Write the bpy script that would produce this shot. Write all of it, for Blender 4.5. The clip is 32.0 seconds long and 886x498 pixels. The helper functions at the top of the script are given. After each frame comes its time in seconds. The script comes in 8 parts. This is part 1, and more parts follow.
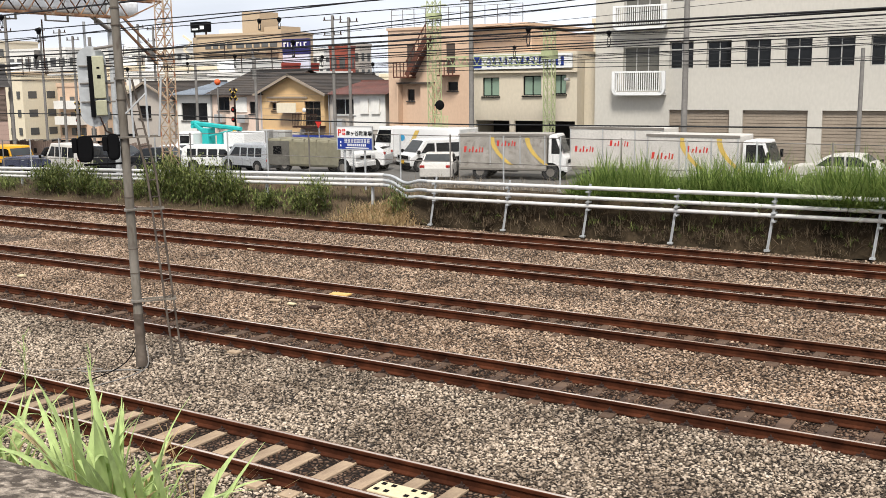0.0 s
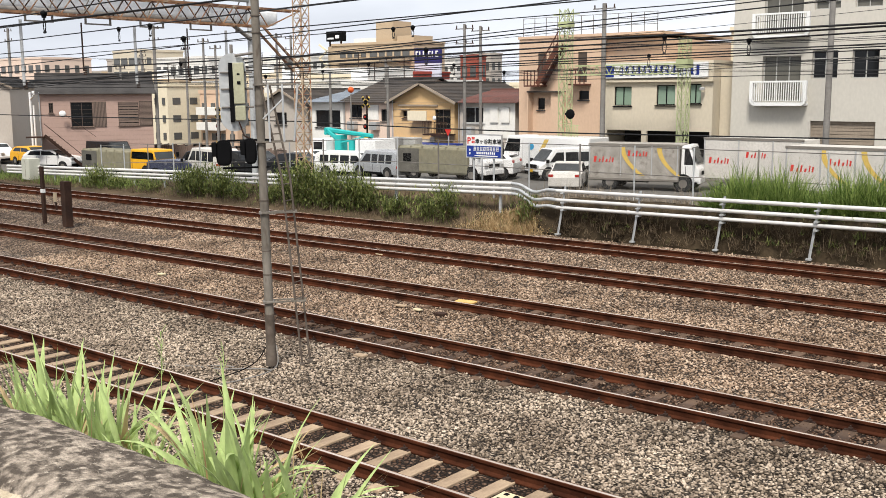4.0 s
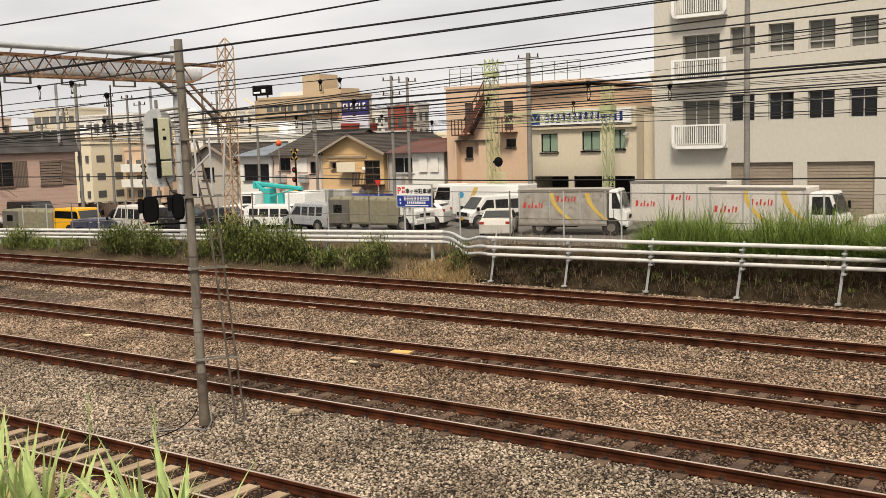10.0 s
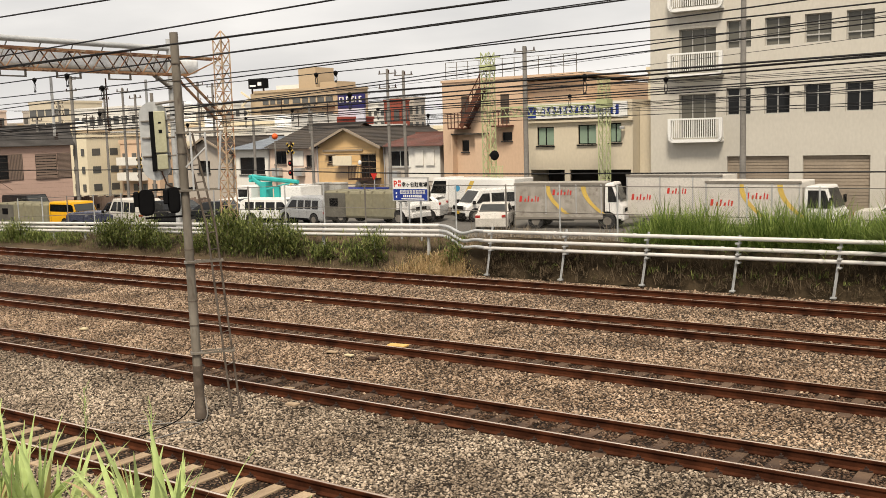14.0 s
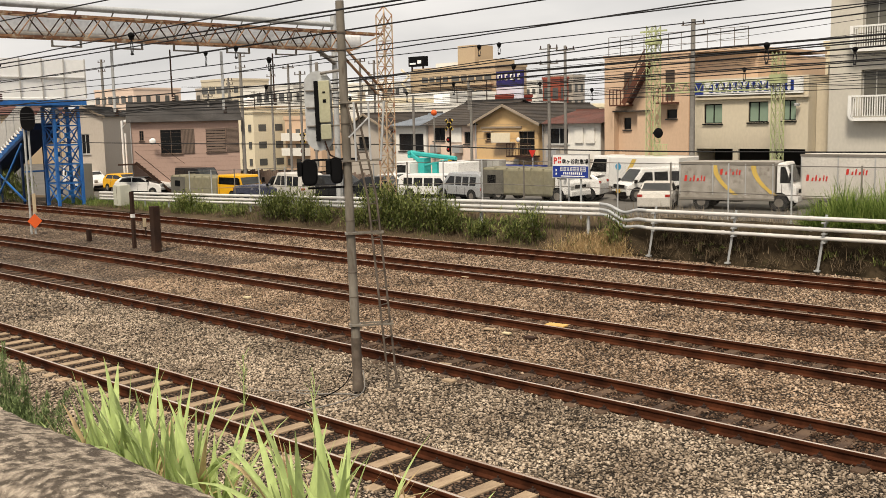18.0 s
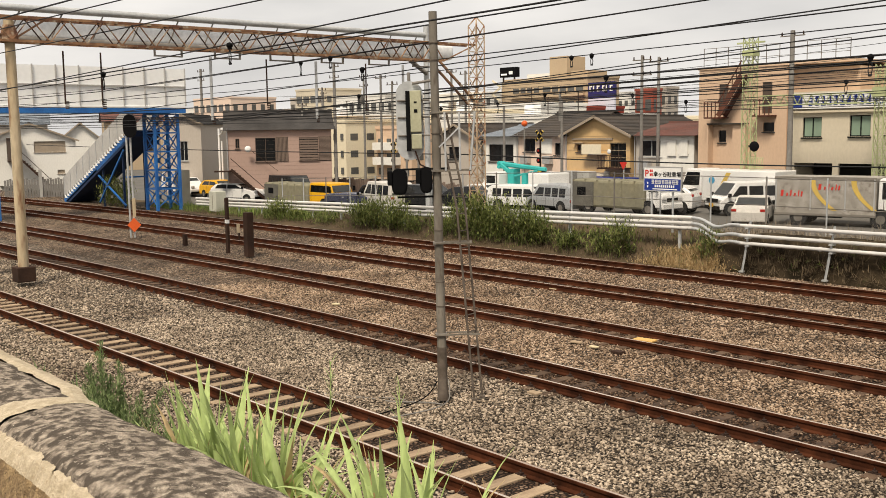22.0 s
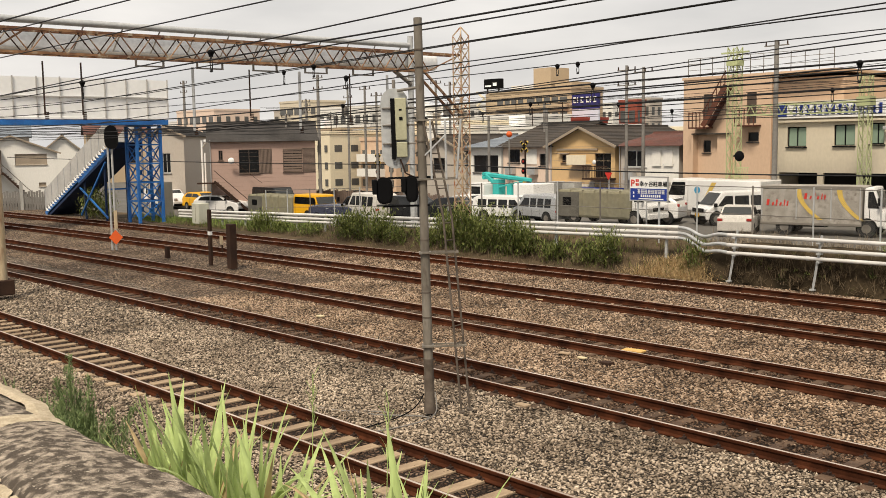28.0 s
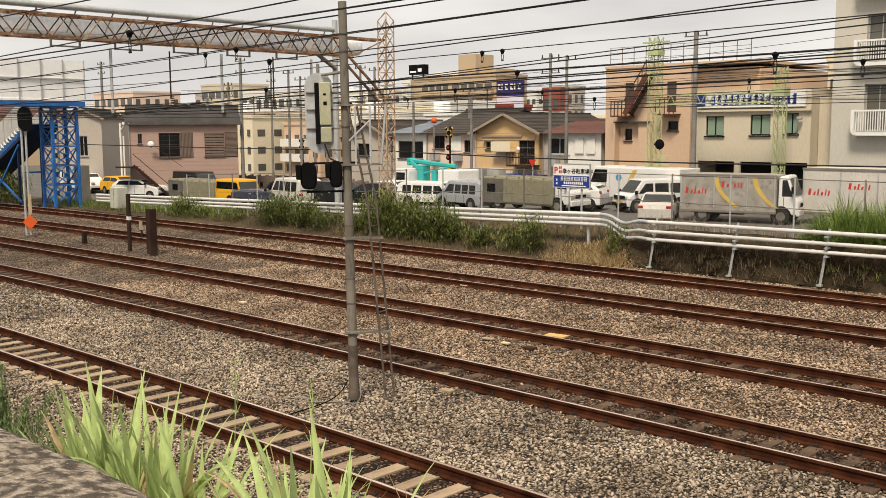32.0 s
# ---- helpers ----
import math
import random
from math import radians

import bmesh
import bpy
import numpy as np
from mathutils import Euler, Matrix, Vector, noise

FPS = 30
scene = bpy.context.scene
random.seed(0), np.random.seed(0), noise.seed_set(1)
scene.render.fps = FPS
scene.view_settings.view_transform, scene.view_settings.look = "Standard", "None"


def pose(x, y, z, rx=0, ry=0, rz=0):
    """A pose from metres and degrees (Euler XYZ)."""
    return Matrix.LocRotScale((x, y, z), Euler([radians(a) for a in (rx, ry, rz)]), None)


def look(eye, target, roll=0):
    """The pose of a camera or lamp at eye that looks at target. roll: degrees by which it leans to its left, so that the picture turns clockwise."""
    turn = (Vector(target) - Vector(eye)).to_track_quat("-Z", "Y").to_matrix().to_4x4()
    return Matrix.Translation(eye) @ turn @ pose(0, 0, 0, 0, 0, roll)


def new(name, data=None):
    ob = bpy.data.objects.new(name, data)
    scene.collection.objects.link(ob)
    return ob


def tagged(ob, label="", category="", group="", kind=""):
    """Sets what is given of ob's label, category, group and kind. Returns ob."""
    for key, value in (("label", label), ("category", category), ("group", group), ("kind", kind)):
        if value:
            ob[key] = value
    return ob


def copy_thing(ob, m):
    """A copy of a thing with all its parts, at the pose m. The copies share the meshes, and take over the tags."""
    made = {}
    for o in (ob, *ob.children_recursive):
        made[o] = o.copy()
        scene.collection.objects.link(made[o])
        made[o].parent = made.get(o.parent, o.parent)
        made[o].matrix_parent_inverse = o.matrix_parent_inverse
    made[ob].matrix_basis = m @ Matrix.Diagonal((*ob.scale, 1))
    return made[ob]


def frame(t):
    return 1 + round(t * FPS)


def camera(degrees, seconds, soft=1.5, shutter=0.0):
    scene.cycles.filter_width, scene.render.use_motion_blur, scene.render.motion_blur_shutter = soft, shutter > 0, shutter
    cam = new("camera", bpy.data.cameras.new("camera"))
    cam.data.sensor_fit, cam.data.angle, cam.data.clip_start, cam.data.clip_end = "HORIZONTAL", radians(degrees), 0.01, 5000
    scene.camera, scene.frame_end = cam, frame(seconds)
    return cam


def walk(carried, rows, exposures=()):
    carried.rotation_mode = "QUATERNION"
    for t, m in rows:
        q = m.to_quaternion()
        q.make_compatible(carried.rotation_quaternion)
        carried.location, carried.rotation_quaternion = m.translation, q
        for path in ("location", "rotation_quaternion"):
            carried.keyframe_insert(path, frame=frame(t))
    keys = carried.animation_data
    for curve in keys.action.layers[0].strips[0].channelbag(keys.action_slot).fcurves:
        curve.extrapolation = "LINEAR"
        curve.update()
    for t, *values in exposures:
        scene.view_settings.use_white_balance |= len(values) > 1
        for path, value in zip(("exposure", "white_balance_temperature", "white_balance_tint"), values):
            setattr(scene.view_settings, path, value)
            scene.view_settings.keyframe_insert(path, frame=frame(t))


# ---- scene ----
cam = camera(47.6, 32.0, soft=0.6)
# seconds, eye x, y, z, yaw (to the left of +y), pitch, roll
PATH = [
    (0, 0.316, -0.252, 4.969, 32.15, -9.45, -0.63),
    (0.5, 0.319, -0.254, 4.969, 32.68, -9.53, -0.57),
    (1, 0.316, -0.252, 4.969, 33.72, -9.41, -0.59),
    (1.5, 0.335, -0.266, 4.974, 35.66, -9.13, -0.64),
    (2, 0.352, -0.278, 4.979, 37.86, -8.82, -0.71),
    (2.5, 0.293, -0.236, 4.962, 39.42, -8.76, -0.63),
    (3, 0.218, -0.181, 4.941, 39.83, -8.71, -0.40),
    (3.5, 0.224, -0.185, 4.942, 39.57, -8.87, -0.25),
    (5.5, 0.216, -0.179, 4.940, 39.00, -8.74, -0.52),
    (6, 0.220, -0.183, 4.941, 39.09, -8.73, -0.56),
    (6.5, 0.217, -0.180, 4.940, 39.09, -8.73, -0.50),
    (7, 0.205, -0.171, 4.937, 38.83, -8.75, -0.38),
    (7.5, 0.194, -0.164, 4.934, 38.51, -8.72, -0.32),
    (8, 0.187, -0.158, 4.932, 37.11, -8.33, -0.22),
    (8.5, 0.229, -0.189, 4.944, 36.32, -7.75, -0.54),
    (9, 0.213, -0.177, 4.939, 35.38, -7.00, -0.96),
    (9.5, 0.176, -0.151, 4.929, 34.91, -6.22, -1.37),
    (10, 0.169, -0.146, 4.927, 35.45, -6.12, -1.64),
    (10.5, 0.191, -0.161, 4.933, 36.50, -6.14, -1.83),
    (11, 0.195, -0.165, 4.934, 36.98, -6.82, -1.96),
    (11.5, 0.179, -0.152, 4.930, 36.67, -7.17, -1.89),
    (12, 0.180, -0.153, 4.930, 36.08, -7.17, -1.76),
    (12.5, 0.178, -0.152, 4.929, 35.49, -7.02, -1.66),
    (13, 0.176, -0.151, 4.929, 35.16, -6.74, -1.56),
    (13.5, 0.172, -0.148, 4.928, 35.07, -6.51, -1.55),
    (15.5, 0.199, -0.167, 4.935, 37.57, -6.79, -1.96),
    (16, 0.209, -0.174, 4.938, 38.98, -6.89, -1.94),
    (16.5, 0.120, -0.110, 4.913, 40.80, -6.93, -1.76),
    (17, -0.109, 0.056, 4.847, 42.67, -7.07, -1.50),
    (17.5, -0.248, 0.158, 4.808, 43.95, -7.24, -1.40),
    (18, -0.323, 0.212, 4.786, 44.08, -7.45, -1.26),
    (18.5, -0.273, 0.175, 4.801, 43.91, -7.52, -1.36),
    (19, -0.259, 0.165, 4.805, 43.52, -7.54, -1.42),
    (19.5, -0.252, 0.161, 4.807, 43.44, -7.52, -1.33),
    (20, -0.249, 0.158, 4.808, 43.78, -7.52, -1.13),
    (20.5, -0.255, 0.163, 4.806, 44.60, -7.51, -0.93),
    (21, -0.246, 0.156, 4.808, 46.01, -7.37, -0.85),
    (21.5, -0.240, 0.151, 4.810, 47.65, -7.11, -0.82),
    (22, -0.336, 0.222, 4.783, 49.11, -6.77, -0.71),
    (22.5, -0.443, 0.299, 4.752, 50.16, -6.39, -0.57),
    (23, -0.562, 0.386, 4.718, 50.28, -6.09, -0.39),
    (23.5, -0.561, 0.385, 4.718, 49.74, -5.88, -0.31),
    (24, -0.570, 0.392, 4.716, 48.62, -5.86, -0.26),
    (24.5, -0.596, 0.410, 4.709, 47.84, -5.85, -0.30),
    (25, -0.599, 0.413, 4.708, 47.50, -5.89, -0.29),
    (25.5, -0.596, 0.411, 4.708, 47.68, -5.89, -0.32),
    (27.5, -0.590, 0.406, 4.710, 48.58, -5.99, -0.76),
    (28, -0.595, 0.410, 4.709, 48.22, -6.10, -0.87),
    (28.5, -0.601, 0.414, 4.707, 47.76, -6.16, -0.89),
    (29, -0.604, 0.416, 4.706, 47.02, -6.23, -0.84),
    (29.5, -0.609, 0.419, 4.705, 46.10, -6.27, -0.71),
    (30, -0.619, 0.427, 4.702, 44.84, -6.44, -0.53),
    (30.5, -0.633, 0.437, 4.698, 43.96, -6.56, -0.41),
    (31, -0.606, 0.418, 4.706, 43.47, -6.72, -0.37),
    (31.5, -0.604, 0.416, 4.706, 43.46, -6.86, -0.29),
    (32, -0.599, 0.413, 4.708, 43.90, -6.94, -0.26),
]


def eye_pose(x, y, z, yaw, pitch, roll):
    a, b = radians(yaw), radians(pitch)
    way = Vector((-math.sin(a) * math.cos(b), math.cos(a) * math.cos(b), math.sin(b)))
    return look((x, y, z), Vector((x, y, z)) + way, roll)


walk(cam, [(t, eye_pose(*row)) for t, *row in PATH], exposures=[
    (0.0, 0.28, 6050, 11), (3.5, 0.25, 6100, 11), (7.0, 0.25, 6100, 11), (9.0, 0.26, 6100, 11), (9.5, 0.16, 6450, 11), (10.0, 0.02, 6850, 11), (11.0, 0.02, 6900, 11), (12.0, 0.09, 6900, 11), (13.5, 0.08, 6950, 11), (18.0, 0.01, 6980, 11), (32.0, -0.03, 6980, 11)])

# overcast daylight: a hazy sky with soft cloud, and a very wide sun
world = bpy.data.worlds.new("sky")
scene.world = world
world.use_nodes = True
wn, wl = world.node_tree.nodes, world.node_tree.links
wn.clear()
w_out, w_bg = wn.new("ShaderNodeOutputWorld"), wn.new("ShaderNodeBackground")
w_sky, w_tex = wn.new("ShaderNodeTexSky"), wn.new("ShaderNodeTexCoord")
w_sky.sky_type, w_sky.sun_disc, w_sky.sun_elevation, w_sky.sun_rotation = "NISHITA", False, radians(55), radians(150)
w_sky.dust_density, w_sky.air_density = 4.0, 1.0
w_map, w_noise, w_ramp = wn.new("ShaderNodeMapping"), wn.new("ShaderNodeTexNoise"), wn.new("ShaderNodeValToRGB")
w_map.inputs["Scale"].default_value = (1.2, 1.2, 4.5)
w_noise.inputs["Scale"].default_value, w_noise.inputs["Detail"].default_value = 2.2, 6.0
w_ramp.color_ramp.elements[0].position, w_ramp.color_ramp.elements[0].color = 0.33, (7.0, 7.12, 7.3, 1)
w_ramp.color_ramp.elements[1].position, w_ramp.color_ramp.elements[1].color = 0.66, (10.2, 10.2, 10.2, 1)
w_mix = wn.new("ShaderNodeMix")
w_mix.data_type = "RGBA"
w_mix.inputs["Factor"].default_value = 0.9
wl.new(w_tex.outputs["Generated"], w_map.inputs["Vector"])
wl.new(w_map.outputs["Vector"], w_noise.inputs["Vector"])
wl.new(w_noise.outputs["Fac"], w_ramp.inputs["Fac"])
wl.new(w_sky.outputs["Color"], w_mix.inputs["A"])
wl.new(w_ramp.outputs["Color"], w_mix.inputs["B"])
wl.new(w_mix.outputs["Result"], w_bg.inputs["Color"])
w_bg.inputs["Strength"].default_value = 0.1
wl.new(w_bg.outputs["Background"], w_out.inputs["Surface"])

sun_data = bpy.data.lights.new("sun", "SUN")
sun_data.energy, sun_data.angle, sun_data.color = 4.5, radians(14), (1.0, 0.925, 0.80)
sun = new("sun", sun_data)
sun.matrix_world = look((0, -20, 60), (-18, 15, 0))

# ---- materials ----
def noise_nodes(nt, scale, detail=4.0, stretch=(1, 1, 1), coord="Object"):
    tc, mp, nz = nt.nodes.new("ShaderNodeTexCoord"), nt.nodes.new("ShaderNodeMapping"), nt.nodes.new("ShaderNodeTexNoise")
    mp.inputs["Scale"].default_value = stretch
    nz.inputs["Scale"].default_value, nz.inputs["Detail"].default_value = scale, detail
    nt.links.new(tc.outputs[coord], mp.inputs["Vector"])
    nt.links.new(mp.outputs["Vector"], nz.inputs["Vector"])
    return nz


def mix_nodes(nt, fac, a, b, blend="MIX"):
    mx = nt.nodes.new("ShaderNodeMix")
    mx.data_type, mx.blend_type = "RGBA", blend
    for value, socket in ((fac, mx.inputs["Factor"]), (a, mx.inputs["A"]), (b, mx.inputs["B"])):
        if isinstance(value, bpy.types.NodeSocket):
            nt.links.new(value, socket)
        else:
            socket.default_value = value if not isinstance(value, tuple) or len(value) == 4 else (*value, 1)
    return mx.outputs["Result"]


def ramp_nodes(nt, fac, lo, hi):
    rp = nt.nodes.new("ShaderNodeMapRange")
    rp.inputs["From Min"].default_value, rp.inputs["From Max"].default_value = lo, hi
    nt.links.new(fac, rp.inputs["Value"])
    return rp.outputs["Result"]


def mat(name, colour, rough=0.7, metal=0.0, other=None, amount=0.5, fine=25.0, coarse=1.2, bump=0.15, stretch=(1, 1, 1), rnd=0.0,
        spec=0.3, stain=None, stain_at=(0.55, 0.75), island=0.0):
    """A surface of two colours mixed by coarse and fine grain, with relief, and stains of a third colour."""
    m = bpy.data.materials.new(name)
    m.use_nodes = True
    nt = m.node_tree
    bsdf = nt.nodes["Principled BSDF"]
    bsdf.inputs["Metallic"].default_value = metal
    bsdf.inputs["Specular IOR Level"].default_value = spec
    other = other or tuple(c * 0.72 for c in colour)
    big, small = noise_nodes(nt, coarse, 5.0, stretch), noise_nodes(nt, fine, 3.0, stretch)
    col = mix_nodes(nt, ramp_nodes(nt, big.outputs["Fac"], 0.5 - 0.25 / max(amount, 0.05) * 0.5, 0.5 + 0.25 / max(amount, 0.05) * 0.5), colour, other)
    grain = mix_nodes(nt, ramp_nodes(nt, small.outputs["Fac"], 0.3, 0.7), (0.82, 0.82, 0.82), (1.14, 1.14, 1.14))
    col = mix_nodes(nt, amount, col, mix_nodes(nt, 1.0, col, grain, "MULTIPLY"))
    if stain:
        blot = noise_nodes(nt, coarse * 2.7, 6.0, stretch)
        col = mix_nodes(nt, ramp_nodes(nt, blot.outputs["Fac"], *stain_at), col, stain)
    if rnd or island:
        source = nt.nodes.new("ShaderNodeObjectInfo").outputs["Random"] if rnd else nt.nodes.new("ShaderNodeNewGeometry").outputs["Random Per Island"]
        hsv = nt.nodes.new("ShaderNodeHueSaturation")
        span = rnd or island
        mr = nt.nodes.new("ShaderNodeMapRange")
        mr.inputs["To Min"].default_value, mr.inputs["To Max"].default_value = 1 - span, 1 + span
        nt.links.new(source, mr.inputs["Value"])
        nt.links.new(mr.outputs["Result"], hsv.inputs["Value"])
        nt.links.new(col, hsv.inputs["Color"])
        col = hsv.outputs["Color"]
    nt.links.new(col, bsdf.inputs["Base Color"])
    rg = nt.nodes.new("ShaderNodeMapRange")
    rg.inputs["To Min"].default_value, rg.inputs["To Max"].default_value = max(rough - 0.12, 0.02), min(rough + 0.12, 1)
    nt.links.new(small.outputs["Fac"], rg.inputs["Value"])
    nt.links.new(rg.outputs["Result"], bsdf.inputs["Roughness"])
    if bump:
        bp = nt.nodes.new("ShaderNodeBump")
        bp.inputs["Strength"].default_value, bp.inputs["Distance"].default_value = bump, 0.02
        nt.links.new(small.outputs["Fac"], bp.inputs["Height"])
        nt.links.new(bp.outputs["Normal"], bsdf.inputs["Normal"])
    return m


def ballast_mat(name, colours, size=0.07):
    """Crushed stone: cells of varied tone, the shade in the gaps painted dark."""
    m = bpy.data.materials.new(name)
    m.use_nodes = True
    nt = m.node_tree
    bsdf = nt.nodes["Principled BSDF"]
    tc = nt.nodes.new("ShaderNodeTexCoord")
    warp = noise_nodes(nt, 6.0 / size * 0.1, 2.0)
    vo, ve = nt.nodes.new("ShaderNodeTexVoronoi"), nt.nodes.new("ShaderNodeTexVoronoi")
    add = nt.nodes.new("ShaderNodeVectorMath")
    add.operation = "MULTIPLY_ADD"
    add.inputs[1].default_value = (size * 0.6,) * 3
    nt.links.new(warp.outputs["Color"], add.inputs[0])
    nt.links.new(tc.outputs["Object"], add.inputs[2])
    for v in (vo, ve):
        v.inputs["Scale"].default_value = 1 / size
        nt.links.new(add.outputs["Vector"], v.inputs["Vector"])
    ve.feature = "DISTANCE_TO_EDGE"
    sep = nt.nodes.new("ShaderNodeSeparateColor")
    nt.links.new(vo.outputs["Color"], sep.inputs["Color"])
    rp = nt.nodes.new("ShaderNodeValToRGB")
    while len(rp.color_ramp.elements) < len(colours):
        rp.color_ramp.elements.new(0.5)
    for i, (e, c) in enumerate(zip(rp.color_ramp.elements, colours)):
        e.position, e.color = i / (len(colours) - 1), (*c, 1)
    nt.links.new(sep.outputs["Red"], rp.inputs["Fac"])
    big = noise_nodes(nt, 0.7, 6.0)
    tone = mix_nodes(nt, ramp_nodes(nt, big.outputs["Fac"], 0.35, 0.65), (0.66, 0.635, 0.61), (1.25, 1.25, 1.23))
    col = mix_nodes(nt, 1.0, rp.outputs["Color"], tone, "MULTIPLY")
    # shade between the stones, put into the colour along cell edges
    gap = ramp_nodes(nt, ve.outputs["Distance"], 0.03, 0.22)
    col = mix_nodes(nt, gap, (0.012, 0.009, 0.007), col)
    nt.links.new(col, bsdf.inputs["Base Color"])
    bsdf.inputs["Roughness"].default_value = 0.9
    bsdf.inputs["Specular IOR Level"].default_value = 0.15
    bp = nt.nodes.new("ShaderNodeBump")
    bp.inputs["Strength"].default_value, bp.inputs["Distance"].default_value = 0.9, size * 0.5
    nt.links.new(gap, bp.inputs["Height"])
    nt.links.new(bp.outputs["Normal"], bsdf.inputs["Normal"])
    return m


def glass_mat(name, colour, rough=0.06):
    m = mat(name, colour, rough=rough, bump=0.0, amount=0.3, fine=3.0, coarse=0.6, spec=0.35)
    return m


def stone_mat(name, stops, rough=0.9):
    """Loose pieces, each with a tone of its own along the stops."""
    m = bpy.data.materials.new(name)
    m.use_nodes = True
    nt = m.node_tree
    bsdf = nt.nodes["Principled BSDF"]
    rp = nt.nodes.new("ShaderNodeValToRGB")
    while len(rp.color_ramp.elements) < len(stops):
        rp.color_ramp.elements.new(0.5)
    for i, (e, c) in enumerate(zip(rp.color_ramp.elements, stops)):
        e.position, e.color = i / (len(stops) - 1), (*c, 1)
    nt.links.new(nt.nodes.new("ShaderNodeNewGeometry").outputs["Random Per Island"], rp.inputs["Fac"])
    big = noise_nodes(nt, 0.7, 6.0)
    tone = mix_nodes(nt, ramp_nodes(nt, big.outputs["Fac"], 0.35, 0.65), (0.66, 0.635, 0.61), (1.25, 1.25, 1.23))
    fine = noise_nodes(nt, 60.0, 3.0)
    speck = mix_nodes(nt, ramp_nodes(nt, fine.outputs["Fac"], 0.3, 0.7), (0.8, 0.8, 0.8), (1.15, 1.15, 1.15))
    col = mix_nodes(nt, 1.0, mix_nodes(nt, 1.0, rp.outputs["Color"], tone, "MULTIPLY"), speck, "MULTIPLY")
    nt.links.new(col, bsdf.inputs["Base Color"])
    bsdf.inputs["Roughness"].default_value = rough
    bsdf.inputs["Specular IOR Level"].default_value = 0.15
    return m


GREY_STONES = [(0.03, 0.023, 0.017), (0.18, 0.141, 0.105), (0.305, 0.243, 0.184), (0.40, 0.323, 0.248), (0.54, 0.445, 0.352)]
RUST_STONES = [(0.035, 0.022, 0.0145), (0.19, 0.129, 0.085), (0.30, 0.213, 0.149), (0.385, 0.282, 0.202), (0.50, 0.383, 0.287)]
DARK_STONES = [(0.014, 0.008, 0.005), (0.06, 0.034, 0.0215), (0.098, 0.059, 0.039), (0.142, 0.09, 0.061), (0.22, 0.152, 0.108)]
M_BALLAST_DARK, M_STONES_DARK = ballast_mat("ballast_dark_rust", DARK_STONES), stone_mat("loose_stone_dark_rust", DARK_STONES)
M_BALLAST = ballast_mat("ballast_grey", GREY_STONES)
M_BALLAST_RUST = ballast_mat("ballast_rusty", RUST_STONES)
M_STONES, M_STONES_RUST = stone_mat("loose_stone_grey", GREY_STONES), stone_mat("loose_stone_rusty", RUST_STONES)
M_EARTH = mat("dry_earth", (0.105, 0.074, 0.045), 0.95, spec=0.1, other=(0.055, 0.042, 0.026), amount=0.8, fine=14, coarse=0.8, bump=0.6)
M_LOT = mat("parking_asphalt", (0.12, 0.112, 0.10), 0.9, amount=0.6, fine=40, coarse=0.5)
M_RAIL = mat("rusty_rail", (0.078, 0.026, 0.0125), 0.85, spec=0.04, other=(0.024, 0.0088, 0.005), amount=0.7, fine=18, coarse=2.5, bump=0.2)
M_RAILEDGE = mat("brown_rail_shoulder", (0.20, 0.115, 0.078), 0.7, spec=0.15, other=(0.11, 0.06, 0.04), amount=0.7, fine=8, coarse=0.9, bump=0.1)
# worn steel, its colour raised to paint the thin highlight on the head
M_RAILTOP = mat("worn_rail_head_highlight", (0.78, 0.69, 0.60), 0.38, metal=0.6, other=(0.40, 0.30, 0.23), amount=0.5, fine=6, coarse=0.8, bump=0.0, stretch=(0.3, 3, 1))
M_SLEEPER = mat("tan_sleeper", (0.38, 0.285, 0.19), 0.85, spec=0.15, other=(0.25, 0.18, 0.12), amount=0.8, fine=30, coarse=2.2, stretch=(2, 0.5, 1), rnd=0.18)
M_SLEEPER_DARK = mat("rusty_sleeper", (0.102, 0.064, 0.041), 0.9, other=(0.052, 0.031, 0.021), amount=0.8, fine=30, coarse=2.0, rnd=0.25)
M_CLIP = mat("rail_clip", (0.04, 0.022, 0.016), 0.7, amount=0.6)
M_CONC = mat("concrete", (0.42, 0.41, 0.38), 0.9, other=(0.30, 0.29, 0.27), amount=0.7, fine=30, coarse=1.4)
M_POLE = mat("galvanised_pole", (0.205, 0.188, 0.168), 0.7, metal=0.05, other=(0.11, 0.098, 0.085), amount=0.8, fine=9, coarse=1.5, stretch=(1, 1, 0.3))
M_MAST = mat("weathered_mast_steel", (0.21, 0.188, 0.157), 0.75, other=(0.12, 0.103, 0.082), amount=0.9, fine=14, coarse=2.2, stretch=(1, 1, 0.35), stain=(0.07, 0.05, 0.036), stain_at=(0.58, 0.75))
M_POLELT = mat("pale_steel", (0.50, 0.51, 0.51), 0.5, metal=0.3, other=(0.38, 0.39, 0.39), amount=0.7, fine=9, coarse=1.3)
M_RUSTBEAM = mat("rust_streaked_steel", (0.30, 0.165, 0.085), 0.75, other=(0.12, 0.052, 0.03), amount=0.95, fine=9, coarse=1.3, stain=(0.36, 0.30, 0.22), stain_at=(0.54, 0.66))
M_MASTFOOT = mat("stained_mast_foot", (0.135, 0.11, 0.088), 0.8, other=(0.075, 0.058, 0.045), amount=0.9, fine=14, coarse=4)
M_RUSTRED = mat("red_rust", (0.125, 0.045, 0.026), 0.8, other=(0.08, 0.032, 0.022), amount=0.8, fine=12)
M_DUCT = mat("hazy_grey_tube", (0.80, 0.80, 0.80), 0.6, other=(0.72, 0.73, 0.73), amount=0.6, fine=6, coarse=0.6, bump=0.03)
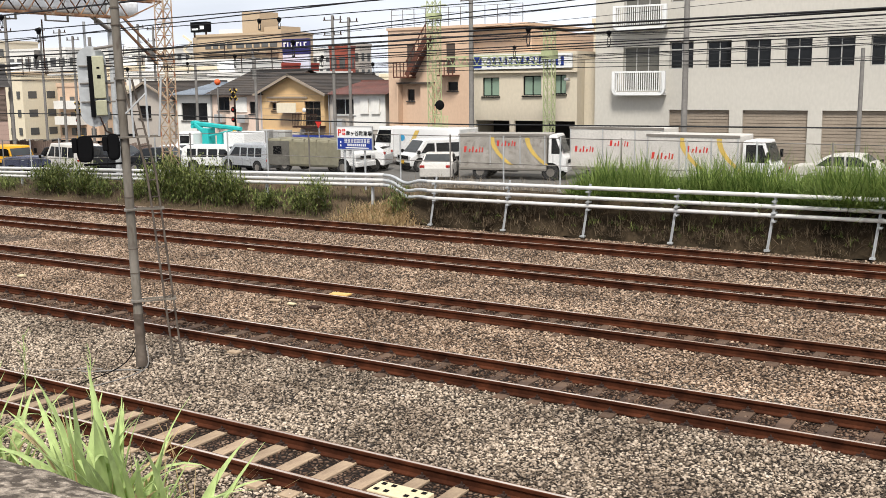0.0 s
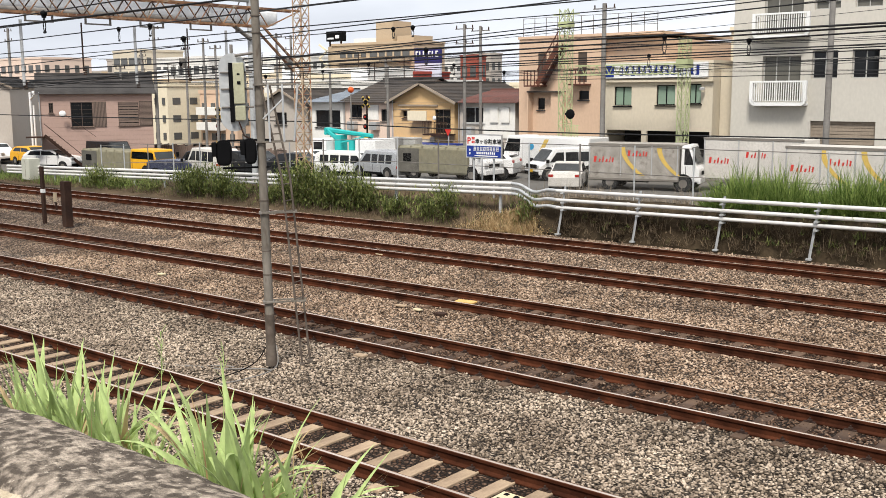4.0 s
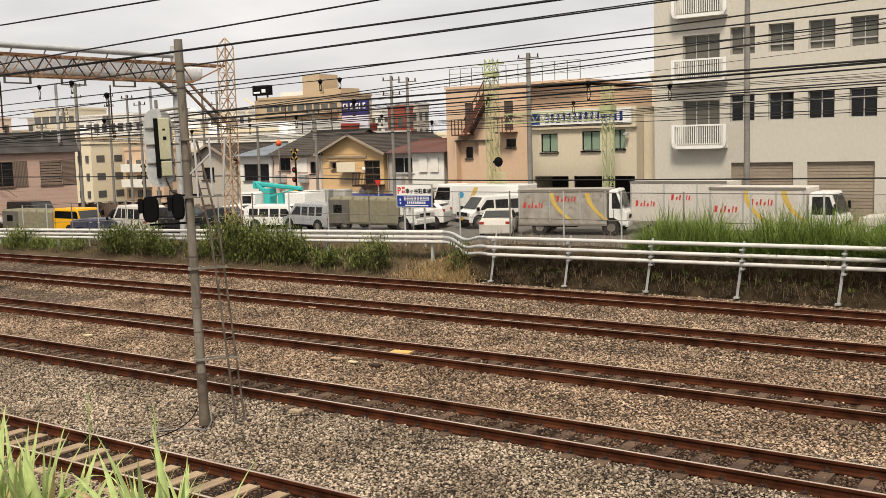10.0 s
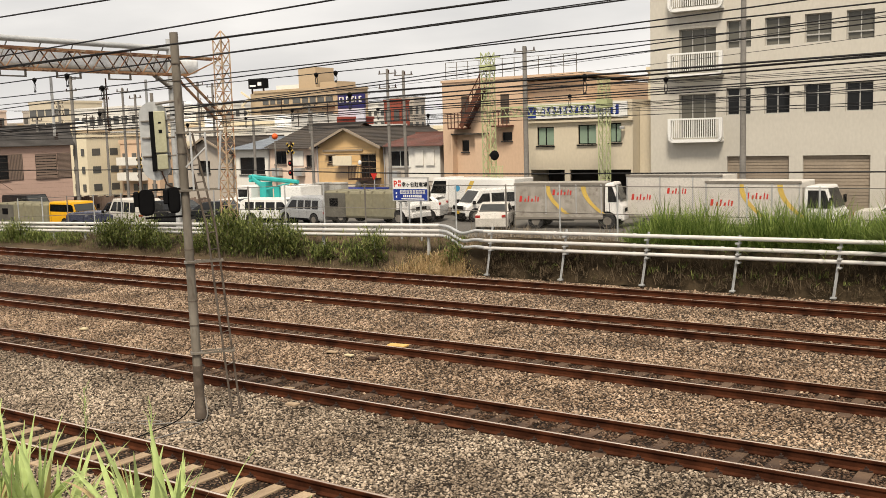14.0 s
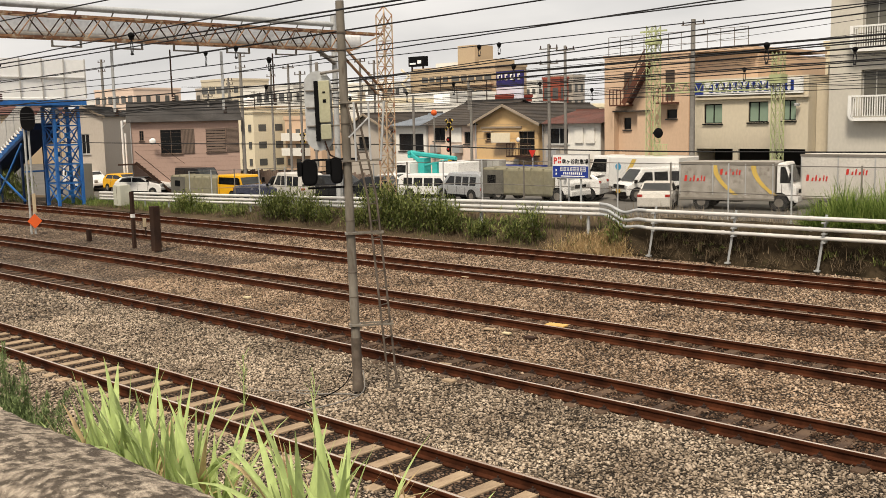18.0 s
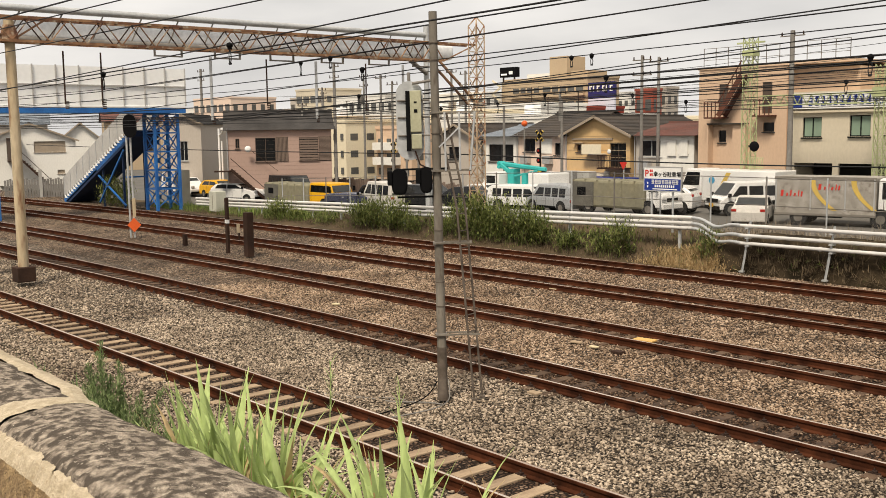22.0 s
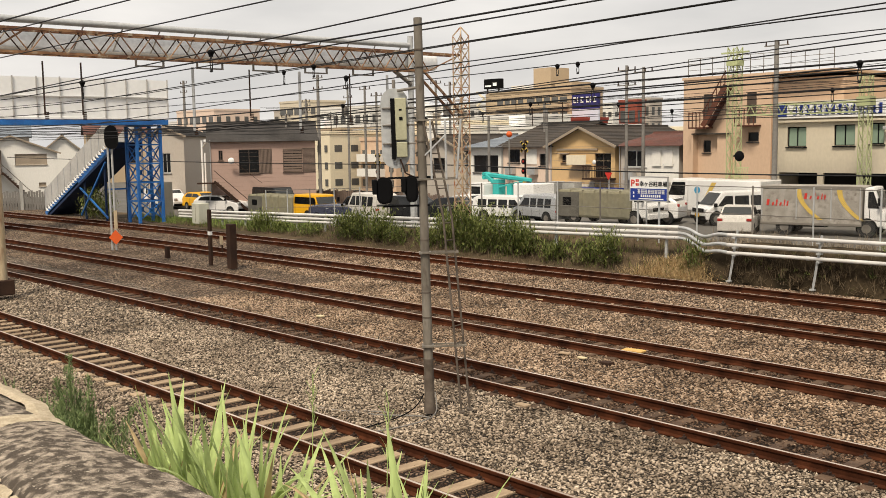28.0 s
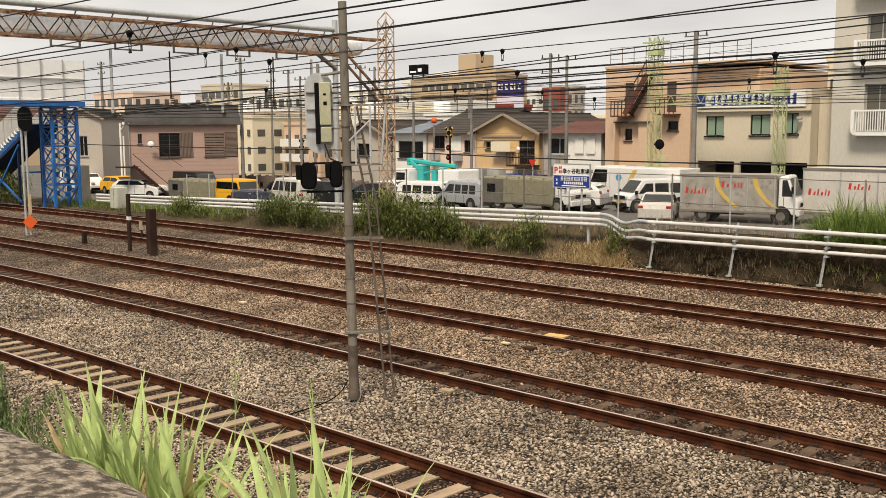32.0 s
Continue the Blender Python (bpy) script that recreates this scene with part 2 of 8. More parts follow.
M_RUSTPOLE = mat("yellowed_painted_steel", (0.47, 0.39, 0.27), 0.7, other=(0.40, 0.30, 0.18), amount=0.9, fine=10, coarse=1.3, stain=(0.17, 0.075, 0.035), stain_at=(0.53, 0.68), stretch=(1, 1, 0.25))
M_BROWN = mat("dark_rust", (0.052, 0.029, 0.02), 0.85, spec=0.1, other=(0.03, 0.018, 0.014), amount=0.8, fine=16)
M_LATTICE = mat("weathered_lattice", (0.44, 0.36, 0.26), 0.7, stain=(0.26, 0.10, 0.045), stain_at=(0.5, 0.62), other=(0.33, 0.22, 0.13), amount=0.8, fine=8, coarse=1.4)
M_UPOLE = mat("weathered_pole_concrete", (0.225, 0.212, 0.195), 0.85, other=(0.155, 0.145, 0.132), amount=0.7, fine=9, coarse=1.0)
M_MASTPALE = mat("pale_grey_column", (0.36, 0.35, 0.335), 0.8, other=(0.28, 0.27, 0.255), amount=0.7, fine=12, coarse=1.4, stretch=(1, 1, 0.4))
M_GREEN = mat("pale_green_paint", (0.42, 0.46, 0.24), 0.65, other=(0.33, 0.36, 0.20), amount=0.7, fine=9, coarse=1.5)
M_BLUE = mat("blue_steel", (0.022, 0.15, 0.44), 0.5, other=(0.016, 0.10, 0.32), amount=0.8, fine=10, coarse=1.0, stain=(0.10, 0.08, 0.07), stain_at=(0.68, 0.85))
M_STAIRPANEL = mat("weathered_stair_panel", (0.46, 0.45, 0.43), 0.7, other=(0.37, 0.36, 0.345), amount=0.6, fine=6, coarse=0.8)
# the bridge's blue with the shade below the stairs put into the colour
M_BLUE_SHADED = mat("shaded_blue_steel", (0.010, 0.026, 0.075), 0.7, amount=0.6)
M_PANEL = mat("pale_parapet", (0.82, 0.825, 0.815), 0.6, other=(0.80, 0.805, 0.795), amount=0.2, fine=4, coarse=0.3, bump=0.02)
M_WIRE = mat("dark_cable", (0.012, 0.012, 0.013), 0.6, amount=0.3, bump=0)
M_BLACK = mat("black_paint", (0.004, 0.004, 0.0045), 0.75, spec=0.06, other=(0.007, 0.007, 0.0075), amount=0.5, bump=0.05)
M_GALV = mat("white_pipe", (0.58, 0.565, 0.53), 0.42, other=(0.50, 0.49, 0.48), amount=0.7, fine=8, coarse=0.9, stretch=(0.2, 1, 1), stain=(0.36, 0.31, 0.27), stain_at=(0.66, 0.8))
M_RETAIN = mat("mossy_retaining_wall", (0.06, 0.044, 0.027), 0.95, spec=0.05, other=(0.022, 0.017, 0.011), amount=0.9, fine=16, coarse=1.3, bump=0.7, stain=(0.05, 0.058, 0.02), stain_at=(0.62, 0.75))
M_ORANGE = mat("orange_marker", (0.75, 0.12, 0.025), 0.55, amount=0.3)
M_YELLOW = mat("yellow_paint", (0.72, 0.42, 0.02), 0.5, amount=0.4)
M_WHITE = mat("white_car_paint", (0.68, 0.67, 0.65), 0.3, other=(0.61, 0.60, 0.58), amount=0.3, bump=0.0, spec=0.6)
M_SILVER = mat("silver_car_paint", (0.48, 0.49, 0.50), 0.3, metal=0.4, amount=0.3, bump=0.0)
M_DARKCAR = mat("dark_car_paint", (0.014, 0.015, 0.017), 0.3, spec=0.25, amount=0.3, bump=0.0)
M_BLUECAR = mat("slate_blue_car_paint", (0.06, 0.065, 0.1), 0.28, metal=0.2, amount=0.3, bump=0.0)
M_YELLOWCAR = mat("yellow_cab_paint", (0.78, 0.40, 0.015), 0.35, amount=0.3, bump=0.0)
M_TRUCKBOX = mat("grey_box_body", (0.34, 0.315, 0.28), 0.65, other=(0.245, 0.225, 0.195), amount=0.9, fine=30, coarse=2.2, bump=0.06, stain=(0.17, 0.145, 0.12), stain_at=(0.54, 0.72))
M_DUSTWHITE = mat("dusty_white_body", (0.54, 0.51, 0.465), 0.5, other=(0.45, 0.425, 0.385), amount=0.7, fine=12, coarse=0.7, bump=0.03)
M_TEAL = mat("teal_crane", (0.03, 0.40, 0.38), 0.45, amount=0.4, bump=0.02)
M_TARP = mat("olive_tarp", (0.21, 0.19, 0.125), 0.85, other=(0.18, 0.17, 0.12), amount=0.8, fine=5, coarse=1.0, bump=0.3)
M_TYRE = mat("tyre", (0.02, 0.02, 0.02), 0.85, amount=0.3)
M_GLASS = glass_mat("dark_glass", (0.012, 0.013, 0.014))
# windscreen glass: base colour lifted to carry part of the sky's reflection
M_SCREEN = mat("sky_pale_car_glass", (0.085, 0.09, 0.088), 0.08, spec=0.9, amount=0.3, fine=3.0, coarse=0.6, bump=0.0)
M_GLASSG = glass_mat("green_glass", (0.24, 0.33, 0.25), 0.12)
M_GLASSC = glass_mat("curtained_glass", (0.13, 0.125, 0.105), 0.15)
M_FRAME = mat("dark_window_frame", (0.035, 0.034, 0.034), 0.5, amount=0.3, bump=0)
M_ALU = mat("aluminium", (0.55, 0.55, 0.54), 0.4, metal=0.5, amount=0.3, bump=0)
M_RED = mat("red_sign_paint", (0.58, 0.035, 0.025), 0.5, amount=0.3, bump=0)
M_SIGNBLUE = mat("blue_sign_paint", (0.018, 0.045, 0.27), 0.45, amount=0.3, bump=0)
M_SIGNWHITE = mat("white_sign_paint", (0.76, 0.76, 0.74), 0.5, other=(0.68, 0.68, 0.66), amount=0.3, bump=0)

# ---- builders ----
def box(bm, x0, x1, y0, y1, z0, z1, bevel=0.0, m=None):
    mx = Matrix.LocRotScale(((x0 + x1) / 2, (y0 + y1) / 2, (z0 + z1) / 2), None, (abs(x1 - x0), abs(y1 - y0), abs(z1 - z0)))
    geo = bmesh.ops.create_cube(bm, size=1.0, matrix=(m @ mx) if m else mx)
    if bevel:
        edges = list({e for v in geo["verts"] for e in v.link_edges})
        bmesh.ops.bevel(bm, geom=edges, offset=bevel, segments=2, affect="EDGES", profile=0.5)


def rod(bm, a, b, r, r2=None, seg=8):
    a, b = Vector(a), Vector(b)
    d = b - a
    if d.length < 1e-6:
        return
    m = Matrix.Translation((a + b) / 2) @ d.to_track_quat("Z", "Y").to_matrix().to_4x4()
    bmesh.ops.create_cone(bm, cap_ends=True, segments=seg, radius1=r, radius2=r if r2 is None else r2, depth=d.length, matrix=m)


def tube(bm, pts, r, seg=6):
    """One continuous round line through the points."""
    rings = []
    pts = [Vector(p) for p in pts]
    for i, p in enumerate(pts):
        d = (pts[min(i + 1, len(pts) - 1)] - pts[max(i - 1, 0)]).normalized()
        q = d.to_track_quat("Z", "Y")
        rings.append([bm.verts.new(p + q @ Vector((r * math.cos(6.2832 * k / seg), r * math.sin(6.2832 * k / seg), 0))) for k in range(seg)])
    for a, b in zip(rings, rings[1:]):
        for k in range(seg):
            bm.faces.new((a[k], a[(k + 1) % seg], b[(k + 1) % seg], b[k]))
    bm.faces.new(rings[0])
    bm.faces.new(rings[-1])


def sag_points(a, b, sag, n=10):
    return [Vector(a).lerp(Vector(b), i / n) - Vector((0, 0, 4 * sag * (i / n) * (1 - i / n))) for i in range(n + 1)]


def angle_bar(bm, a, b, w=0.06, t=None):
    """A flat-sided steel bar from a to b."""
    a, b = Vector(a), Vector(b)
    d = b - a
    if d.length < 1e-6:
        return
    m = Matrix.Translation((a + b) / 2) @ d.to_track_quat("Z", "Y").to_matrix().to_4x4() @ Matrix.Diagonal((w, t or w, d.length, 1))
    bmesh.ops.create_cube(bm, size=1.0, matrix=m)


def ball(bm, c, r, sz=(1, 1, 1), sub=2):
    bmesh.ops.create_icosphere(bm, subdivisions=sub, radius=r, matrix=Matrix.Translation(c) @ Matrix.Diagonal((*sz, 1)))


def prism(bm, outline, y0, y1, m=None):
    """An outline in x and z, drawn out along y."""
    front = [bm.verts.new((x, y0, z)) for x, z in outline]
    back = [bm.verts.new((x, y1, z)) for x, z in outline]
    if m:
        for v in front + back:
            v.co = m @ v.co
    n = len(outline)
    bm.faces.new(front)
    bm.faces.new(back[::-1])
    for i in range(n):
        bm.faces.new((front[i], back[i], back[(i + 1) % n], front[(i + 1) % n]))
    bmesh.ops.recalc_face_normals(bm, faces=bm.faces)


def finish(name, bm, material, smooth=False):
    me = bpy.data.meshes.new(name)
    bmesh.ops.recalc_face_normals(bm, faces=bm.faces)
    bm.to_mesh(me)
    bm.free()
    for m in material if isinstance(material, (list, tuple)) else [material]:
        me.materials.append(m)
    if smooth:
        for p in me.polygons:
            p.use_smooth = True
        me.set_sharp_from_angle(angle=radians(48))
    return me


def thing(name, label, category, base=(0, 0, 0), group="", turn=0.0, kind=""):
    ob = new(name)
    ob.empty_display_size = 0.2
    ob.matrix_world = pose(*base, 0, 0, turn)
    return tagged(ob, label, category, group, kind)


def part(name, bm, material, parent, label="", smooth=False, at=None):
    ob = new(name, finish(name, bm, material, smooth))
    ob.parent = parent
    if at:
        ob.matrix_basis = at
    return tagged(ob, label)


def solid(name, bm, material, label, category, group="", kind="", smooth=False):
    return tagged(new(name, finish(name, bm, material, smooth)), label, category, group, kind)


def B():
    return bmesh.new()


def boxes(*dims, bevel=0.0):
    bm = bmesh.new()
    for d in dims:
        box(bm, *d, bevel=bevel)
    return bm


def rods(*dims, seg=8):
    bm = bmesh.new()
    for a, b, r in dims:
        rod(bm, a, b, r, seg=seg)
    return bm


def raw_mesh(name, verts, faces, material):
    me = bpy.data.meshes.new(name)
    me.from_pydata(verts, [], faces)
    for m in material if isinstance(material, (list, tuple)) else [material]:
        me.materials.append(m)
    me.update()
    return me


def curve_y(x):
    """How far the tracks bend towards the camera's side at x."""
    return -0.00048 * min(x + 8, 0) ** 2


def lot_z(x):
    """The height of the car park's ground."""
    return 0.75 if x > -30 else max(0.75 - (-30 - x) * 0.043, -0.35)

# ---- ground and tracks ----
def grid_sheet(name, xs, ys, z_of, material, label, category):
    verts = [(x, y, z_of(x, y)) for y in ys for x in xs]
    n = len(xs)
    faces = [(j * n + i, j * n + i + 1, (j + 1) * n + i + 1, (j + 1) * n + i) for j in range(len(ys) - 1) for i in range(n - 1)]
    ob = tagged(new(name, raw_mesh(name, verts, faces, material)), label, category, kind="structure")
    for p in ob.data.polygons:
        p.use_smooth = True
    return ob


TRACKS = (9.69, 14.56, 18.71, 23.51, 27.86)
GAUGE = 0.566


def bed_z(x, y):
    """The ballast: nearly level, a little lower between the tracks."""
    y -= curve_y(x)
    d = min(abs(y - t) for t in TRACKS)
    low = 0.05 * min(max(d - 1.1, 0), 1.0)
    if y < 8.0:
        low += min((8.0 - y) * 0.12, 0.5)
    return -0.192 - low + 0.02 * noise.noise((x * 0.9, y * 0.9, 0))


ground = grid_sheet("ground", [-2500, -700, -300, -200, 60, 300, 2500], [-2500, -300, 0, 60, 300, 2500],
                    lambda x, y: -0.9, M_EARTH, "dull brown earth reaching the horizon", "ground")
grid_sheet("ballast_bed", [-70 + i * 0.5 for i in range(181)], [5.6 + i * 0.35 for i in range(31)], bed_z, M_BALLAST,
                      "grey crushed-stone ballast between the near tracks", "ballast")
grid_sheet("ballast_bed_far", [-70 + i * 0.6 for i in range(151)], [15.9 + i * 0.4 for i in range(37)], lambda x, y: bed_z(x, y) + 0.0, M_BALLAST_RUST,
                     "rust-tinted crushed-stone ballast under the far tracks", "ballast")
grid_sheet("ballast_bed_end", [-260 + i * 5 for i in range(39)], [-16 + i * 2.0 for i in range(24)], lambda x, y: -0.23 if y > 4 + curve_y(x) else -0.6, M_BALLAST_RUST,
                     "rust-tinted ballast running on past the footbridge", "ballast")


def strip_sheet(ty):
    """Rust-stained stone between the rails of one track."""
    xs = [-170 + i * 2.0 for i in range(50)] + [-70 + i * 0.6 for i in range(144)]
    us = [-0.6, -0.3, 0.0, 0.3, 0.6]
    verts = [(x, ty + curve_y(x) + u, bed_z(x, ty + curve_y(x) + u) + 0.005) for x in xs for u in us]
    faces = [(i * 5 + k, i * 5 + k + 1, i * 5 + k + 6, i * 5 + k + 5) for i in range(len(xs) - 1) for k in range(4)]
    return raw_mesh("rust_bed", verts, faces, M_BALLAST_DARK)


def rail_mesh(name, y, x0, x1, step):
    """A flat-bottomed rail along x, its worn head topped by a pale painted highlight."""
    prof = [(-0.08, -0.178), (0.08, -0.178), (0.08, -0.16), (0.024, -0.138), (0.022, -0.055), (0.043, -0.042), (0.043, -0.007), (0.034, 0.0), (0.018, 0.001), (-0.026, 0.001), (-0.034, 0.0),
            (-0.043, -0.007), (-0.043, -0.042), (-0.022, -0.055), (-0.024, -0.138), (-0.08, -0.16)]
    xs, x = [], x1
    while x > x0:
        xs.append(x)
        x -= step
    verts = [(x, y + curve_y(x) + py, pz) for x in xs for py, pz in prof]
    n = len(prof)
    faces, mats = [], []
    for i in range(len(xs) - 1):
        for j in range(n):
            faces.append((i * n + j, i * n + (j + 1) % n, (i + 1) * n + (j + 1) % n, (i + 1) * n + j))
            mats.append({7: 2, 8: 1, 9: 2}.get(j, 0))
    faces.append(tuple(range(n)))
    mats.append(0)
    me = raw_mesh(name, verts, faces, [M_RAIL, M_RAILTOP, M_RAILEDGE])
    me.polygons.foreach_set("material_index", mats)
    return me


def sleeper_mesh(length=1.74, width=0.22):
    bm = B()
    box(bm, -width / 2, width / 2, -length / 2, length / 2, -0.33, -0.158, bevel=0.012)
    return finish("sleeper", bm, M_SLEEPER)


def clip_mesh():
    """A spring clip and its plate beside the rail foot."""
    bm = B()
    box(bm, -0.09, 0.09, -0.11, 0.11, -0.163, -0.15)
    for s in (-1, 1):
        box(bm, -0.035, 0.035, s * 0.05, s * 0.105, -0.15, -0.118, bevel=0.008)
        rod(bm, (0, s * 0.085, -0.15), (0, s * 0.085, -0.085), 0.014, seg=6)
    return finish("rail_clip", bm, M_CLIP)


SLEEPER, CLIP = sleeper_mesh(), clip_mesh()
SLEEPER_RUST = SLEEPER.copy()
SLEEPER_RUST.materials.clear()
SLEEPER_RUST.materials.append(M_SLEEPER_DARK)
track_obs = []
for i, ty in enumerate(TRACKS):
    track = thing("railway_track", ("narrow-gauge track on tan sleepers with worn rusty rails", "narrow-gauge track with rusty rails sunk in ballast")[i > 0],
                  "railway track", (0, 0, 0), "parallel tracks", kind="structure")
    track_obs.append(track)
    bed = new("rust_bed", strip_sheet(ty))
    bed.parent = track
    tagged(bed, "dark rust-stained ballast between the rails")
    for s in (-1, 1):
        r = new("rail", rail_mesh("rail", ty + s * GAUGE, -170, 16, 1.0))
        r.parent = track
        tagged(r, "rusty rail with a painted highlight along its worn head")

# ---- retaining wall, slope and car park ----
def bank_z(x, y):
    y0 = 29.9 + curve_y(x)
    top = lot_z(x) + 0.05
    steep = 1.0 + 1.6 * min(max((-19.0 - x) / 4.0, 0), 1)
    f = min(max((y - y0) / steep, 0), 1)
    sink = 0.9 * min(max((x + 20.6) / 1.4, 0), 1)
    return -0.2 - sink + (top + 0.2) * (f * f * (3 - 2 * f)) + (0.05 * noise.noise((x * 1.3, y * 1.5, 3)) if 0 < f else 0)


bank = grid_sheet("embankment", [-75 + i * 0.45 for i in range(128)], [29.0 + i * 0.3 for i in range(15)], bank_z, M_EARTH,
                  "dry earth bank with scrub rising to the car park", "embankment")
retain_ys = [30.3, 30.48, 30.62, 30.95, 31.4, 33.5]
grid_sheet("retaining_wall", [-20.6 + i * 0.3 for i in range(134)], retain_ys,
                    lambda x, y: (-0.25, 0.35, 0.95, 1.12, 1.1, 0.8)[retain_ys.index(y)] * (1 if x > -19.2 else 0.55 + 0.45 * (x + 20.6) / 1.4) + 0.1 * noise.noise((x * 2.1, y * 3, 8)) + 0.05 * noise.noise((x * 6.3, y * 7, 2)), M_RETAIN,
                    "dark mossy retaining wall below the car park", "retaining wall")
grid_sheet("car_park", [-130 + i * 5 for i in range(41)], [33.2 + i * 2.0 for i in range(8)], lambda x, y: lot_z(x), M_LOT,
                 "worn grey asphalt car park", "car park")
street = grid_sheet("street", [-260 + i * 10 for i in range(41)], [47.1, 60, 80, 120, 200, 300], lambda x, y: lot_z(x) - 0.03, M_LOT,
                    "grey asphalt between the houses", "street")


# ---- buildings ----
def facade(bm, x0, x1, z0, z1, y, holes, reveal=0.14):
    """A front wall with openings that go in by the reveal."""
    xs = sorted({x0, x1, *[h[0] for h in holes], *[h[1] for h in holes]})
    zs = sorted({z0, z1, *[h[2] for h in holes], *[h[3] for h in holes]})
    for a, b in zip(xs, xs[1:]):
        for c, d in zip(zs, zs[1:]):
            mx, mz = (a + b) / 2, (c + d) / 2
            if any(h[0] < mx < h[1] and h[2] < mz < h[3] for h in holes):
                continue
            bm.faces.new([bm.verts.new(p) for p in ((a, y, c), (b, y, c), (b, y, d), (a, y, d))])
    for a, b, c, d in [h[:4] for h in holes]:
        ring = ((a, c), (b, c), (b, d), (a, d))
        for (p, q), (r, s) in zip(ring, ring[1:] + ring[:1]):
            bm.faces.new([bm.verts.new(v) for v in ((p, y, q), (r, y, s), (r, y + reveal, s), (p, y + reveal, q))])


def shell(bm, x0, x1, y0, y1, z0, z1):
    """Side walls, back wall and flat top behind a facade."""
    for quad in (((x0, y0, z0), (x0, y1, z0), (x0, y1, z1), (x0, y0, z1)), ((x1, y0, z0), (x1, y1, z0), (x1, y1, z1), (x1, y0, z1)),
                 ((x0, y1, z0), (x1, y1, z0), (x1, y1, z1), (x0, y1, z1)), ((x0, y0, z1), (x1, y0, z1), (x1, y1, z1), (x0, y1, z1))):
        bm.faces.new([bm.verts.new(p) for p in quad])


def add_window(parent, x0, x1, z0, z1, y, frame_mat, glass, cols=2, rows=1, bar=0.045, sill=True):
    xs = [x0, x0 + bar]
    for i in range(1, cols):
        x = x0 + (x1 - x0) * i / cols
        xs += [x - bar / 2, x + bar / 2]
    xs += [x1 - bar, x1]
    zs = [z0, z0 + bar]
    for i in range(1, rows):
        z = z0 + (z1 - z0) * i / rows
        zs += [z - bar / 2, z + bar / 2]
    zs += [z1 - bar, z1]
    bm = B()
    grid = {(i, k): bm.verts.new((x, y - 0.03, z)) for i, x in enumerate(xs) for k, z in enumerate(zs)}
    for i in range(len(xs) - 1):
        for k in range(len(zs) - 1):
            if i % 2 == 0 or k % 2 == 0:
                bm.faces.new((grid[i, k], grid[i + 1, k], grid[i + 1, k + 1], grid[i, k + 1]))
    out = bmesh.ops.extrude_face_region(bm, geom=bm.faces[:])
    bmesh.ops.translate(bm, vec=(0, 0.055, 0), verts=[v for v in out["geom"] if isinstance(v, bmesh.types.BMVert)])
    w = part("window", bm, frame_mat, parent)
    part("pane", boxes((x0 + 0.01, x1 - 0.01, y + 0.006, y + 0.016, z0 + 0.01, z1 - 0.01)), glass, w)
    if sill:
        part("sill", boxes((x0 - 0.05, x1 + 0.05, y - 0.2, y - 0.06, z0 - 0.07, z0 - 0.01)), frame_mat, w)
    return w


def building(name, label, category, x0, x1, y0, deep, z0, z1, wall_mat, windows, frame_mat=None, glass=None, reveal=0.14, group="", cols=2, dark=(), place=None):
    """A block with a front wall at y0; windows: x0, x1, z0, z1 in the world."""
    t = thing(name, label, category, (*place[:2], z0) if place else (x0, y0, z0), group, place[2] if place else 0)
    loc = [(a - x0, b - x0, c - z0, d - z0) for a, b, c, d in windows]
    hollow = [(a - x0, b - x0, c - z0, d - z0) for a, b, c, d in dark]
    bm = B()
    facade(bm, 0, x1 - x0, 0, z1 - z0, 0, loc + hollow, reveal)
    shell(bm, 0, x1 - x0, 0, deep, 0, z1 - z0)
    part("wall", bm, wall_mat, t)
    for a, b, c, d in loc:
        add_window(t, a, b, c, d, reveal - 0.03, frame_mat or M_FRAME, glass or M_GLASS, cols)
    return t


def wall_paint(name, colour, dirt=(0.2, 0.19, 0.17), other=None):
    return mat(name, colour, 0.85, other=other or tuple(c * 0.93 for c in colour), amount=0.3, fine=9, coarse=0.35, bump=0.03, stain=tuple(c * 0.84 for c in colour), stain_at=(0.6, 0.95), stretch=(1, 1, 0.5))


M_W_WHITE = wall_paint("pale_render", (0.52, 0.49, 0.43))
M_W_PEACH = wall_paint("peach_render", (0.57, 0.405, 0.285))
M_W_BEIGE = wall_paint("beige_render", (0.55, 0.485, 0.375))
M_W_PINK = wall_paint("dull_pink_siding", (0.41, 0.285, 0.235))
M_W_GREY = wall_paint("grey_siding", (0.42, 0.375, 0.325))
M_W_YELLOW = wall_paint("ochre_render", (0.60, 0.405, 0.20))
M_W_CREAM = wall_paint("cream_render", (0.68, 0.6, 0.44))
M_W_TAN = wall_paint("tan_tile", (0.43, 0.33, 0.22))
M_W_PALE = wall_paint("off_white_render", (0.70, 0.68, 0.63))
M_W_PINKISH = wall_paint("pale_pink_render", (0.68, 0.53, 0.43))
M_SHUTTER = mat("brown_shutter", (0.33, 0.27, 0.205), 0.7, amount=0.5, fine=12, coarse=0.7)
# glass for the far town, greyed in colour to stand in for distance haze
M_FARGLASS = glass_mat("hazed_far_glass", (0.105, 0.105, 0.10), 0.2)
M_VOID = mat("shaded_interior", (0.03, 0.028, 0.027), 0.9, amount=0.4)
M_ROOF_DARK = mat("dark_roof_tile", (0.072, 0.066, 0.062), 0.85, spec=0.15, other=(0.045, 0.042, 0.04), amount=0.8, fine=14, coarse=0.9, bump=0.5, stretch=(1, 0.4, 1))
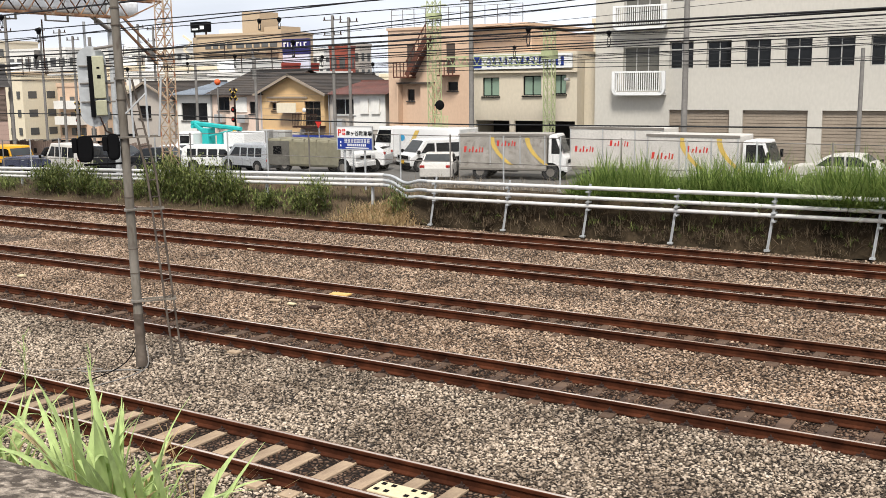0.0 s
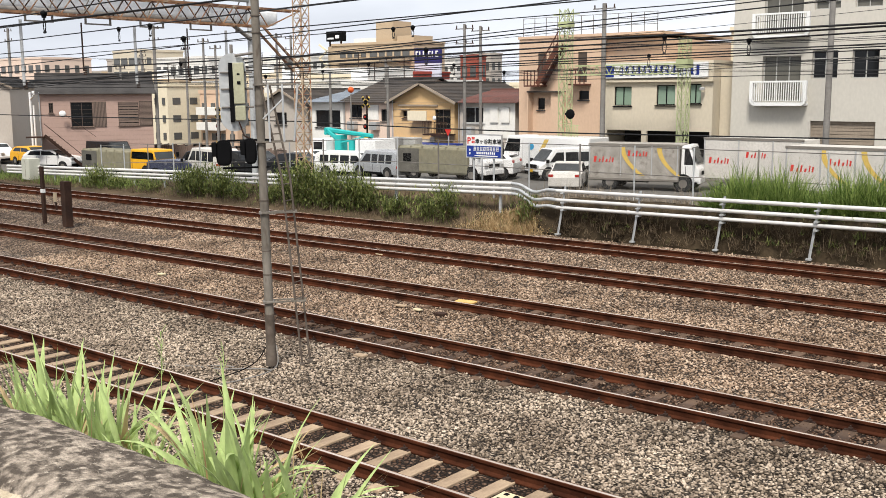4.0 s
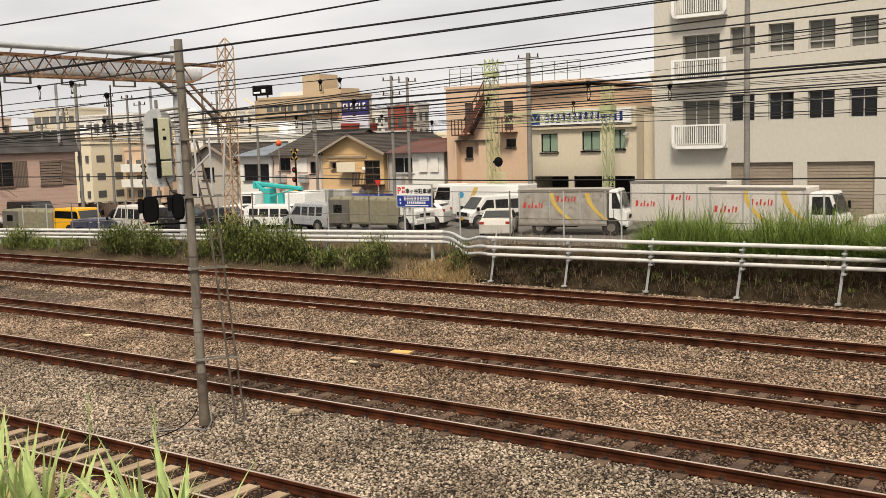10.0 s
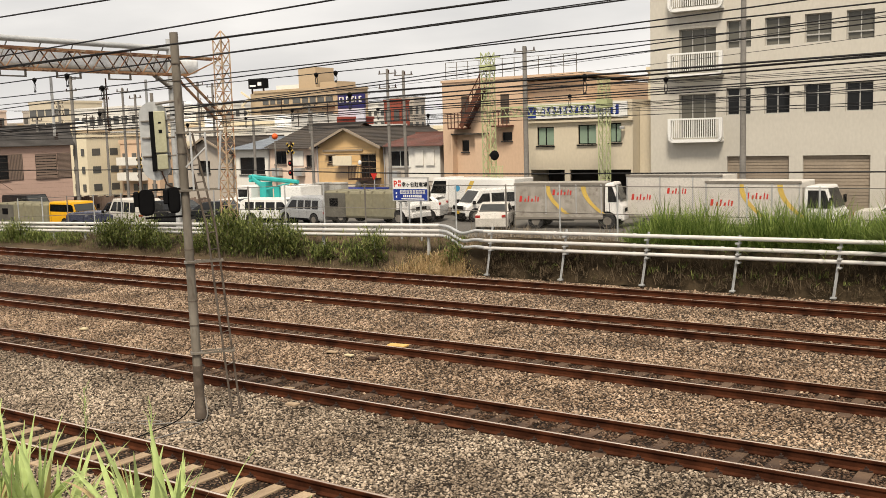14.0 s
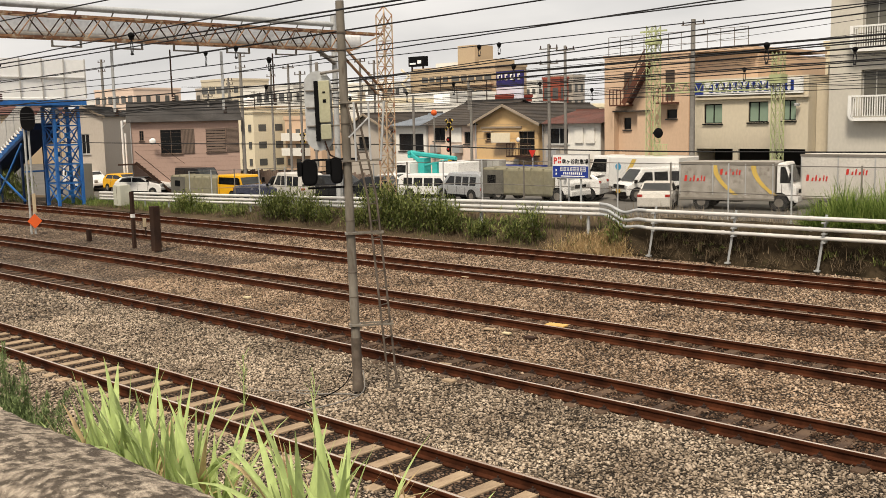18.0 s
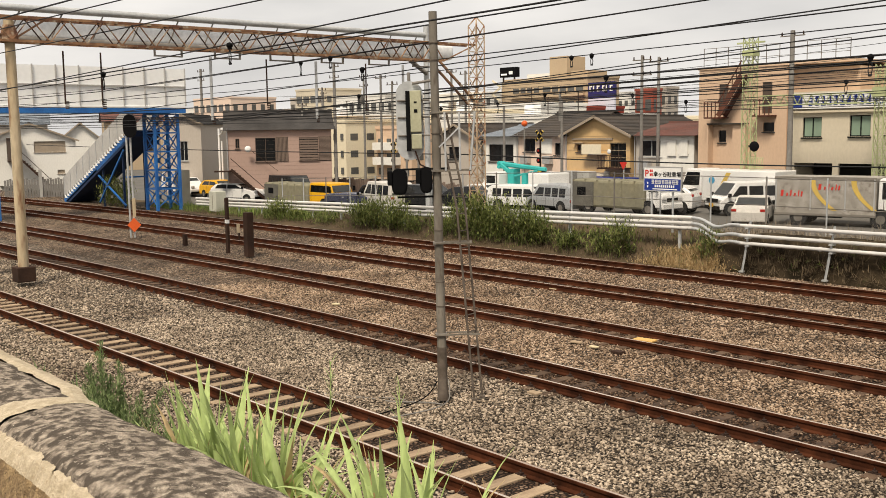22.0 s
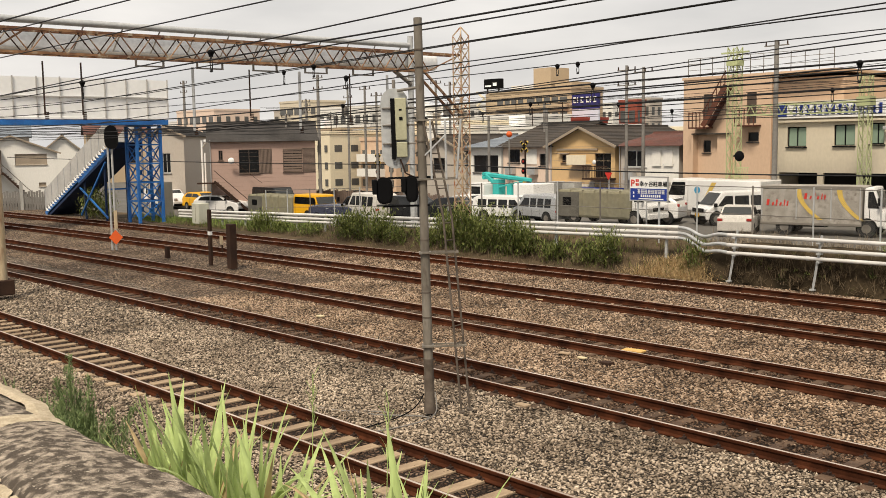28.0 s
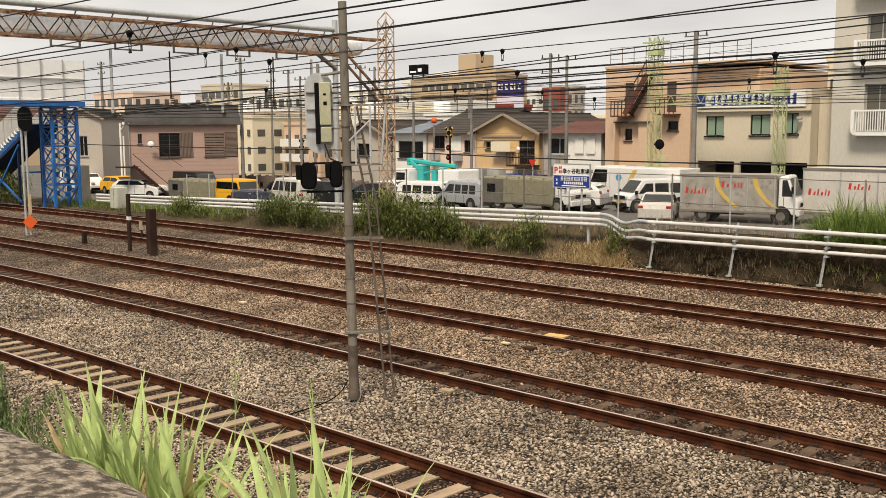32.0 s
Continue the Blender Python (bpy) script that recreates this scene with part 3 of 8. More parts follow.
M_ROOF_BROWN = mat("brown_roof_tile", (0.068, 0.057, 0.048), 0.85, spec=0.15, other=(0.050, 0.044, 0.040), amount=0.8, fine=14, coarse=0.9, bump=0.5)
M_ROOF_RED = mat("red_brown_roof", (0.16, 0.066, 0.052), 0.8, other=(0.11, 0.06, 0.05), amount=0.8, fine=14, coarse=0.9, bump=0.5)
M_ROOF_BLUE = mat("blue_grey_roof", (0.22, 0.25, 0.28), 0.6, other=(0.16, 0.18, 0.21), amount=0.7, fine=10, coarse=0.9, bump=0.3)
M_BROWNFRAME = mat("brown_window_frame", (0.09, 0.065, 0.05), 0.6, amount=0.4, bump=0)


def tile_courses(roof, material, x0, x1, n, a, b, lift=0.03):
    """Lapped courses from the eave (y, z) a up to the ridge b, each a piece of its own."""
    a, b = Vector((0, *a)), Vector((0, *b))
    for i in range(n):
        p, q = a.lerp(b, i / n), a.lerp(b, (i + 1.12) / n)
        bm = B()
        v = [bm.verts.new(c) for c in ((x0, p.y, p.z + lift), (x1, p.y, p.z + lift), (x1, q.y, q.z), (x0, q.y, q.z), (x0, p.y, p.z - 0.02), (x1, p.y, p.z - 0.02))]
        bm.faces.new(v[:4])
        bm.faces.new((v[4], v[5], v[1], v[0]))
        part("tile_course", bm, material, roof)


# the white four-storey block with balconies


M_PALEFRAME = mat("pale_window_frame", (0.42, 0.41, 0.385), 0.5, amount=0.3, bump=0)


def white_block():
    wins = []
    for k, z in enumerate((5.45, 8.5, 11.55)):
        for i in range(13):
            x = -16.1 + i * 1.76
            wins.append((x, x + 1.14, z, z + 1.25))
    bays = [(-16.05 + i * 3.46, -13.2 + i * 3.46, 0.6, 3.55) for i in range(7)]
    tall = [(-18.4, -16.6, z, z + 2.05) for z in (4.45, 7.5, 10.55)]
    t = thing("apartment_block", "pale rendered four-storey block with rounded white balconies", "building", (-19.85, 46, 0))
    L = lambda h: (h[0] + 19.85, h[1] + 19.85, h[2], h[3])
    bm = B()
    facade(bm, 0, 28, 0, 14.5, 0, [L(h) for h in wins + bays + tall], 0.28)
    shell(bm, 0, 28, 0, 12, 0, 14.5)
    part("wall", bm, M_W_WHITE, t)
    for h in wins:
        a, b, c, d = L(h)
        w = add_window(t, a, b, c, d, 0.2, M_PALEFRAME, M_GLASSC if h[2] > 7 else M_GLASS, 2, 1, sill=False)
        z = c + 0.32 if h[2] > 7 else d - 0.4
        part("transom", boxes((a + 0.05, b - 0.05, 0.13, 0.168, z, z + 0.06)), M_PALEFRAME, w)
    for h in tall:
        a, b, c, d = L(h)
        add_window(t, a, b, c, d, 0.24, M_PALEFRAME, M_GLASSC, 3, 1, sill=False)
    for h in bays:
        a, b, c, d = L(h)
        sh = part("roller_shutter", boxes((a, b, 0.16, 0.2, c, d)), M_SHUTTER, t)
        for i in range(20):
            z = c + (d - c) * i / 20
            part("slat", boxes((a, b, 0.13, 0.159, z + 0.012, z + (d - c) / 20 - 0.012)), M_SHUTTER, sh)
    # bands between the windows, and the string of pilasters
    part("cornice", boxes((-0.12, 28.1, -0.12, 12.1, 14.5, 14.7)), M_W_WHITE, t)
    for z in (4.25, 7.3, 10.35):
        b = part("balcony", boxes((1.15, 3.65, -0.42, 0.0, z, z + 0.1)), M_SIGNWHITE, t, "white rounded balcony frame with railings")
        bm = B()
        r, path = 0.14, []
        for cx, cz, s in ((1.35, z + 0.26, 180), (3.45, z + 0.26, 270)):
            for i in range(7):
                a = radians(s + i * 15)
                path.append((cx + 0.2 * math.cos(a), cz + 0.2 * math.sin(a)))
        path = [(1.15, z + 1.12)] + path + [(3.65, z + 1.12)]
        for p, q in zip(path, path[1:]):
            angle_bar(bm, (p[0], -0.42, p[1]), (q[0], -0.42, q[1]), 0.15, 0.15)
        box(bm, 1.08, 1.23, -0.42, 0, z + 0.98, z + 1.1)
        part("balcony_rim", bm, M_SIGNWHITE, b)
        bm = B()
        box(bm, 1.15, 3.65, -0.46, -0.39, z + 1.04, z + 1.12)
        part("handrail", bm, M_SIGNWHITE, b)
        for i in range(22):
            x = 1.28 + i * 0.106
            part("baluster", boxes((x, x + 0.034, -0.44, -0.41, z + 0.2, z + 1.05)), M_SIGNWHITE, b)
    part("side_duct", boxes((-0.32, -0.004, 1.2, 2.6, 4.2, 5.15)), M_W_WHITE, t)
    return t


white_block()

# the peach block with an outside stair and the beige block with a sign board
peach = building("apartment_block", "peach rendered three-storey block with rusty outside stairs", "building", -35.0, -29.4, 50, 9, 0.6, 8.0, M_W_PEACH,
                 [(-33.64, -33.14, 3.87, 4.55), (-30.8, -30.13, 4.46, 4.96)], dark=[(-33.65, -33.1, 5.4, 7.15), (-30.9, -30.3, 5.45, 7.15)], cols=1)
part("roof_edge", boxes((-0.06, 9.4, -0.06, 9.06, 7.4, 7.55)), M_W_PEACH, peach)
part("rear_wing", boxes((5.62, 9.35, 0.6, 9.0, 0, 7.2)), M_W_PEACH, peach)
part("canopy", boxes((0.9, 3.3, -0.5, 0, 4.28, 4.36)), M_ROOF_BROWN, peach)
part("porch_wall", boxes((0.9, 1.0, -0.5, 0, 0, 4.28), (2.5, 3.3, -0.35, 0, 0, 4.28)), M_W_PEACH, peach)
for x, z0 in ((1.35, 4.8), (4.1, 4.85)):
    d = part("door", boxes((x, x + 0.55, 0.05, 0.1, z0, z0 + 1.75)), M_BROWNFRAME, peach)
bm = B()
angle_bar(bm, (1.8, -0.76, 4.75), (3.25, -0.76, 6.95), 0.06, 0.3)
stair = part("outside_stair", bm, M_RUSTRED, peach, "rusty steel stair and landings")


def stair_bar(name, a, b, *size):
    bar = B()
    angle_bar(bar, a, b, *size)
    return part(name, bar, M_RUSTRED, stair)


stair_bar("stringer", (1.8, -0.12, 4.75), (3.25, -0.12, 6.95), 0.06, 0.3)
part("landing", boxes((0.85, 2.0, -0.75, 0, 4.62, 4.7)), M_RUSTRED, stair)
part("landing", boxes((3.8, 5.0, -0.75, 0, 4.68, 4.76)), M_RUSTRED, stair)
for i in range(9):
    part("tread", boxes((1.75 + i * 0.16, 1.95 + i * 0.16, -0.73, -0.15, 4.85 + i * 0.24, 4.89 + i * 0.24)), M_RUSTRED, stair)
stair_bar("handrail", (1.8, -0.76, 5.55), (3.25, -0.76, 7.75), 0.05)
for i in range(6):
    x = 1.9 + i * 0.26
    stair_bar("baluster", (x, -0.76, 4.9 + i * 0.39), (x, -0.76, 5.7 + i * 0.39), 0.04)
for x in (0.87, 1.1, 1.35, 1.6, 1.85, 3.82, 4.1, 4.4, 4.7, 4.97):
    z = 4.7 if x < 3 else 4.76
    stair_bar("baluster", (x, -0.73, z), (x, -0.73, z + 0.85), 0.045)
for a, b, z in ((0.85, 2.0, 5.5), (3.8, 5.0, 5.56)):
    stair_bar("handrail", (a, -0.73, z), (b, -0.73, z), 0.05)
bm = B()
for i in range(12):
    x = 0.2 + i * 0.8
    angle_bar(bm, (x, 0.15, 7.5), (x, 0.15, 8.6), 0.03)
for z in (7.95, 8.3, 8.6):
    angle_bar(bm, (0.2, 0.15, z), (9.0, 0.15, z), 0.025)
part("roof_railing", bm, M_POLE, peach)
part("wall_lamp", boxes((0.75, 0.95, -0.18, 0, 3.75, 3.98), bevel=0.03), M_BROWN, peach)

beige = building("office_building", "beige two-storey office with a long white sign board", "building", -26.75, -20.8, 46, 10, 0.6, 6.4, M_W_BEIGE,
                 [(-26.19, -25.2, 4.2, 5.16), (-23.8, -22.78, 4.24, 5.22), (-22.05, -21.4, 4.3, 5.26)], glass=M_GLASSG, frame_mat=M_BLACK, dark=[(-26.6, -24.6, 0.6, 2.95), (-24.3, -22.6, 0.6, 2.95), (-22.4, -20.9, 0.6, 2.95)])
part("garage_inside", boxes((0.1, 5.9, 2.0, 2.1, 0, 2.3)), M_VOID, beige)
part("ledge", boxes((-0.05, 6.0, -0.16, 0, 4.78, 4.88)), M_W_BEIGE, beige)
sb = part("sign_board", boxes((0.02, 5.75, -0.2, -0.1, 4.97, 5.72)), M_SIGNWHITE, beige, "white board with blue lettering bars")
part("emblem", boxes((0.12, 0.62, -0.215, -0.201, 5.05, 5.66)), M_SIGNBLUE, sb)
random.seed(4)
bm = B()
for i in range(14):
    x = 0.95 + i * 0.32
    for k in range(3):
        z = 5.12 + k * 0.17 + random.uniform(-0.02, 0.02)
        box(bm, x, x + random.uniform(0.14, 0.25), -0.213, -0.201, z, z + 0.055)
    box(bm, x + random.uniform(0.03, 0.16), x + 0.2, -0.213, -0.2015, 5.12, 5.58)
part("lettering", bm, M_SIGNBLUE, sb)
part("side_wing", boxes((5.98, 7.0, 0.8, 9.5, 0, 5.4)), M_W_BEIGE, beige)
part("flood_lamp", boxes((5.4, 5.62, -0.35, -0.12, 4.35, 4.5), bevel=0.03), M_ALU, beige)

# low houses behind the car park
def gable_house(label, x0, x1, y0, deep, z0, eave, ridge, wall_mat, roof_mat, windows, along=True, over=0.4, frame_mat=None, courses=14, glass=None, place=None):
    """along: the ridge runs along x; otherwise the gable faces the tracks."""
    h = building("house", label, "house", x0, x1, y0, deep, z0, eave, wall_mat, windows, frame_mat=frame_mat, glass=glass, place=place)
    w, e, r = x1 - x0, eave - z0, ridge - z0
    if along:
        bm = B()
        box(bm, -over, w + over, deep / 2 - 0.15, deep / 2 + 0.15, r - 0.02, r + 0.1)
        roof = part("roof", bm, roof_mat, h)
        for s in (0, 1):
            ya, yb = (-over, deep / 2) if s == 0 else (deep + over, deep / 2)
            drop = over * (r - e) / (deep / 2)
            tile_courses(roof, roof_mat, -over, w + over, courses, (ya, e - drop), (yb, r))
        for x in (0, w):
            bm = B()
            bm.faces.new([bm.verts.new(p) for p in ((x, 0, e), (x, deep, e), (x, deep / 2, r - 0.05))])
            part("gable", bm, wall_mat, h)
    else:
        drop = over * (r - e) / (w / 2)
        roof = part("roof", boxes((w / 2 - 0.12, w / 2 + 0.12, -over, deep, r - 0.03, r + 0.08)), roof_mat, h)
        for s in (0, 1):
            n = courses
            for i in range(n):
                bm = B()
                xa, xb = (-over, w / 2) if s == 0 else (w + over, w / 2)
                f, g = i / n, min((i + 1.12) / n, 1)
                x_a, x_b = xa + (xb - xa) * f, xa + (xb - xa) * g
                z_a, z_b = e - drop + (r - e + drop) * f, e - drop + (r - e + drop) * g
                v = [bm.verts.new(p) for p in ((x_a, -over, z_a + 0.03), (x_a, deep, z_a + 0.03), (x_b, deep, z_b), (x_b, -over, z_b), (x_a, -over, z_a - 0.03), (x_a, deep, z_a - 0.03), (x_b, -over, z_b - 0.05))]
                bm.faces.new(v[:4])
                bm.faces.new((v[4], v[5], v[1], v[0]))
                bm.faces.new((v[4], v[0], v[3], v[6]))
                part("tile_course", bm, roof_mat, roof)
        bm = B()
        bm.faces.new([bm.verts.new(p) for p in ((0, 0, e), (w, 0, e), (w / 2, 0, r - 0.05))])
        part("gable", bm, wall_mat, h)
        for s in (-1, 1):
            bm = B()
            angle_bar(bm, (w / 2 + s * (w / 2 + over), -over - 0.02, e - drop - 0.06), (w / 2, -over - 0.02, r - 0.06), 0.05, 0.16)
            part("barge_board", bm, M_SHUTTER, h)
    bm = B()
    rod(bm, (-0.02, -0.08, 0), (-0.02, -0.08, e), 0.035)
    part("downpipe", bm, M_ALU, h)
    return h


yellow = gable_house("ochre two-storey house with a tiled gable roof", -45.2, -40.0, 50, 9, 0.3, 4.45, 5.55, M_W_YELLOW, M_ROOF_BROWN,
                     [(-44.36, -43.85, 3.25, 3.72), (-41.6, -40.3, 2.3, 3.85)], along=False, frame_mat=M_BROWNFRAME)
part("awning", boxes((1.75, 3.35, -0.55, -0.02, 2.8, 2.86), (1.75, 3.35, -0.58, -0.53, 2.82, 3.45)), M_W_CREAM, yellow, "cream window awning")
bm = B()
box(bm, 3.3, 5.3, -0.9, 0, 1.9, 2.0)
for i in range(17):
    angle_bar(bm, (3.32 + i * 0.123, -0.88, 2.0), (3.32 + i * 0.123, -0.88, 2.75), 0.02)
angle_bar(bm, (3.3, -0.88, 2.75), (5.3, -0.88, 2.75), 0.05)
part("balcony", bm, M_BROWN, yellow)
bm = B()
ball(bm, (4.05, -0.6, 3.0), 0.15, (1, 0.3, 1))
part("satellite_dish", bm, M_SIGNWHITE, yellow, smooth=True)
part("wall_panel", boxes((0.1, 4.9, -0.04, 0, 3.55, 3.72), (0.25, 3.2, -0.06, 0, 1.6, 1.75)), M_W_YELLOW, yellow)
part("front_awning", boxes((0.2, 6.0, -2.2, -0.1, 1.3, 1.42)), M_SIGNBLUE, yellow, "blue tarpaulin awning")
part("front_shutter", boxes((2.2, 3.6, -0.05, 0, 0.9, 1.75)), M_W_CREAM, yellow)

pinkish = gable_house("pale pink house with a brown tiled roof", -50.0, -45.4, 50.3, 9, 0.2, 4.4, 5.9, M_W_PINKISH, M_ROOF_BROWN,
                      [(-49.5, -48.4, 3.2, 4.1), (-46.6, -45.9, 3.0, 3.8)], along=True)
grey_h = gable_house("grey house with a red-brown roof and aluminium windows", -39.7, -35.4, 50.2, 8, 0.3, 4.35, 5.05, M_W_GREY, M_ROOF_RED,
                     [(-39.4, -37.7, 3.0, 4.0), (-36.4, -35.8, 3.2, 3.9)], along=True, frame_mat=M_ALU)
part("siding_patch", boxes((1.9, 4.3, -0.05, 0, 1.8, 4.0)), M_W_PALE, grey_h)
for x in (2.45, 3.3):
    part("shutter_box", boxes((x, x + 0.62, -0.14, -0.052, 2.75, 3.7), bevel=0.02), M_W_PALE, grey_h, "white shutter box")
part("wall_unit", boxes((0.5, 1.25, -0.45, -0.06, 1.9, 2.45), bevel=0.02), M_ALU, grey_h)
for z in (2.6, 3.05, 3.5, 3.95):
    part("clapboard", boxes((0.02, 5.18, -0.015, -0.002, z, z + 0.02)), M_W_TAN, yellow)
part("fascia", boxes((0.5, 3.9, -0.12, -0.045, 3.72, 3.84)), M_SHUTTER, yellow, "brown timber fascia")
part("window_hood", boxes((0.7, 1.5, -0.25, -0.002, 3.5, 3.55)), M_SHUTTER, yellow)
for x in (0.5, 2.6):
    part("wall_unit", boxes((x, x + 0.7, -0.4, -0.02, 2.2, 2.75), bevel=0.02), M_ALU, pinkish)
part("notice_board", boxes((2.2, 3.2, -0.06, -0.002, 2.9, 3.9)), M_W_PALE, pinkish)
gable_house("white house with a blue-grey metal roof and dark veranda", -53.4, -50.2, 50.3, 8, 0.2, 4.35, 5.05, M_W_PALE, M_ROOF_BLUE,
                      [(-53.0, -50.5, 2.5, 3.7)], along=True)
gable_house("grey gabled house partly behind the signal mast", -59.0, -53.9, 50.4, 8, 0.0, 4.05, 5.2, M_W_GREY, M_ROOF_BROWN,
                     [(-57.5, -56.2, 2.6, 3.5)], along=False)
pink = gable_house("dull pink clad house with a dark tiled roof", -3.54, 4.07, 0, 7, -0.5, 5.05, 6.35, M_W_PINK, M_ROOF_DARK,
                   [(-1.53, -0.05, 2.62, 4.35), (1.68, 3.1, 2.66, 4.36), (-2.97, -2.68, 3.6, 4.3), (0.2, 2.2, 0.1, 1.3)], along=True, frame_mat=M_BROWNFRAME, courses=18, over=0.3,
                   place=(-66.73, 36.90, 60))
M_SLATTED = mat("brown_slats", (0.20, 0.145, 0.115), 0.7, other=(0.15, 0.11, 0.09), amount=0.5)
shutter = part("shutter", boxes((6.66, 7.58, -0.02, 0.0, 3.1, 4.9)), M_BROWNFRAME, pink)
for i in range(20):
    part("slat", boxes((6.7, 7.55, -0.06, -0.021, 3.15 + i * 0.086, 3.21 + i * 0.086)), M_SLATTED, shutter)
for i in range(9):
    part("blind_slat", boxes((5.25, 6.6, 0.03, 0.06, 3.2 + i * 0.19, 3.34 + i * 0.19)), M_SLATTED, pink)
screen = part("window_screen", boxes((3.5, 4.4, -0.02, 0.0, 3.08, 4.88)), M_BROWNFRAME, pink)
for i in range(9):
    part("slat", boxes((3.53 + i * 0.097, 3.59 + i * 0.097, -0.06, -0.021, 3.1, 4.85)), M_SLATTED, screen)
for i in range(17):
    part("siding_joint", boxes((-0.002, 7.612, -0.006, -0.002, 0.3 + i * 0.31, 0.306 + i * 0.31)), M_SLATTED, pink)
bm = B()
for i in range(12):
    box(bm, 0.3 + i * 0.19, 0.52 + i * 0.19, -1.2, -0.2, 2.45 - i * 0.18, 2.5 - i * 0.18)
angle_bar(bm, (0.2, -1.2, 2.6), (2.8, -1.2, 0.2), 0.08, 0.2)
angle_bar(bm, (0.2, -1.2, 3.4), (2.8, -1.2, 1.0), 0.05)
angle_bar(bm, (1.6, -0.4, 4.0), (3.6, -0.4, 2.4), 0.03)
box(bm, -1.0, 0.3, -1.2, 0, 2.42, 2.5)
part("outside_stair", bm, M_BROWN, pink)
bm = B()
ball(bm, (1.45, -0.5, 4.05), 0.24, (1, 0.35, 1))
part("satellite_dish", bm, M_SIGNWHITE, pink, smooth=True)
gable_house("grey clad house beside the footbridge", -1.9, 1.19, 0, 9, -0.5, 5.6, 6.3, M_W_GREY, M_ROOF_DARK, [(-0.6, 0.05, 2.5, 4.1)], along=False, frame_mat=M_ALU, over=0.25,
                     place=(-78.57, 37.59, 48))
left_w = gable_house("white house with tan shutters beyond the footbridge", 0, 8.8, 0, 12, -0.9, 4.3, 6.0, M_W_PALE, M_ROOF_BROWN,
                     [(4.75, 7.8, 3.0, 4.1), (6.9, 7.6, 0.75, 1.15)], along=False, frame_mat=M_SHUTTER, glass=M_SHUTTER, place=(-107.8, 32.0, 71), over=0.35)
bm = B()
for i in range(12):
    box(bm, 3.6 + i * 0.23, 3.9 + i * 0.23, -1.3, -0.2, 3.0 - i * 0.24, 3.06 - i * 0.24)
angle_bar(bm, (3.5, -1.3, 3.2), (6.3, -1.3, 0.2), 0.08, 0.2)
angle_bar(bm, (3.5, -1.3, 4.0), (6.3, -1.3, 1.0), 0.06)
box(bm, 2.2, 3.6, -1.3, 0, 2.95, 3.05)
part("outside_stair", bm, M_BROWN, left_w)
part("porch", boxes((2.2, 3.5, -1.2, -1.1, 3.05, 5.3), (2.2, 3.5, -1.3, 0, 5.3, 5.4)), M_BROWNFRAME, left_w)
gable_house("white house with a low gable beyond the footbridge", 0, 4.6, 0, 10, -0.9, 4.3, 6.2, M_W_PALE, M_ROOF_BROWN, [(0.6, 1.3, 3.2, 4.3)], along=False, place=(-122.4, 45.2, 68))
for k, (hx, hy, hw, he, hr, hm, hroof) in enumerate(((-132, 30, 9, 4.8, 6.6, M_W_CREAM, M_ROOF_BROWN), (-128, 18, 9, 4.6, 6.2, M_W_PALE, M_ROOF_RED), (-150, 44, 9, 6.4, 8.0, M_W_GREY, M_ROOF_BLUE), (-155, 28, 10, 6.0, 7.8, M_W_PALE, M_ROOF_BROWN),
                                                     (-140, 58, 8, 6.6, 8.2, M_W_TAN, M_ROOF_RED), (-112, 20, 8, 4.2, 5.8, M_W_GREY, M_ROOF_DARK))):
    gable_house(("cream", "white", "grey", "off-white", "tan", "pale grey")[k] + " house with a tiled roof along the line", 0, hw, 0, 9, -0.9, he, hr, hm, hroof, [(1.0, 2.4, 2.4, 3.6), (hw - 2.6, hw - 1.0, 2.4, 3.6)], along=k % 2 == 0, place=(hx, hy, 70))
garden = thing("board_fence", "weathered grey board fence beyond the footbridge", "fence", (-83.5, 26.2, -0.5), turn=75)
for i in range(30):
    part("board", boxes((i * 0.2, i * 0.2 + 0.17, 0, 0.03, 0, 1.7 + 0.06 * (i % 3))), M_UPOLE, garden)
part("post", boxes((2.6, 2.85, -0.06, 0.2, 0, 2.5)), M_CONC, garden)

back_fence = thing("slatted_fence", "brown slatted fence behind the car park", "fence", (-75, 47, -0.3))
for i in range(90):
    part("slat", boxes((i * 0.25, i * 0.25 + 0.19, 0, 0.04, 0, 1.25 + 0.05 * (i % 4))), M_SLATTED, back_fence)
for z in (0.3, 1.0):
    part("rail", boxes((0, 22.4, 0.045, 0.1, z, z + 0.09)), M_BROWN, back_fence)
for x0 in (-42.1, -40.8):
    cabn = solid("storage_cabinet", boxes((x0, x0 + 0.95, 46, 46.7, 0.2, 2.2), bevel=0.03), M_CONC, "grey steel storage cabinet behind the car park", "cabinet")
    part("door_seam", boxes((x0 + 0.46, x0 + 0.48, 45.99, 45.997, 0.3, 2.1)), M_POLE, cabn)

TREES = []
for k, (tx, ty, tz, w, hh) in enumerate(((-96.0, 99, 5.6, 3.6, 2.2), (-92.6, 100, 5.2, 3.2, 2.0), (-127, 95, 5.6, 4.0, 2.4))):
    tree = thing("tree", "dark leafy tree behind the roofs", "tree", (tx, ty, -0.5), "trees behind the roofs")
    bm = B()
    rod(bm, (0, 0, 0), (0.1, 0, tz), 0.22, 0.1, 8)
    part("trunk", bm, M_BROWN, tree)
    TREES.append((tree, tz, w, hh))
post = thing("lamp_post", "white lamp post with loudspeakers by the pink house", "lamp post", (-73.7, 40.0, -0.5))
part("pole", rods(((0, 0, 0), (0, 0, 5.6), 0.09)), M_SIGNWHITE, post)
part("second_pole", rods(((0.45, 0, 0), (0.45, 0, 4.6), 0.07)), M_SIGNWHITE, post)
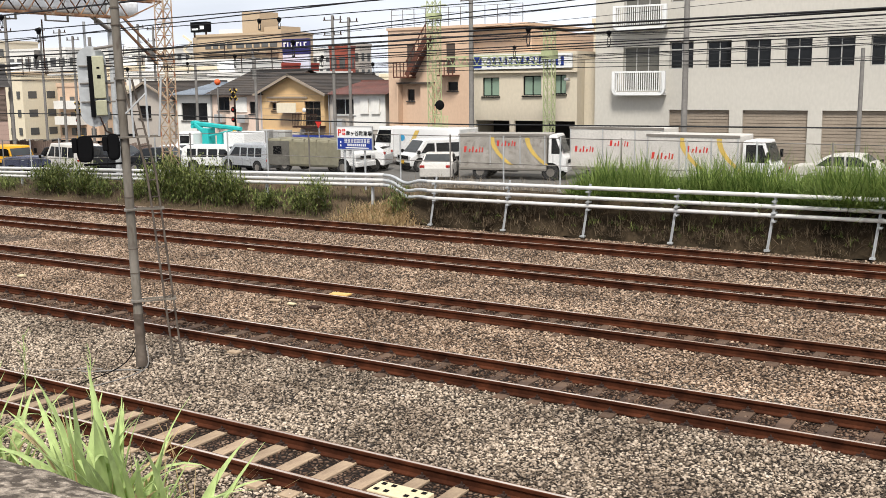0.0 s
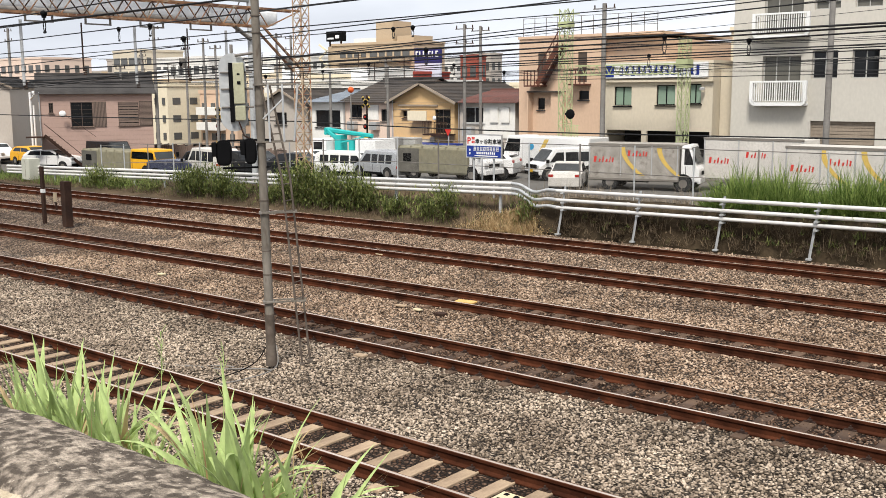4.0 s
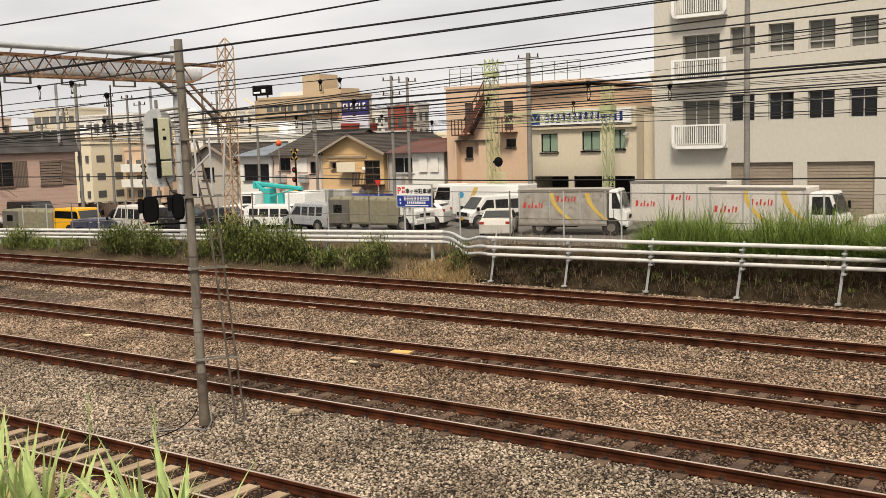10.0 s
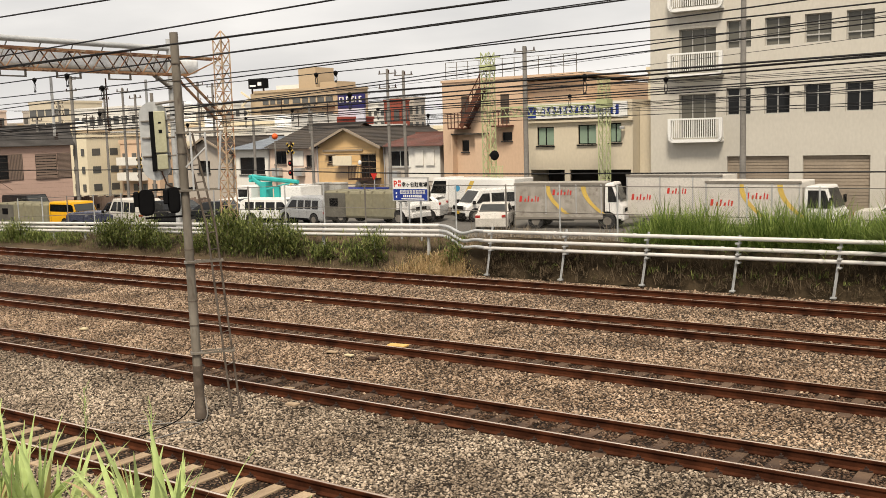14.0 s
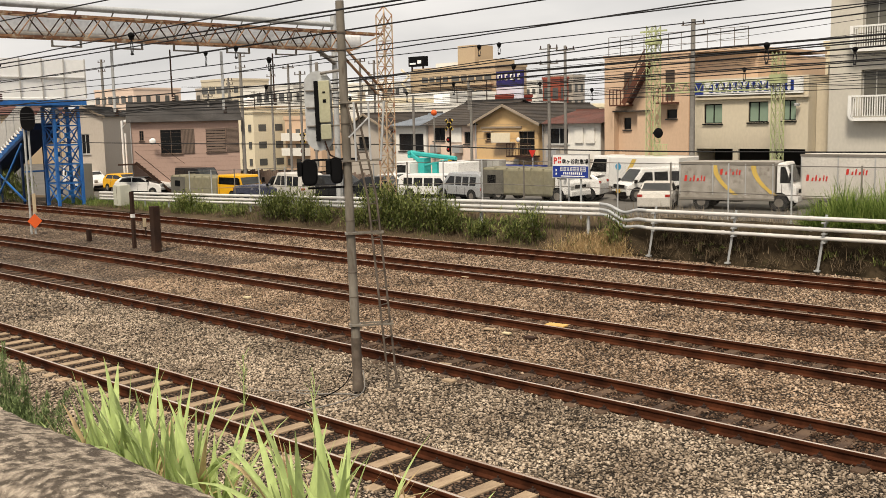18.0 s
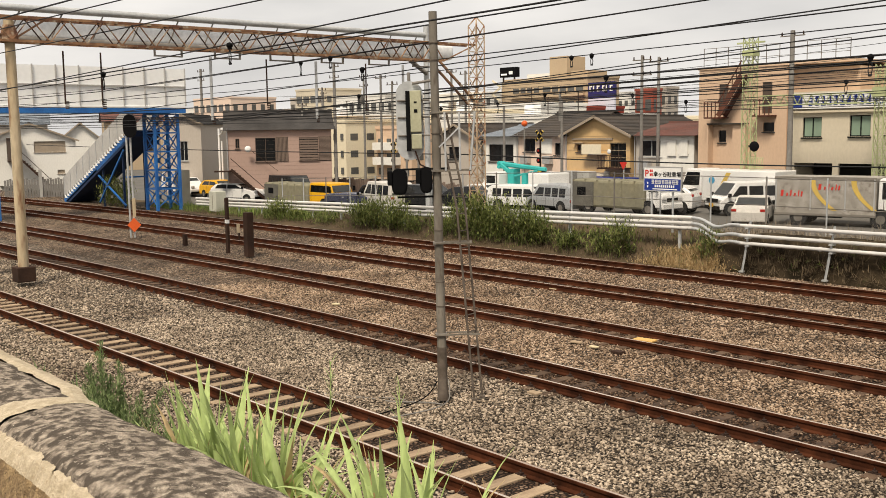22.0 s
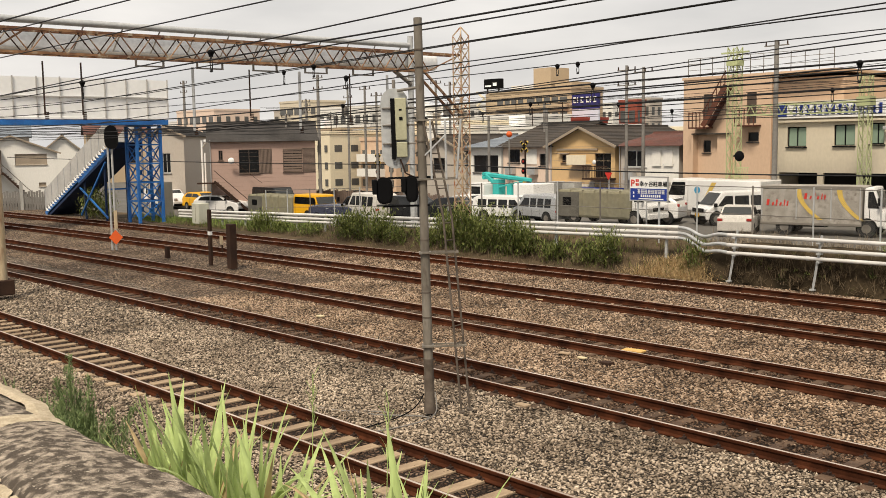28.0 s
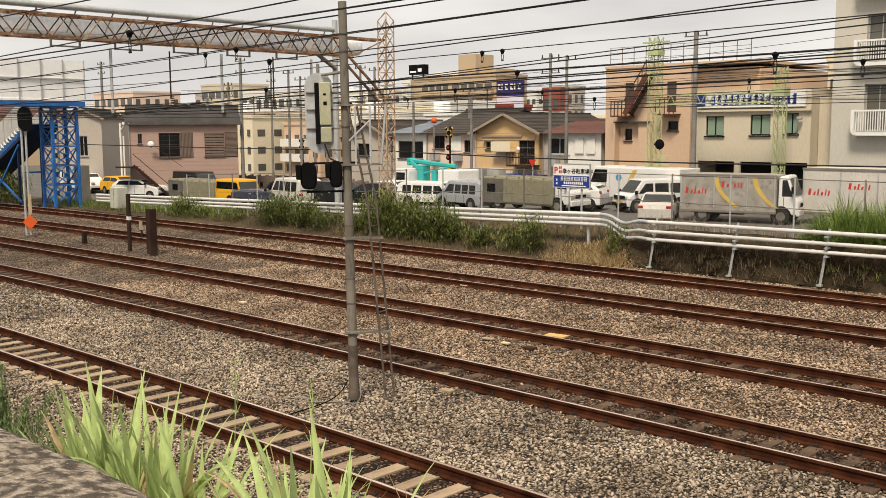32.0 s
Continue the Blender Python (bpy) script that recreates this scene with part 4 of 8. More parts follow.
part("arm", rods(((0, 0, 5.0), (1.5, -0.3, 5.6), 0.05)), M_SIGNWHITE, post)
part("lamp_head", boxes((1.0, 1.7, -0.4, -0.2, 5.45, 5.65), bevel=0.04), M_SIGNWHITE, post)

# far town
FAR = []


def far_block(label, x0, x1, y, deep, z1, wall_mat, rows, cols, category="building", ww=0.62, wh=0.5, glass=None, z0=0.0):
    t = thing("apartment_building", label, category, (x0, y, z0), "town behind the houses")
    bm = B()
    box(bm, 0, x1 - x0, 0.06, deep, 0, z1 - z0)
    box(bm, -0.1, x1 - x0 + 0.1, -0.02, deep + 0.1, z1 - z0, z1 - z0 + 0.35)
    part("wall", bm, wall_mat, t)
    cw, rh = (x1 - x0) / cols, (z1 - z0 - 0.6) / rows
    for i in range(cols):
        for j in range(rows):
            a, c = (i + (1 - ww) / 2) * cw, (j + 0.32) * rh
            part("window", boxes((a, a + cw * ww, -0.02, 0.05, c, c + rh * wh)), glass or M_FARGLASS, t)
    side = max(2, round(deep / 1.9))
    for i in range(side):
        for j in range(rows):
            a, c = 0.06 + (i + 0.28) * (deep - 0.06) / side, (j + 0.32) * rh
            part("window", boxes((x1 - x0 - 0.05, x1 - x0 + 0.02, a, a + deep / side * 0.45, c, c + rh * wh)), glass or M_FARGLASS, t)
    FAR.append(t)
    return t


tan = thing("apartment_building", "tan tiled apartment tower with strip windows and a stepped roof", "building", (-114.5, 110, 0), "town behind the houses")
bm = B()
box(bm, 3.0, 19, 0.06, 7, 0, 11.9)
rod(bm, (3.0, 3.5, 0), (3.0, 3.5, 11.9), 3.44, seg=40)
part("wall", bm, M_W_TAN, tan)
for k in range(5):
    z = 1.3 + k * 2.2
    part("window", boxes((4.2, 9.6, -0.02, 0.05, z, z + 0.75)), M_FARGLASS, tan)
    part("window", boxes((10.4, 18.2, -0.02, 0.05, z, z + 0.75)), M_FARGLASS, tan)
    part("balcony", boxes((4.0, 18.6, -0.5, 0.04, z - 0.75, z - 0.15)), M_W_TAN, tan)
    for x in (5.5, 6.9, 8.3, 12.0, 13.5, 15.0, 16.6):
        part("mullion", boxes((x, x + 0.3, -0.06, 0.051, z, z + 0.75)), M_W_TAN, tan)
part("parapet", boxes((2.4, 19.1, -0.1, 7.1, 11.9, 12.25)), M_W_TAN, tan)
part("roof_house", boxes((6.4, 11.0, 0.8, 5, 12.25, 12.9)), M_W_PALE, tan)
part("stair_tower", boxes((11.2, 14.6, 0.6, 4.6, 12.25, 15.2)), M_W_TAN, tan)
part("roof_house", boxes((15.2, 18.4, 0.8, 5, 12.25, 13.0)), M_W_TAN, tan)
for x in (1.0, 3.4):
    part("sign_leg", boxes((x, x + 0.2, 0.9, 1.1, 11.9, 12.8)), M_BROWN, tan)
part("roof_sign", boxes((0.7, 4.0, 0.6, 1.6, 12.7, 14.2)), M_BLACK, tan, "dark roof sign with a pale emblem")
part("emblem", boxes((1.0, 2.3, 0.56, 0.59, 13.0, 13.25), (2.7, 3.5, 0.56, 0.59, 13.1, 13.6)), M_PANEL, tan)
for k in range(5):
    z = 1.5 + k * 2.15
    bm = B()
    angle_bar(bm, (0.6, -0.9, z), (2.4, -0.9, z + 1.05), 0.12, 0.3)
    angle_bar(bm, (2.4, -0.9, z + 1.05), (0.6, -0.9, z + 2.1), 0.12, 0.3)
    part("fire_escape", bm, M_W_CREAM, tan)
M_NAVYSIGN = mat("navy_billboard", (0.022, 0.02, 0.125), 0.5, amount=0.4, bump=0)
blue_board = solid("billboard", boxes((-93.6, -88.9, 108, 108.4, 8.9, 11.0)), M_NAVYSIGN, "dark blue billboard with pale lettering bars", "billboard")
for i in range(6):
    x = -93.3 + i * 0.66 + (0.3 if i > 2 else 0)
    part("lettering_bar", boxes((x, x + 0.16, 107.9, 107.99, 9.75, 10.55)), M_W_PALE, blue_board)
    if i % 3 != 1:
        for z in (9.75, 10.37):
            part("lettering_bar", boxes((x + 0.17, x + 0.44, 107.9, 107.99, z, z + 0.18)), M_W_PALE, blue_board)
part("lower_panel", boxes((-93.6, -88.9, 108, 108.3, 7.0, 8.85)), wall_paint("pale_lilac_panel", (0.55, 0.56, 0.64)), blue_board)
part("post", boxes((-93.0, -92.7, 108.4, 108.7, 0.0, 8.8), (-90, -89.7, 108.4, 108.7, 0.0, 8.8)), M_BROWN, blue_board)
far_block("red-brown commercial block with dark roof sign", -88.6, -85.6, 112, 2, 9.7, mat("brick_red_wall", (0.28, 0.07, 0.045), 0.8, amount=0.5, fine=5, coarse=0.5), 3, 2)
far_block("grey block with a dark top floor", -97.5, -93.0, 125, 3, 10.5, M_W_GREY, 4, 3)
far_block("long white low warehouse", -110, -68, 92, 12, 5.7, M_W_PALE, 1, 14, wh=0.25)
far_block("red-banded shop far off", -97, -90.5, 104, 8, 7.4, mat("red_band_wall", (0.33, 0.06, 0.04), 0.8, amount=0.5, fine=5, coarse=0.5), 1, 4)
far_block("pale blue far office block", -86, -76, 160, 5, 8.8, wall_paint("pale_blue_wall", (0.46, 0.52, 0.56)), 5, 7)
far_block("cream apartment block with many balconies", -158, -136, 110, 14, 7.8, M_W_CREAM, 4, 9)
far_block("cream apartment block set back", -152, -138, 130, 14, 11.4, M_W_PALE, 5, 6)
far_block("pale pink flats over the pink house's roof", -187, -172, 96, 10, 11.2, M_W_PINKISH, 4, 6)
far_block("grey flats over the pink house's roof", -170, -157, 108, 10, 11.0, M_W_GREY, 5, 7)
far_block("beige flats with long balconies far off", -155.5, -146.5, 100, 8, 11.9, M_W_BEIGE, 5, 4, ww=0.8)
far_block("pale flats with many small windows", -132, -119, 92, 8, 9.9, M_W_PALE, 4, 7)
far_block("beige flats behind the houses", -133, -117, 112, 12, 7.0, M_W_CREAM, 3, 7)
far_block("off-white flats far off", -190, -160, 150, 14, 11.0, M_W_PALE, 5, 12)
far_block("tan flats far behind the tracks", -225, -195, 150, 14, 12.5, M_W_TAN, 5, 12)
far_block("grey flats far behind the tracks", -285, -230, 160, 14, 11.0, M_W_GREY, 4, 18)
far_block("off-white block beyond the footbridge", -345, -300, 170, 14, 13.0, M_W_PALE, 4, 14)
random.seed(31)
TOWN = ((-87.5, -81.5, 58, 5.6, M_W_CREAM), (-80.5, -75.0, 61, 4.9, M_W_PEACH), (-74.5, -69.5, 64, 5.9, M_W_PALE), (-69, -63.5, 59, 4.6, M_W_CREAM), (-99, -94, 74, 6.0, M_W_PALE), (-116, -107, 78, 6.4, M_W_TAN), (-62, -53, 62, 5.6, M_W_PALE), (-80, -72, 66, 6.4, M_W_CREAM), (-72, -64.5, 70, 5.6, M_W_PALE), (-27, -22, 62, 8.6, M_W_CREAM), (-88, -80, 84, 7.4, M_W_PALE), (-104, -96, 86, 7.0, M_W_CREAM), (-112, -104, 90, 8.2, M_W_GREY),
        (-124, -114, 95, 7.4, M_W_PALE), (-136, -126, 98, 8.6, M_W_TAN), (-150, -139, 96, 6.8, M_W_PALE), (-70, -62, 95, 5.6, M_W_CREAM), (-60, -52, 100, 5.8, M_W_GREY), (-175, -160, 110, 8.8, M_W_TAN), (-200, -182, 112, 7.8, M_W_PALE), (-240, -210, 118, 8.5, M_W_CREAM),
        (-118, -108, 135, 10.4, M_W_PALE), (-131, -121, 140, 9.6, M_W_PINKISH), (-168, -155, 140, 11.6, M_W_PALE), (-78, -66, 130, 6.4, M_W_TAN), (-52, -44, 120, 6.2, M_W_PALE))
for k, (xa, xb, yy, zz, mm) in enumerate(TOWN):
    fl = max(3, round(zz / 1.95))
    t = far_block(("small flats with rows of dark windows", "pale town house with balcony railings", "plain low block with roof tanks")[k % 3] + " behind the houses", xa, xb, yy, 8, zz, mm, fl, max(4, round((xb - xa) / 1.25)), ww=random.uniform(0.35, 0.6), wh=random.uniform(0.38, 0.5))
    w = xb - xa
    if k % 3 == 1:
        for j in range(1, fl):
            part("balcony", boxes((0.3, w * 0.7, -0.7, 0.05, j * (zz - 0.6) / fl, j * (zz - 0.6) / fl + 0.75)), M_W_PALE, t)
    if k % 3 == 2:
        part("roof_tank", boxes((w * 0.3, w * 0.3 + 1.2, 1, 2.2, zz + 0.3, zz + 1.5), bevel=0.1), M_PANEL, t)
    bm = B()
    angle_bar(bm, (w * 0.6, 2, zz), (w * 0.6, 2, zz + 2.2), 0.06)
    angle_bar(bm, (w * 0.6 - 0.6, 2, zz + 1.8), (w * 0.6 + 0.6, 2, zz + 1.8), 0.04)
    angle_bar(bm, (w * 0.6 - 0.5, 2, zz + 2.1), (w * 0.6 + 0.5, 2, zz + 2.1), 0.04)
    part("aerial", bm, M_BROWN, t)

# ---- masts, gantries and wires ----
def lattice_tower(name, label, x, y, z0, z1, w0, w1, material, panels, leg=0.06, cap=False, turn=0.0):
    t = thing(name, label, "tower", (x, y, z0), turn=turn)
    h = z1 - z0
    corners = lambda f: [(s * (w0 + (w1 - w0) * f) / 2, r * (w0 + (w1 - w0) * f) / 2, f * h) for s, r in ((-1, -1), (1, -1), (1, 1), (-1, 1))]
    lo, hi = corners(0), corners(1)
    for a, b in zip(lo, hi):
        bm = B()
        angle_bar(bm, a, b, leg)
        part("leg", bm, material, t)
    for side in range(4):
        for i in range(panels):
            c0, c1 = corners(i / panels), corners((i + 1) / panels)
            a, b = side, (side + 1) % 4
            for p, q in ((c0[a], c1[b]), (c0[b], c1[a]), (c0[a], c0[b])):
                bm = B()
                angle_bar(bm, p, q, leg * 0.6, 0.02)
                part("brace", bm, material, t)
    if cap:
        bm = B()
        for c in hi:
            angle_bar(bm, c, (0, 0, h + w1 * 0.8), leg)
        part("tip", bm, material, t)
    return t


# the tube beam and the rust-streaked truss beam that span the tracks
GX = -34.8
truss = thing("catenary_gantry", "rust-streaked lattice beam on a yellowed steel column", "gantry", (GX, 11.45, -0.1))
bm = B()
rod(bm, (0, 0, 0.4), (0, 0, 8.6), 0.175, 0.16, 14)
part("column", bm, M_RUSTPOLE, truss, "yellowed steel column with rust streaks", smooth=True)
part("footing", boxes((-0.3, 0.3, -0.3, 0.3, 0, 0.5), bevel=0.03), M_BROWN, truss)
bm = B()
rod(bm, (0, 0, 7.95), (0, 0, 8.45), 0.34, 0.19, 10)
part("column_head", bm, M_RUSTBEAM, truss, "rust-stained flared head under the beam")
for y in (-0.33, 0.33):
    bm = B()
    angle_bar(bm, (0, y * 0.4, 8.0), (0.3, y * 3.4, 8.68), 0.06)
    part("head_strut", bm, M_RUSTBEAM, truss)
Y0, Y1, ZL, ZH, HW = -2.5, 18.55, 7.93, 8.7, 0.3
for x in (-HW, HW):
    for z in (ZL, ZH):
        bm = B()
        angle_bar(bm, (x, Y0, z), (x, Y1 if z == ZL else Y1 + 1.9, z), 0.085)
        part("chord", bm, M_RUSTBEAM, truss)
N = 17
for x in (-HW, HW):
    for i in range(N):
        a, b = Y0 + (Y1 - Y0) * i / N, Y0 + (Y1 - Y0) * (i + 1) / N
        for p, q in (((x, a, ZL), (x, (a + b) / 2, ZH)), ((x, (a + b) / 2, ZH), (x, b, ZL))):
            bm = B()
            angle_bar(bm, p, q, 0.05, 0.03)
            part("web_bar", bm, M_RUSTBEAM if x > 0 else M_BROWN, truss)
for i in range(N * 2 + 1):
    y = Y0 + (Y1 - Y0) * i / N / 2
    for z, sk in ((ZL, (0.6 if i % 2 else -0.6) * (0 < i < N * 2)), (ZH, 0)):
        bm = B()
        angle_bar(bm, (-HW, y, z), (HW, y + sk, z), 0.035)
        part("cross_bar", bm, M_BROWN, truss)
bm = B()
angle_bar(bm, (HW, Y1 - 0.3, ZL), (HW, Y1 + 2.0, ZL - 1.9), 0.09)
angle_bar(bm, (HW, Y1, ZL), (HW, Y1 + 1.9, ZH), 0.05)
angle_bar(bm, (-HW, Y1 - 0.3, ZL), (-HW, Y1 + 2.0, ZL - 1.9), 0.09)
part("knee_brace", bm, M_RUSTBEAM, truss)
for i in range(6):
    y = 5.0 + i * 2.4
    part("hanger_frame", boxes((-0.05, 0.05, y, y + 1.1, ZL - 0.3, ZL - 0.25), (-0.04, 0.04, y, y + 0.05, ZL - 0.251, ZL), (-0.04, 0.04, y + 1.05, y + 1.1, ZL - 0.251, ZL)), M_POLE, truss)
for y, z in ((1.7, 6.2), (3.0, 6.2), (7.2, 5.65), (9.6, 6.2), (11.9, 5.7), (14.4, 6.0), (16.4, 5.7)):
    bm = B()
    rod(bm, (0.05, y, ZL - 0.25), (0.05, y, z - 0.3), 0.055 if z < 5.8 else 0.03)
    part("drop_post", bm, M_POLELT if z < 5.8 else M_BROWN, truss)
    bm = B()
    for k in range(4):
        rod(bm, (0.05, y + 0.06, z - 0.2 - k * 0.07), (0.05, y + 0.06, z - 0.24 - k * 0.07), 0.07, seg=10)
    part("insulator", bm, M_BROWN, truss)
lattice_tower("lattice_tower", "slim weathered lattice tower at the end of the gantry", -34.1, 31.6, 0.3, 9.4, 0.52, 0.5, M_LATTICE, 16, 0.055, cap=True)
tube_gantry = thing("catenary_gantry", "grey steel tube beam on a thick grey column", "gantry", (-38.35, 11.32, -0.1))
bm = B()
rod(bm, (0, 0, 0.9), (0, 0, 10.5), 0.24, 0.2, 16)
part("column", bm, M_MASTPALE, tube_gantry, smooth=True)
bm = B()
rod(bm, (0, 0, 0), (0, 0, 0.9), 0.33, 0.31, 16)
part("footing", bm, M_MASTFOOT, tube_gantry, smooth=True)
bm = B()
rod(bm, (0.0, -4, 9.45), (0.0, 20.8, 9.45), 0.13, seg=14)
part("beam", bm, M_POLELT, tube_gantry, "pale grey steel tube beam", smooth=True)
bm = B()
rod(bm, (0.12, -4, 8.31), (0.12, 19.6, 8.31), 0.13, seg=12)
rod(bm, (0.12, 19.6, 8.31), (0.12, 20.8, 7.6), 0.1, seg=12)
part("lower_tube", bm, M_POLE, tube_gantry, smooth=True)
bm = B()
box(bm, -0.75, -0.15, -4, 22.9, 8.33, 9.12, bevel=0.22)
part("cable_duct", bm, M_DUCT, tube_gantry, "broad pale grey cable duct", smooth=True)
for i in range(16):
    part("tie", rods(((0, -3.5 + i * 1.55, 8.25), (0, -2.9 + i * 1.55, 9.45), 0.03), seg=6), M_POLE, tube_gantry)
bm = B()
rod(bm, (0, 20.9, 0.6), (0, 20.9, 9.9), 0.14, seg=12)
part("far_column", bm, M_POLELT, tube_gantry, smooth=True)
part("plate", boxes((0.24, 0.262, -0.2, 0.24, 3.45, 3.95)), M_YELLOW, tube_gantry, "yellow plate with a black figure")
part("figure", boxes((0.263, 0.268, -0.08, 0.06, 3.56, 3.84)), M_BLACK, tube_gantry)
part("plate", boxes((0.24, 0.262, -0.16, 0.24, 2.5, 3.35)), M_SIGNWHITE, tube_gantry, "white plate with black strokes")
part("stroke", boxes((0.263, 0.268, -0.06, -0.02, 2.98, 3.22), (0.263, 0.268, 0.08, 0.12, 2.98, 3.25), (0.263, 0.268, -0.08, 0.16, 2.66, 2.71)), M_BLACK, tube_gantry)


# y, height at the gantry, height at x = 0, radius
WIRES = [(9.7, 5.95, 6.47, 0.014), (9.9, 5.9, 6.9, 0.012), (12.5, 6.33, 6.94, 0.014), (14.5, 5.93, 6.56, 0.012), (14.8, 6.25, 7.1, 0.014), (16.9, 6.55, 7.45, 0.012),
         (14.6, 5.42, 6.8, 0.012), (18.7, 5.1, 7.0, 0.012), (18.8, 5.2, 6.82, 0.014), (18.6, 5.72, 6.15, 0.022), (18.75, 5.35, 6.17, 0.016), (23.4, 5.72, 6.44, 0.018), (23.5, 5.55, 6.36, 0.022),
         (23.6, 5.4, 6.0, 0.016), (27.8, 5.68, 6.25, 0.02), (27.9, 5.55, 6.1, 0.016), (28.0, 5.41, 5.89, 0.012), (33.0, 5.55, 6.0, 0.012), (33.1, 5.3, 5.5, 0.014), (20.9, 6.4, 6.99, 0.013),
         (9.7, 7.93, 7.84, 0.02), (9.75, 7.67, 7.58, 0.014), (9.8, 7.02, 7.1, 0.013)]
for y, za, zb, r in WIRES:
    bm = B()
    slope = (zb - za) / 34.8
    pts = sag_points((24, y, zb + 24 * slope), (GX, y + curve_y(GX), za), 0.0, 4)
    pts += sag_points((GX, y + curve_y(GX), za), (-76, y + curve_y(-76), za + 0.4), 0.18, 6)[1:]
    pts += sag_points((-76, y + curve_y(-76), za + 0.4), (-160, y + curve_y(-160), za + 0.2), 0.2, 4)[1:]
    tube(bm, pts, r)
    solid("overhead_wire", bm, M_WIRE, "thin dark overhead line strung along the tracks", "wire", "overhead wires")
bm = B()
tube(bm, sag_points((-95, 32.0, 3.9), (-34.7, 32.0, 3.62), 0.1) + sag_points((-34.7, 32.0, 3.62), (-19, 32.0, 3.4), 0.05)[1:] + sag_points((-19, 32, 3.4), (24, 32.0, 3.75), 0.05)[1:], 0.028)
solid("signal_cable", bm, M_WIRE, "thick black cable hung above the car park fence", "cable")
random.seed(11)
for k in range(12):
    x0, x1 = random.uniform(-80, -50), random.uniform(0, 30)
    y0, y1 = random.uniform(40, 46), random.uniform(40, 45)
    bm = B()
    za = random.uniform(5.4, 8.0)
    mid = ((x0 + x1) / 2, (y0 + y1) / 2, za + random.uniform(-0.4, 0.6))
    tube(bm, sag_points((x0, y0, za), mid, 0.3, 8) + sag_points(mid, (x1, y1, za + random.uniform(0, 2.5)), 0.3, 8)[1:], 0.011, 4)
    solid("service_wire", bm, M_WIRE, "thin dark service wire between utility poles", "wire", "service wires")


def insulator(x, y, z, drop=0.4, r=0.065):
    t = thing("insulator", "dark insulator hung on an overhead line", "insulator", (x, y, z), "line insulators")
    bm = B()
    ball(bm, (0, 0, -0.04), r, (1, 1, 0.85))
    rod(bm, (0, 0, -0.07), (0, 0, -0.12), r * 0.75, r * 0.6, 8)
    part("shed", bm, M_BLACK, t, smooth=True)
    bm = B()
    loop = [(0.038 * math.sin(6.2832 * i / 12), 0, -0.1 - drop * 0.5 + drop * 0.42 * math.cos(6.2832 * i / 12)) for i in range(13)]
    tube(bm, loop, 0.011, 5)
    rod(bm, (-0.03, 0, -0.1 - drop * 0.92), (0.03, 0, -0.1 - drop * 0.92), 0.022, seg=6)
    part("hanger", bm, M_WIRE, t)


def wire_z(i, x):
    y, za, zb, r = WIRES[i]
    return y, za + (zb - za) / 34.8 * (x - GX)


for i, x in ((1, -17.2), (9, -15.5), (9, -9.3), (12, -9.6), (14, -14.5), (3, -19.3), (4, -21.0), (19, -18.6), (19, -17.9), (12, -22), (14, -22.0), (5, -25.5), (13, -27), (0, -22.5), (9, -25.0), (14, -28.5), (16, -20)):
    y, z = wire_z(i, x)
    insulator(x, y + curve_y(GX) * (24 - x) / (24 - GX), z + 0.02, 0.2 if i in (3, 4, 19) else 0.3)


def utility_pole(x, y, top, r=0.15, arms=1, label="grey concrete utility pole with cross-arms"):
    t = thing("utility_pole", label, "utility pole", (x, y, lot_z(x)), "utility poles")
    h = top - lot_z(x)
    bm = B()
    rod(bm, (0, 0, 0), (0, 0, h), r, r * 0.75, 12)
    part("pole", bm, M_UPOLE, t, smooth=True)
    for k in range(arms):
        bm = B()
        z = h - 0.25 - k * 0.8
        box(bm, -0.62, 0.62, -0.035, 0.035, z - 0.025, z + 0.025)
        part("cross_arm", bm, M_POLE, t)
        for dx in (-0.55, 0.1, 0.55):
            bm = B()
            rod(bm, (dx, 0, z + 0.03), (dx, 0, z + 0.19), 0.04, 0.028, 8)
            part("pin_insulator", bm, M_BROWN, t)
    return t


for x, y, top, arms in ((-25.7, 44, 9.2, 1), (-33.35, 44, 8.45, 1), (-34.45, 44, 8.6, 2), (-40.2, 44, 6.5, 0), (-14.3, 43, 14.5, 0), (-63.1, 44, 9.8, 2), (-57.4, 44, 8.7, 1), (-56.1, 44, 8.2, 1), (-45.0, 44, 6.2, 0),
                        (-7.0, 42.5, 6.1, 0), (-84, 44, 10.5, 2), (-66, 43, 7.0, 1), (-110, 52, 11, 2)):
    utility_pole(x, y, top, 0.14 if top > 9 else 0.1, arms)
for x, y, top, arms, drum in ((-76.5, 52, 8.7, 2, True), (-70.2, 52, 9.6, 2, True), (-67.0, 54, 5.6, 0, False), (-63.0, 52, 5.9, 1, False), (-58.9, 52, 9.4, 1, False), (-57.3, 52, 9.2, 2, True), (-91, 62, 9.0, 2, False), (-48.6, 53, 7.4, 1, False)):
    p = utility_pole(x, y, top, 0.11, arms)
    if drum:
        part("transformer", rods(((0.0, -0.38, top - lot_z(x) - 2.6), (0.0, -0.38, top - lot_z(x) - 1.8), 0.24), seg=12), M_POLE, p)
tg1 = lattice_tower("lattice_tower", "pale green lattice tower behind the car park", -27.9, 44, 0.75, 9.05, 0.5, 0.5, M_GREEN, 13, 0.038)
part("head_frame", boxes((-0.3, 0.3, -0.3, 0.3, 7.4, 7.65), (-0.75, 0.75, -0.05, 0.05, 8.0, 8.08)), M_GREEN, tg1)
bm = B()
ball(bm, (0.62, -0.5, 3.05), 0.26, (1, 0.6, 1))
box(bm, 0.3, 0.65, -0.5, -0.4, 3.0, 3.1)
part("signal_lamp", bm, M_BLACK, tg1, "round black signal lamp")
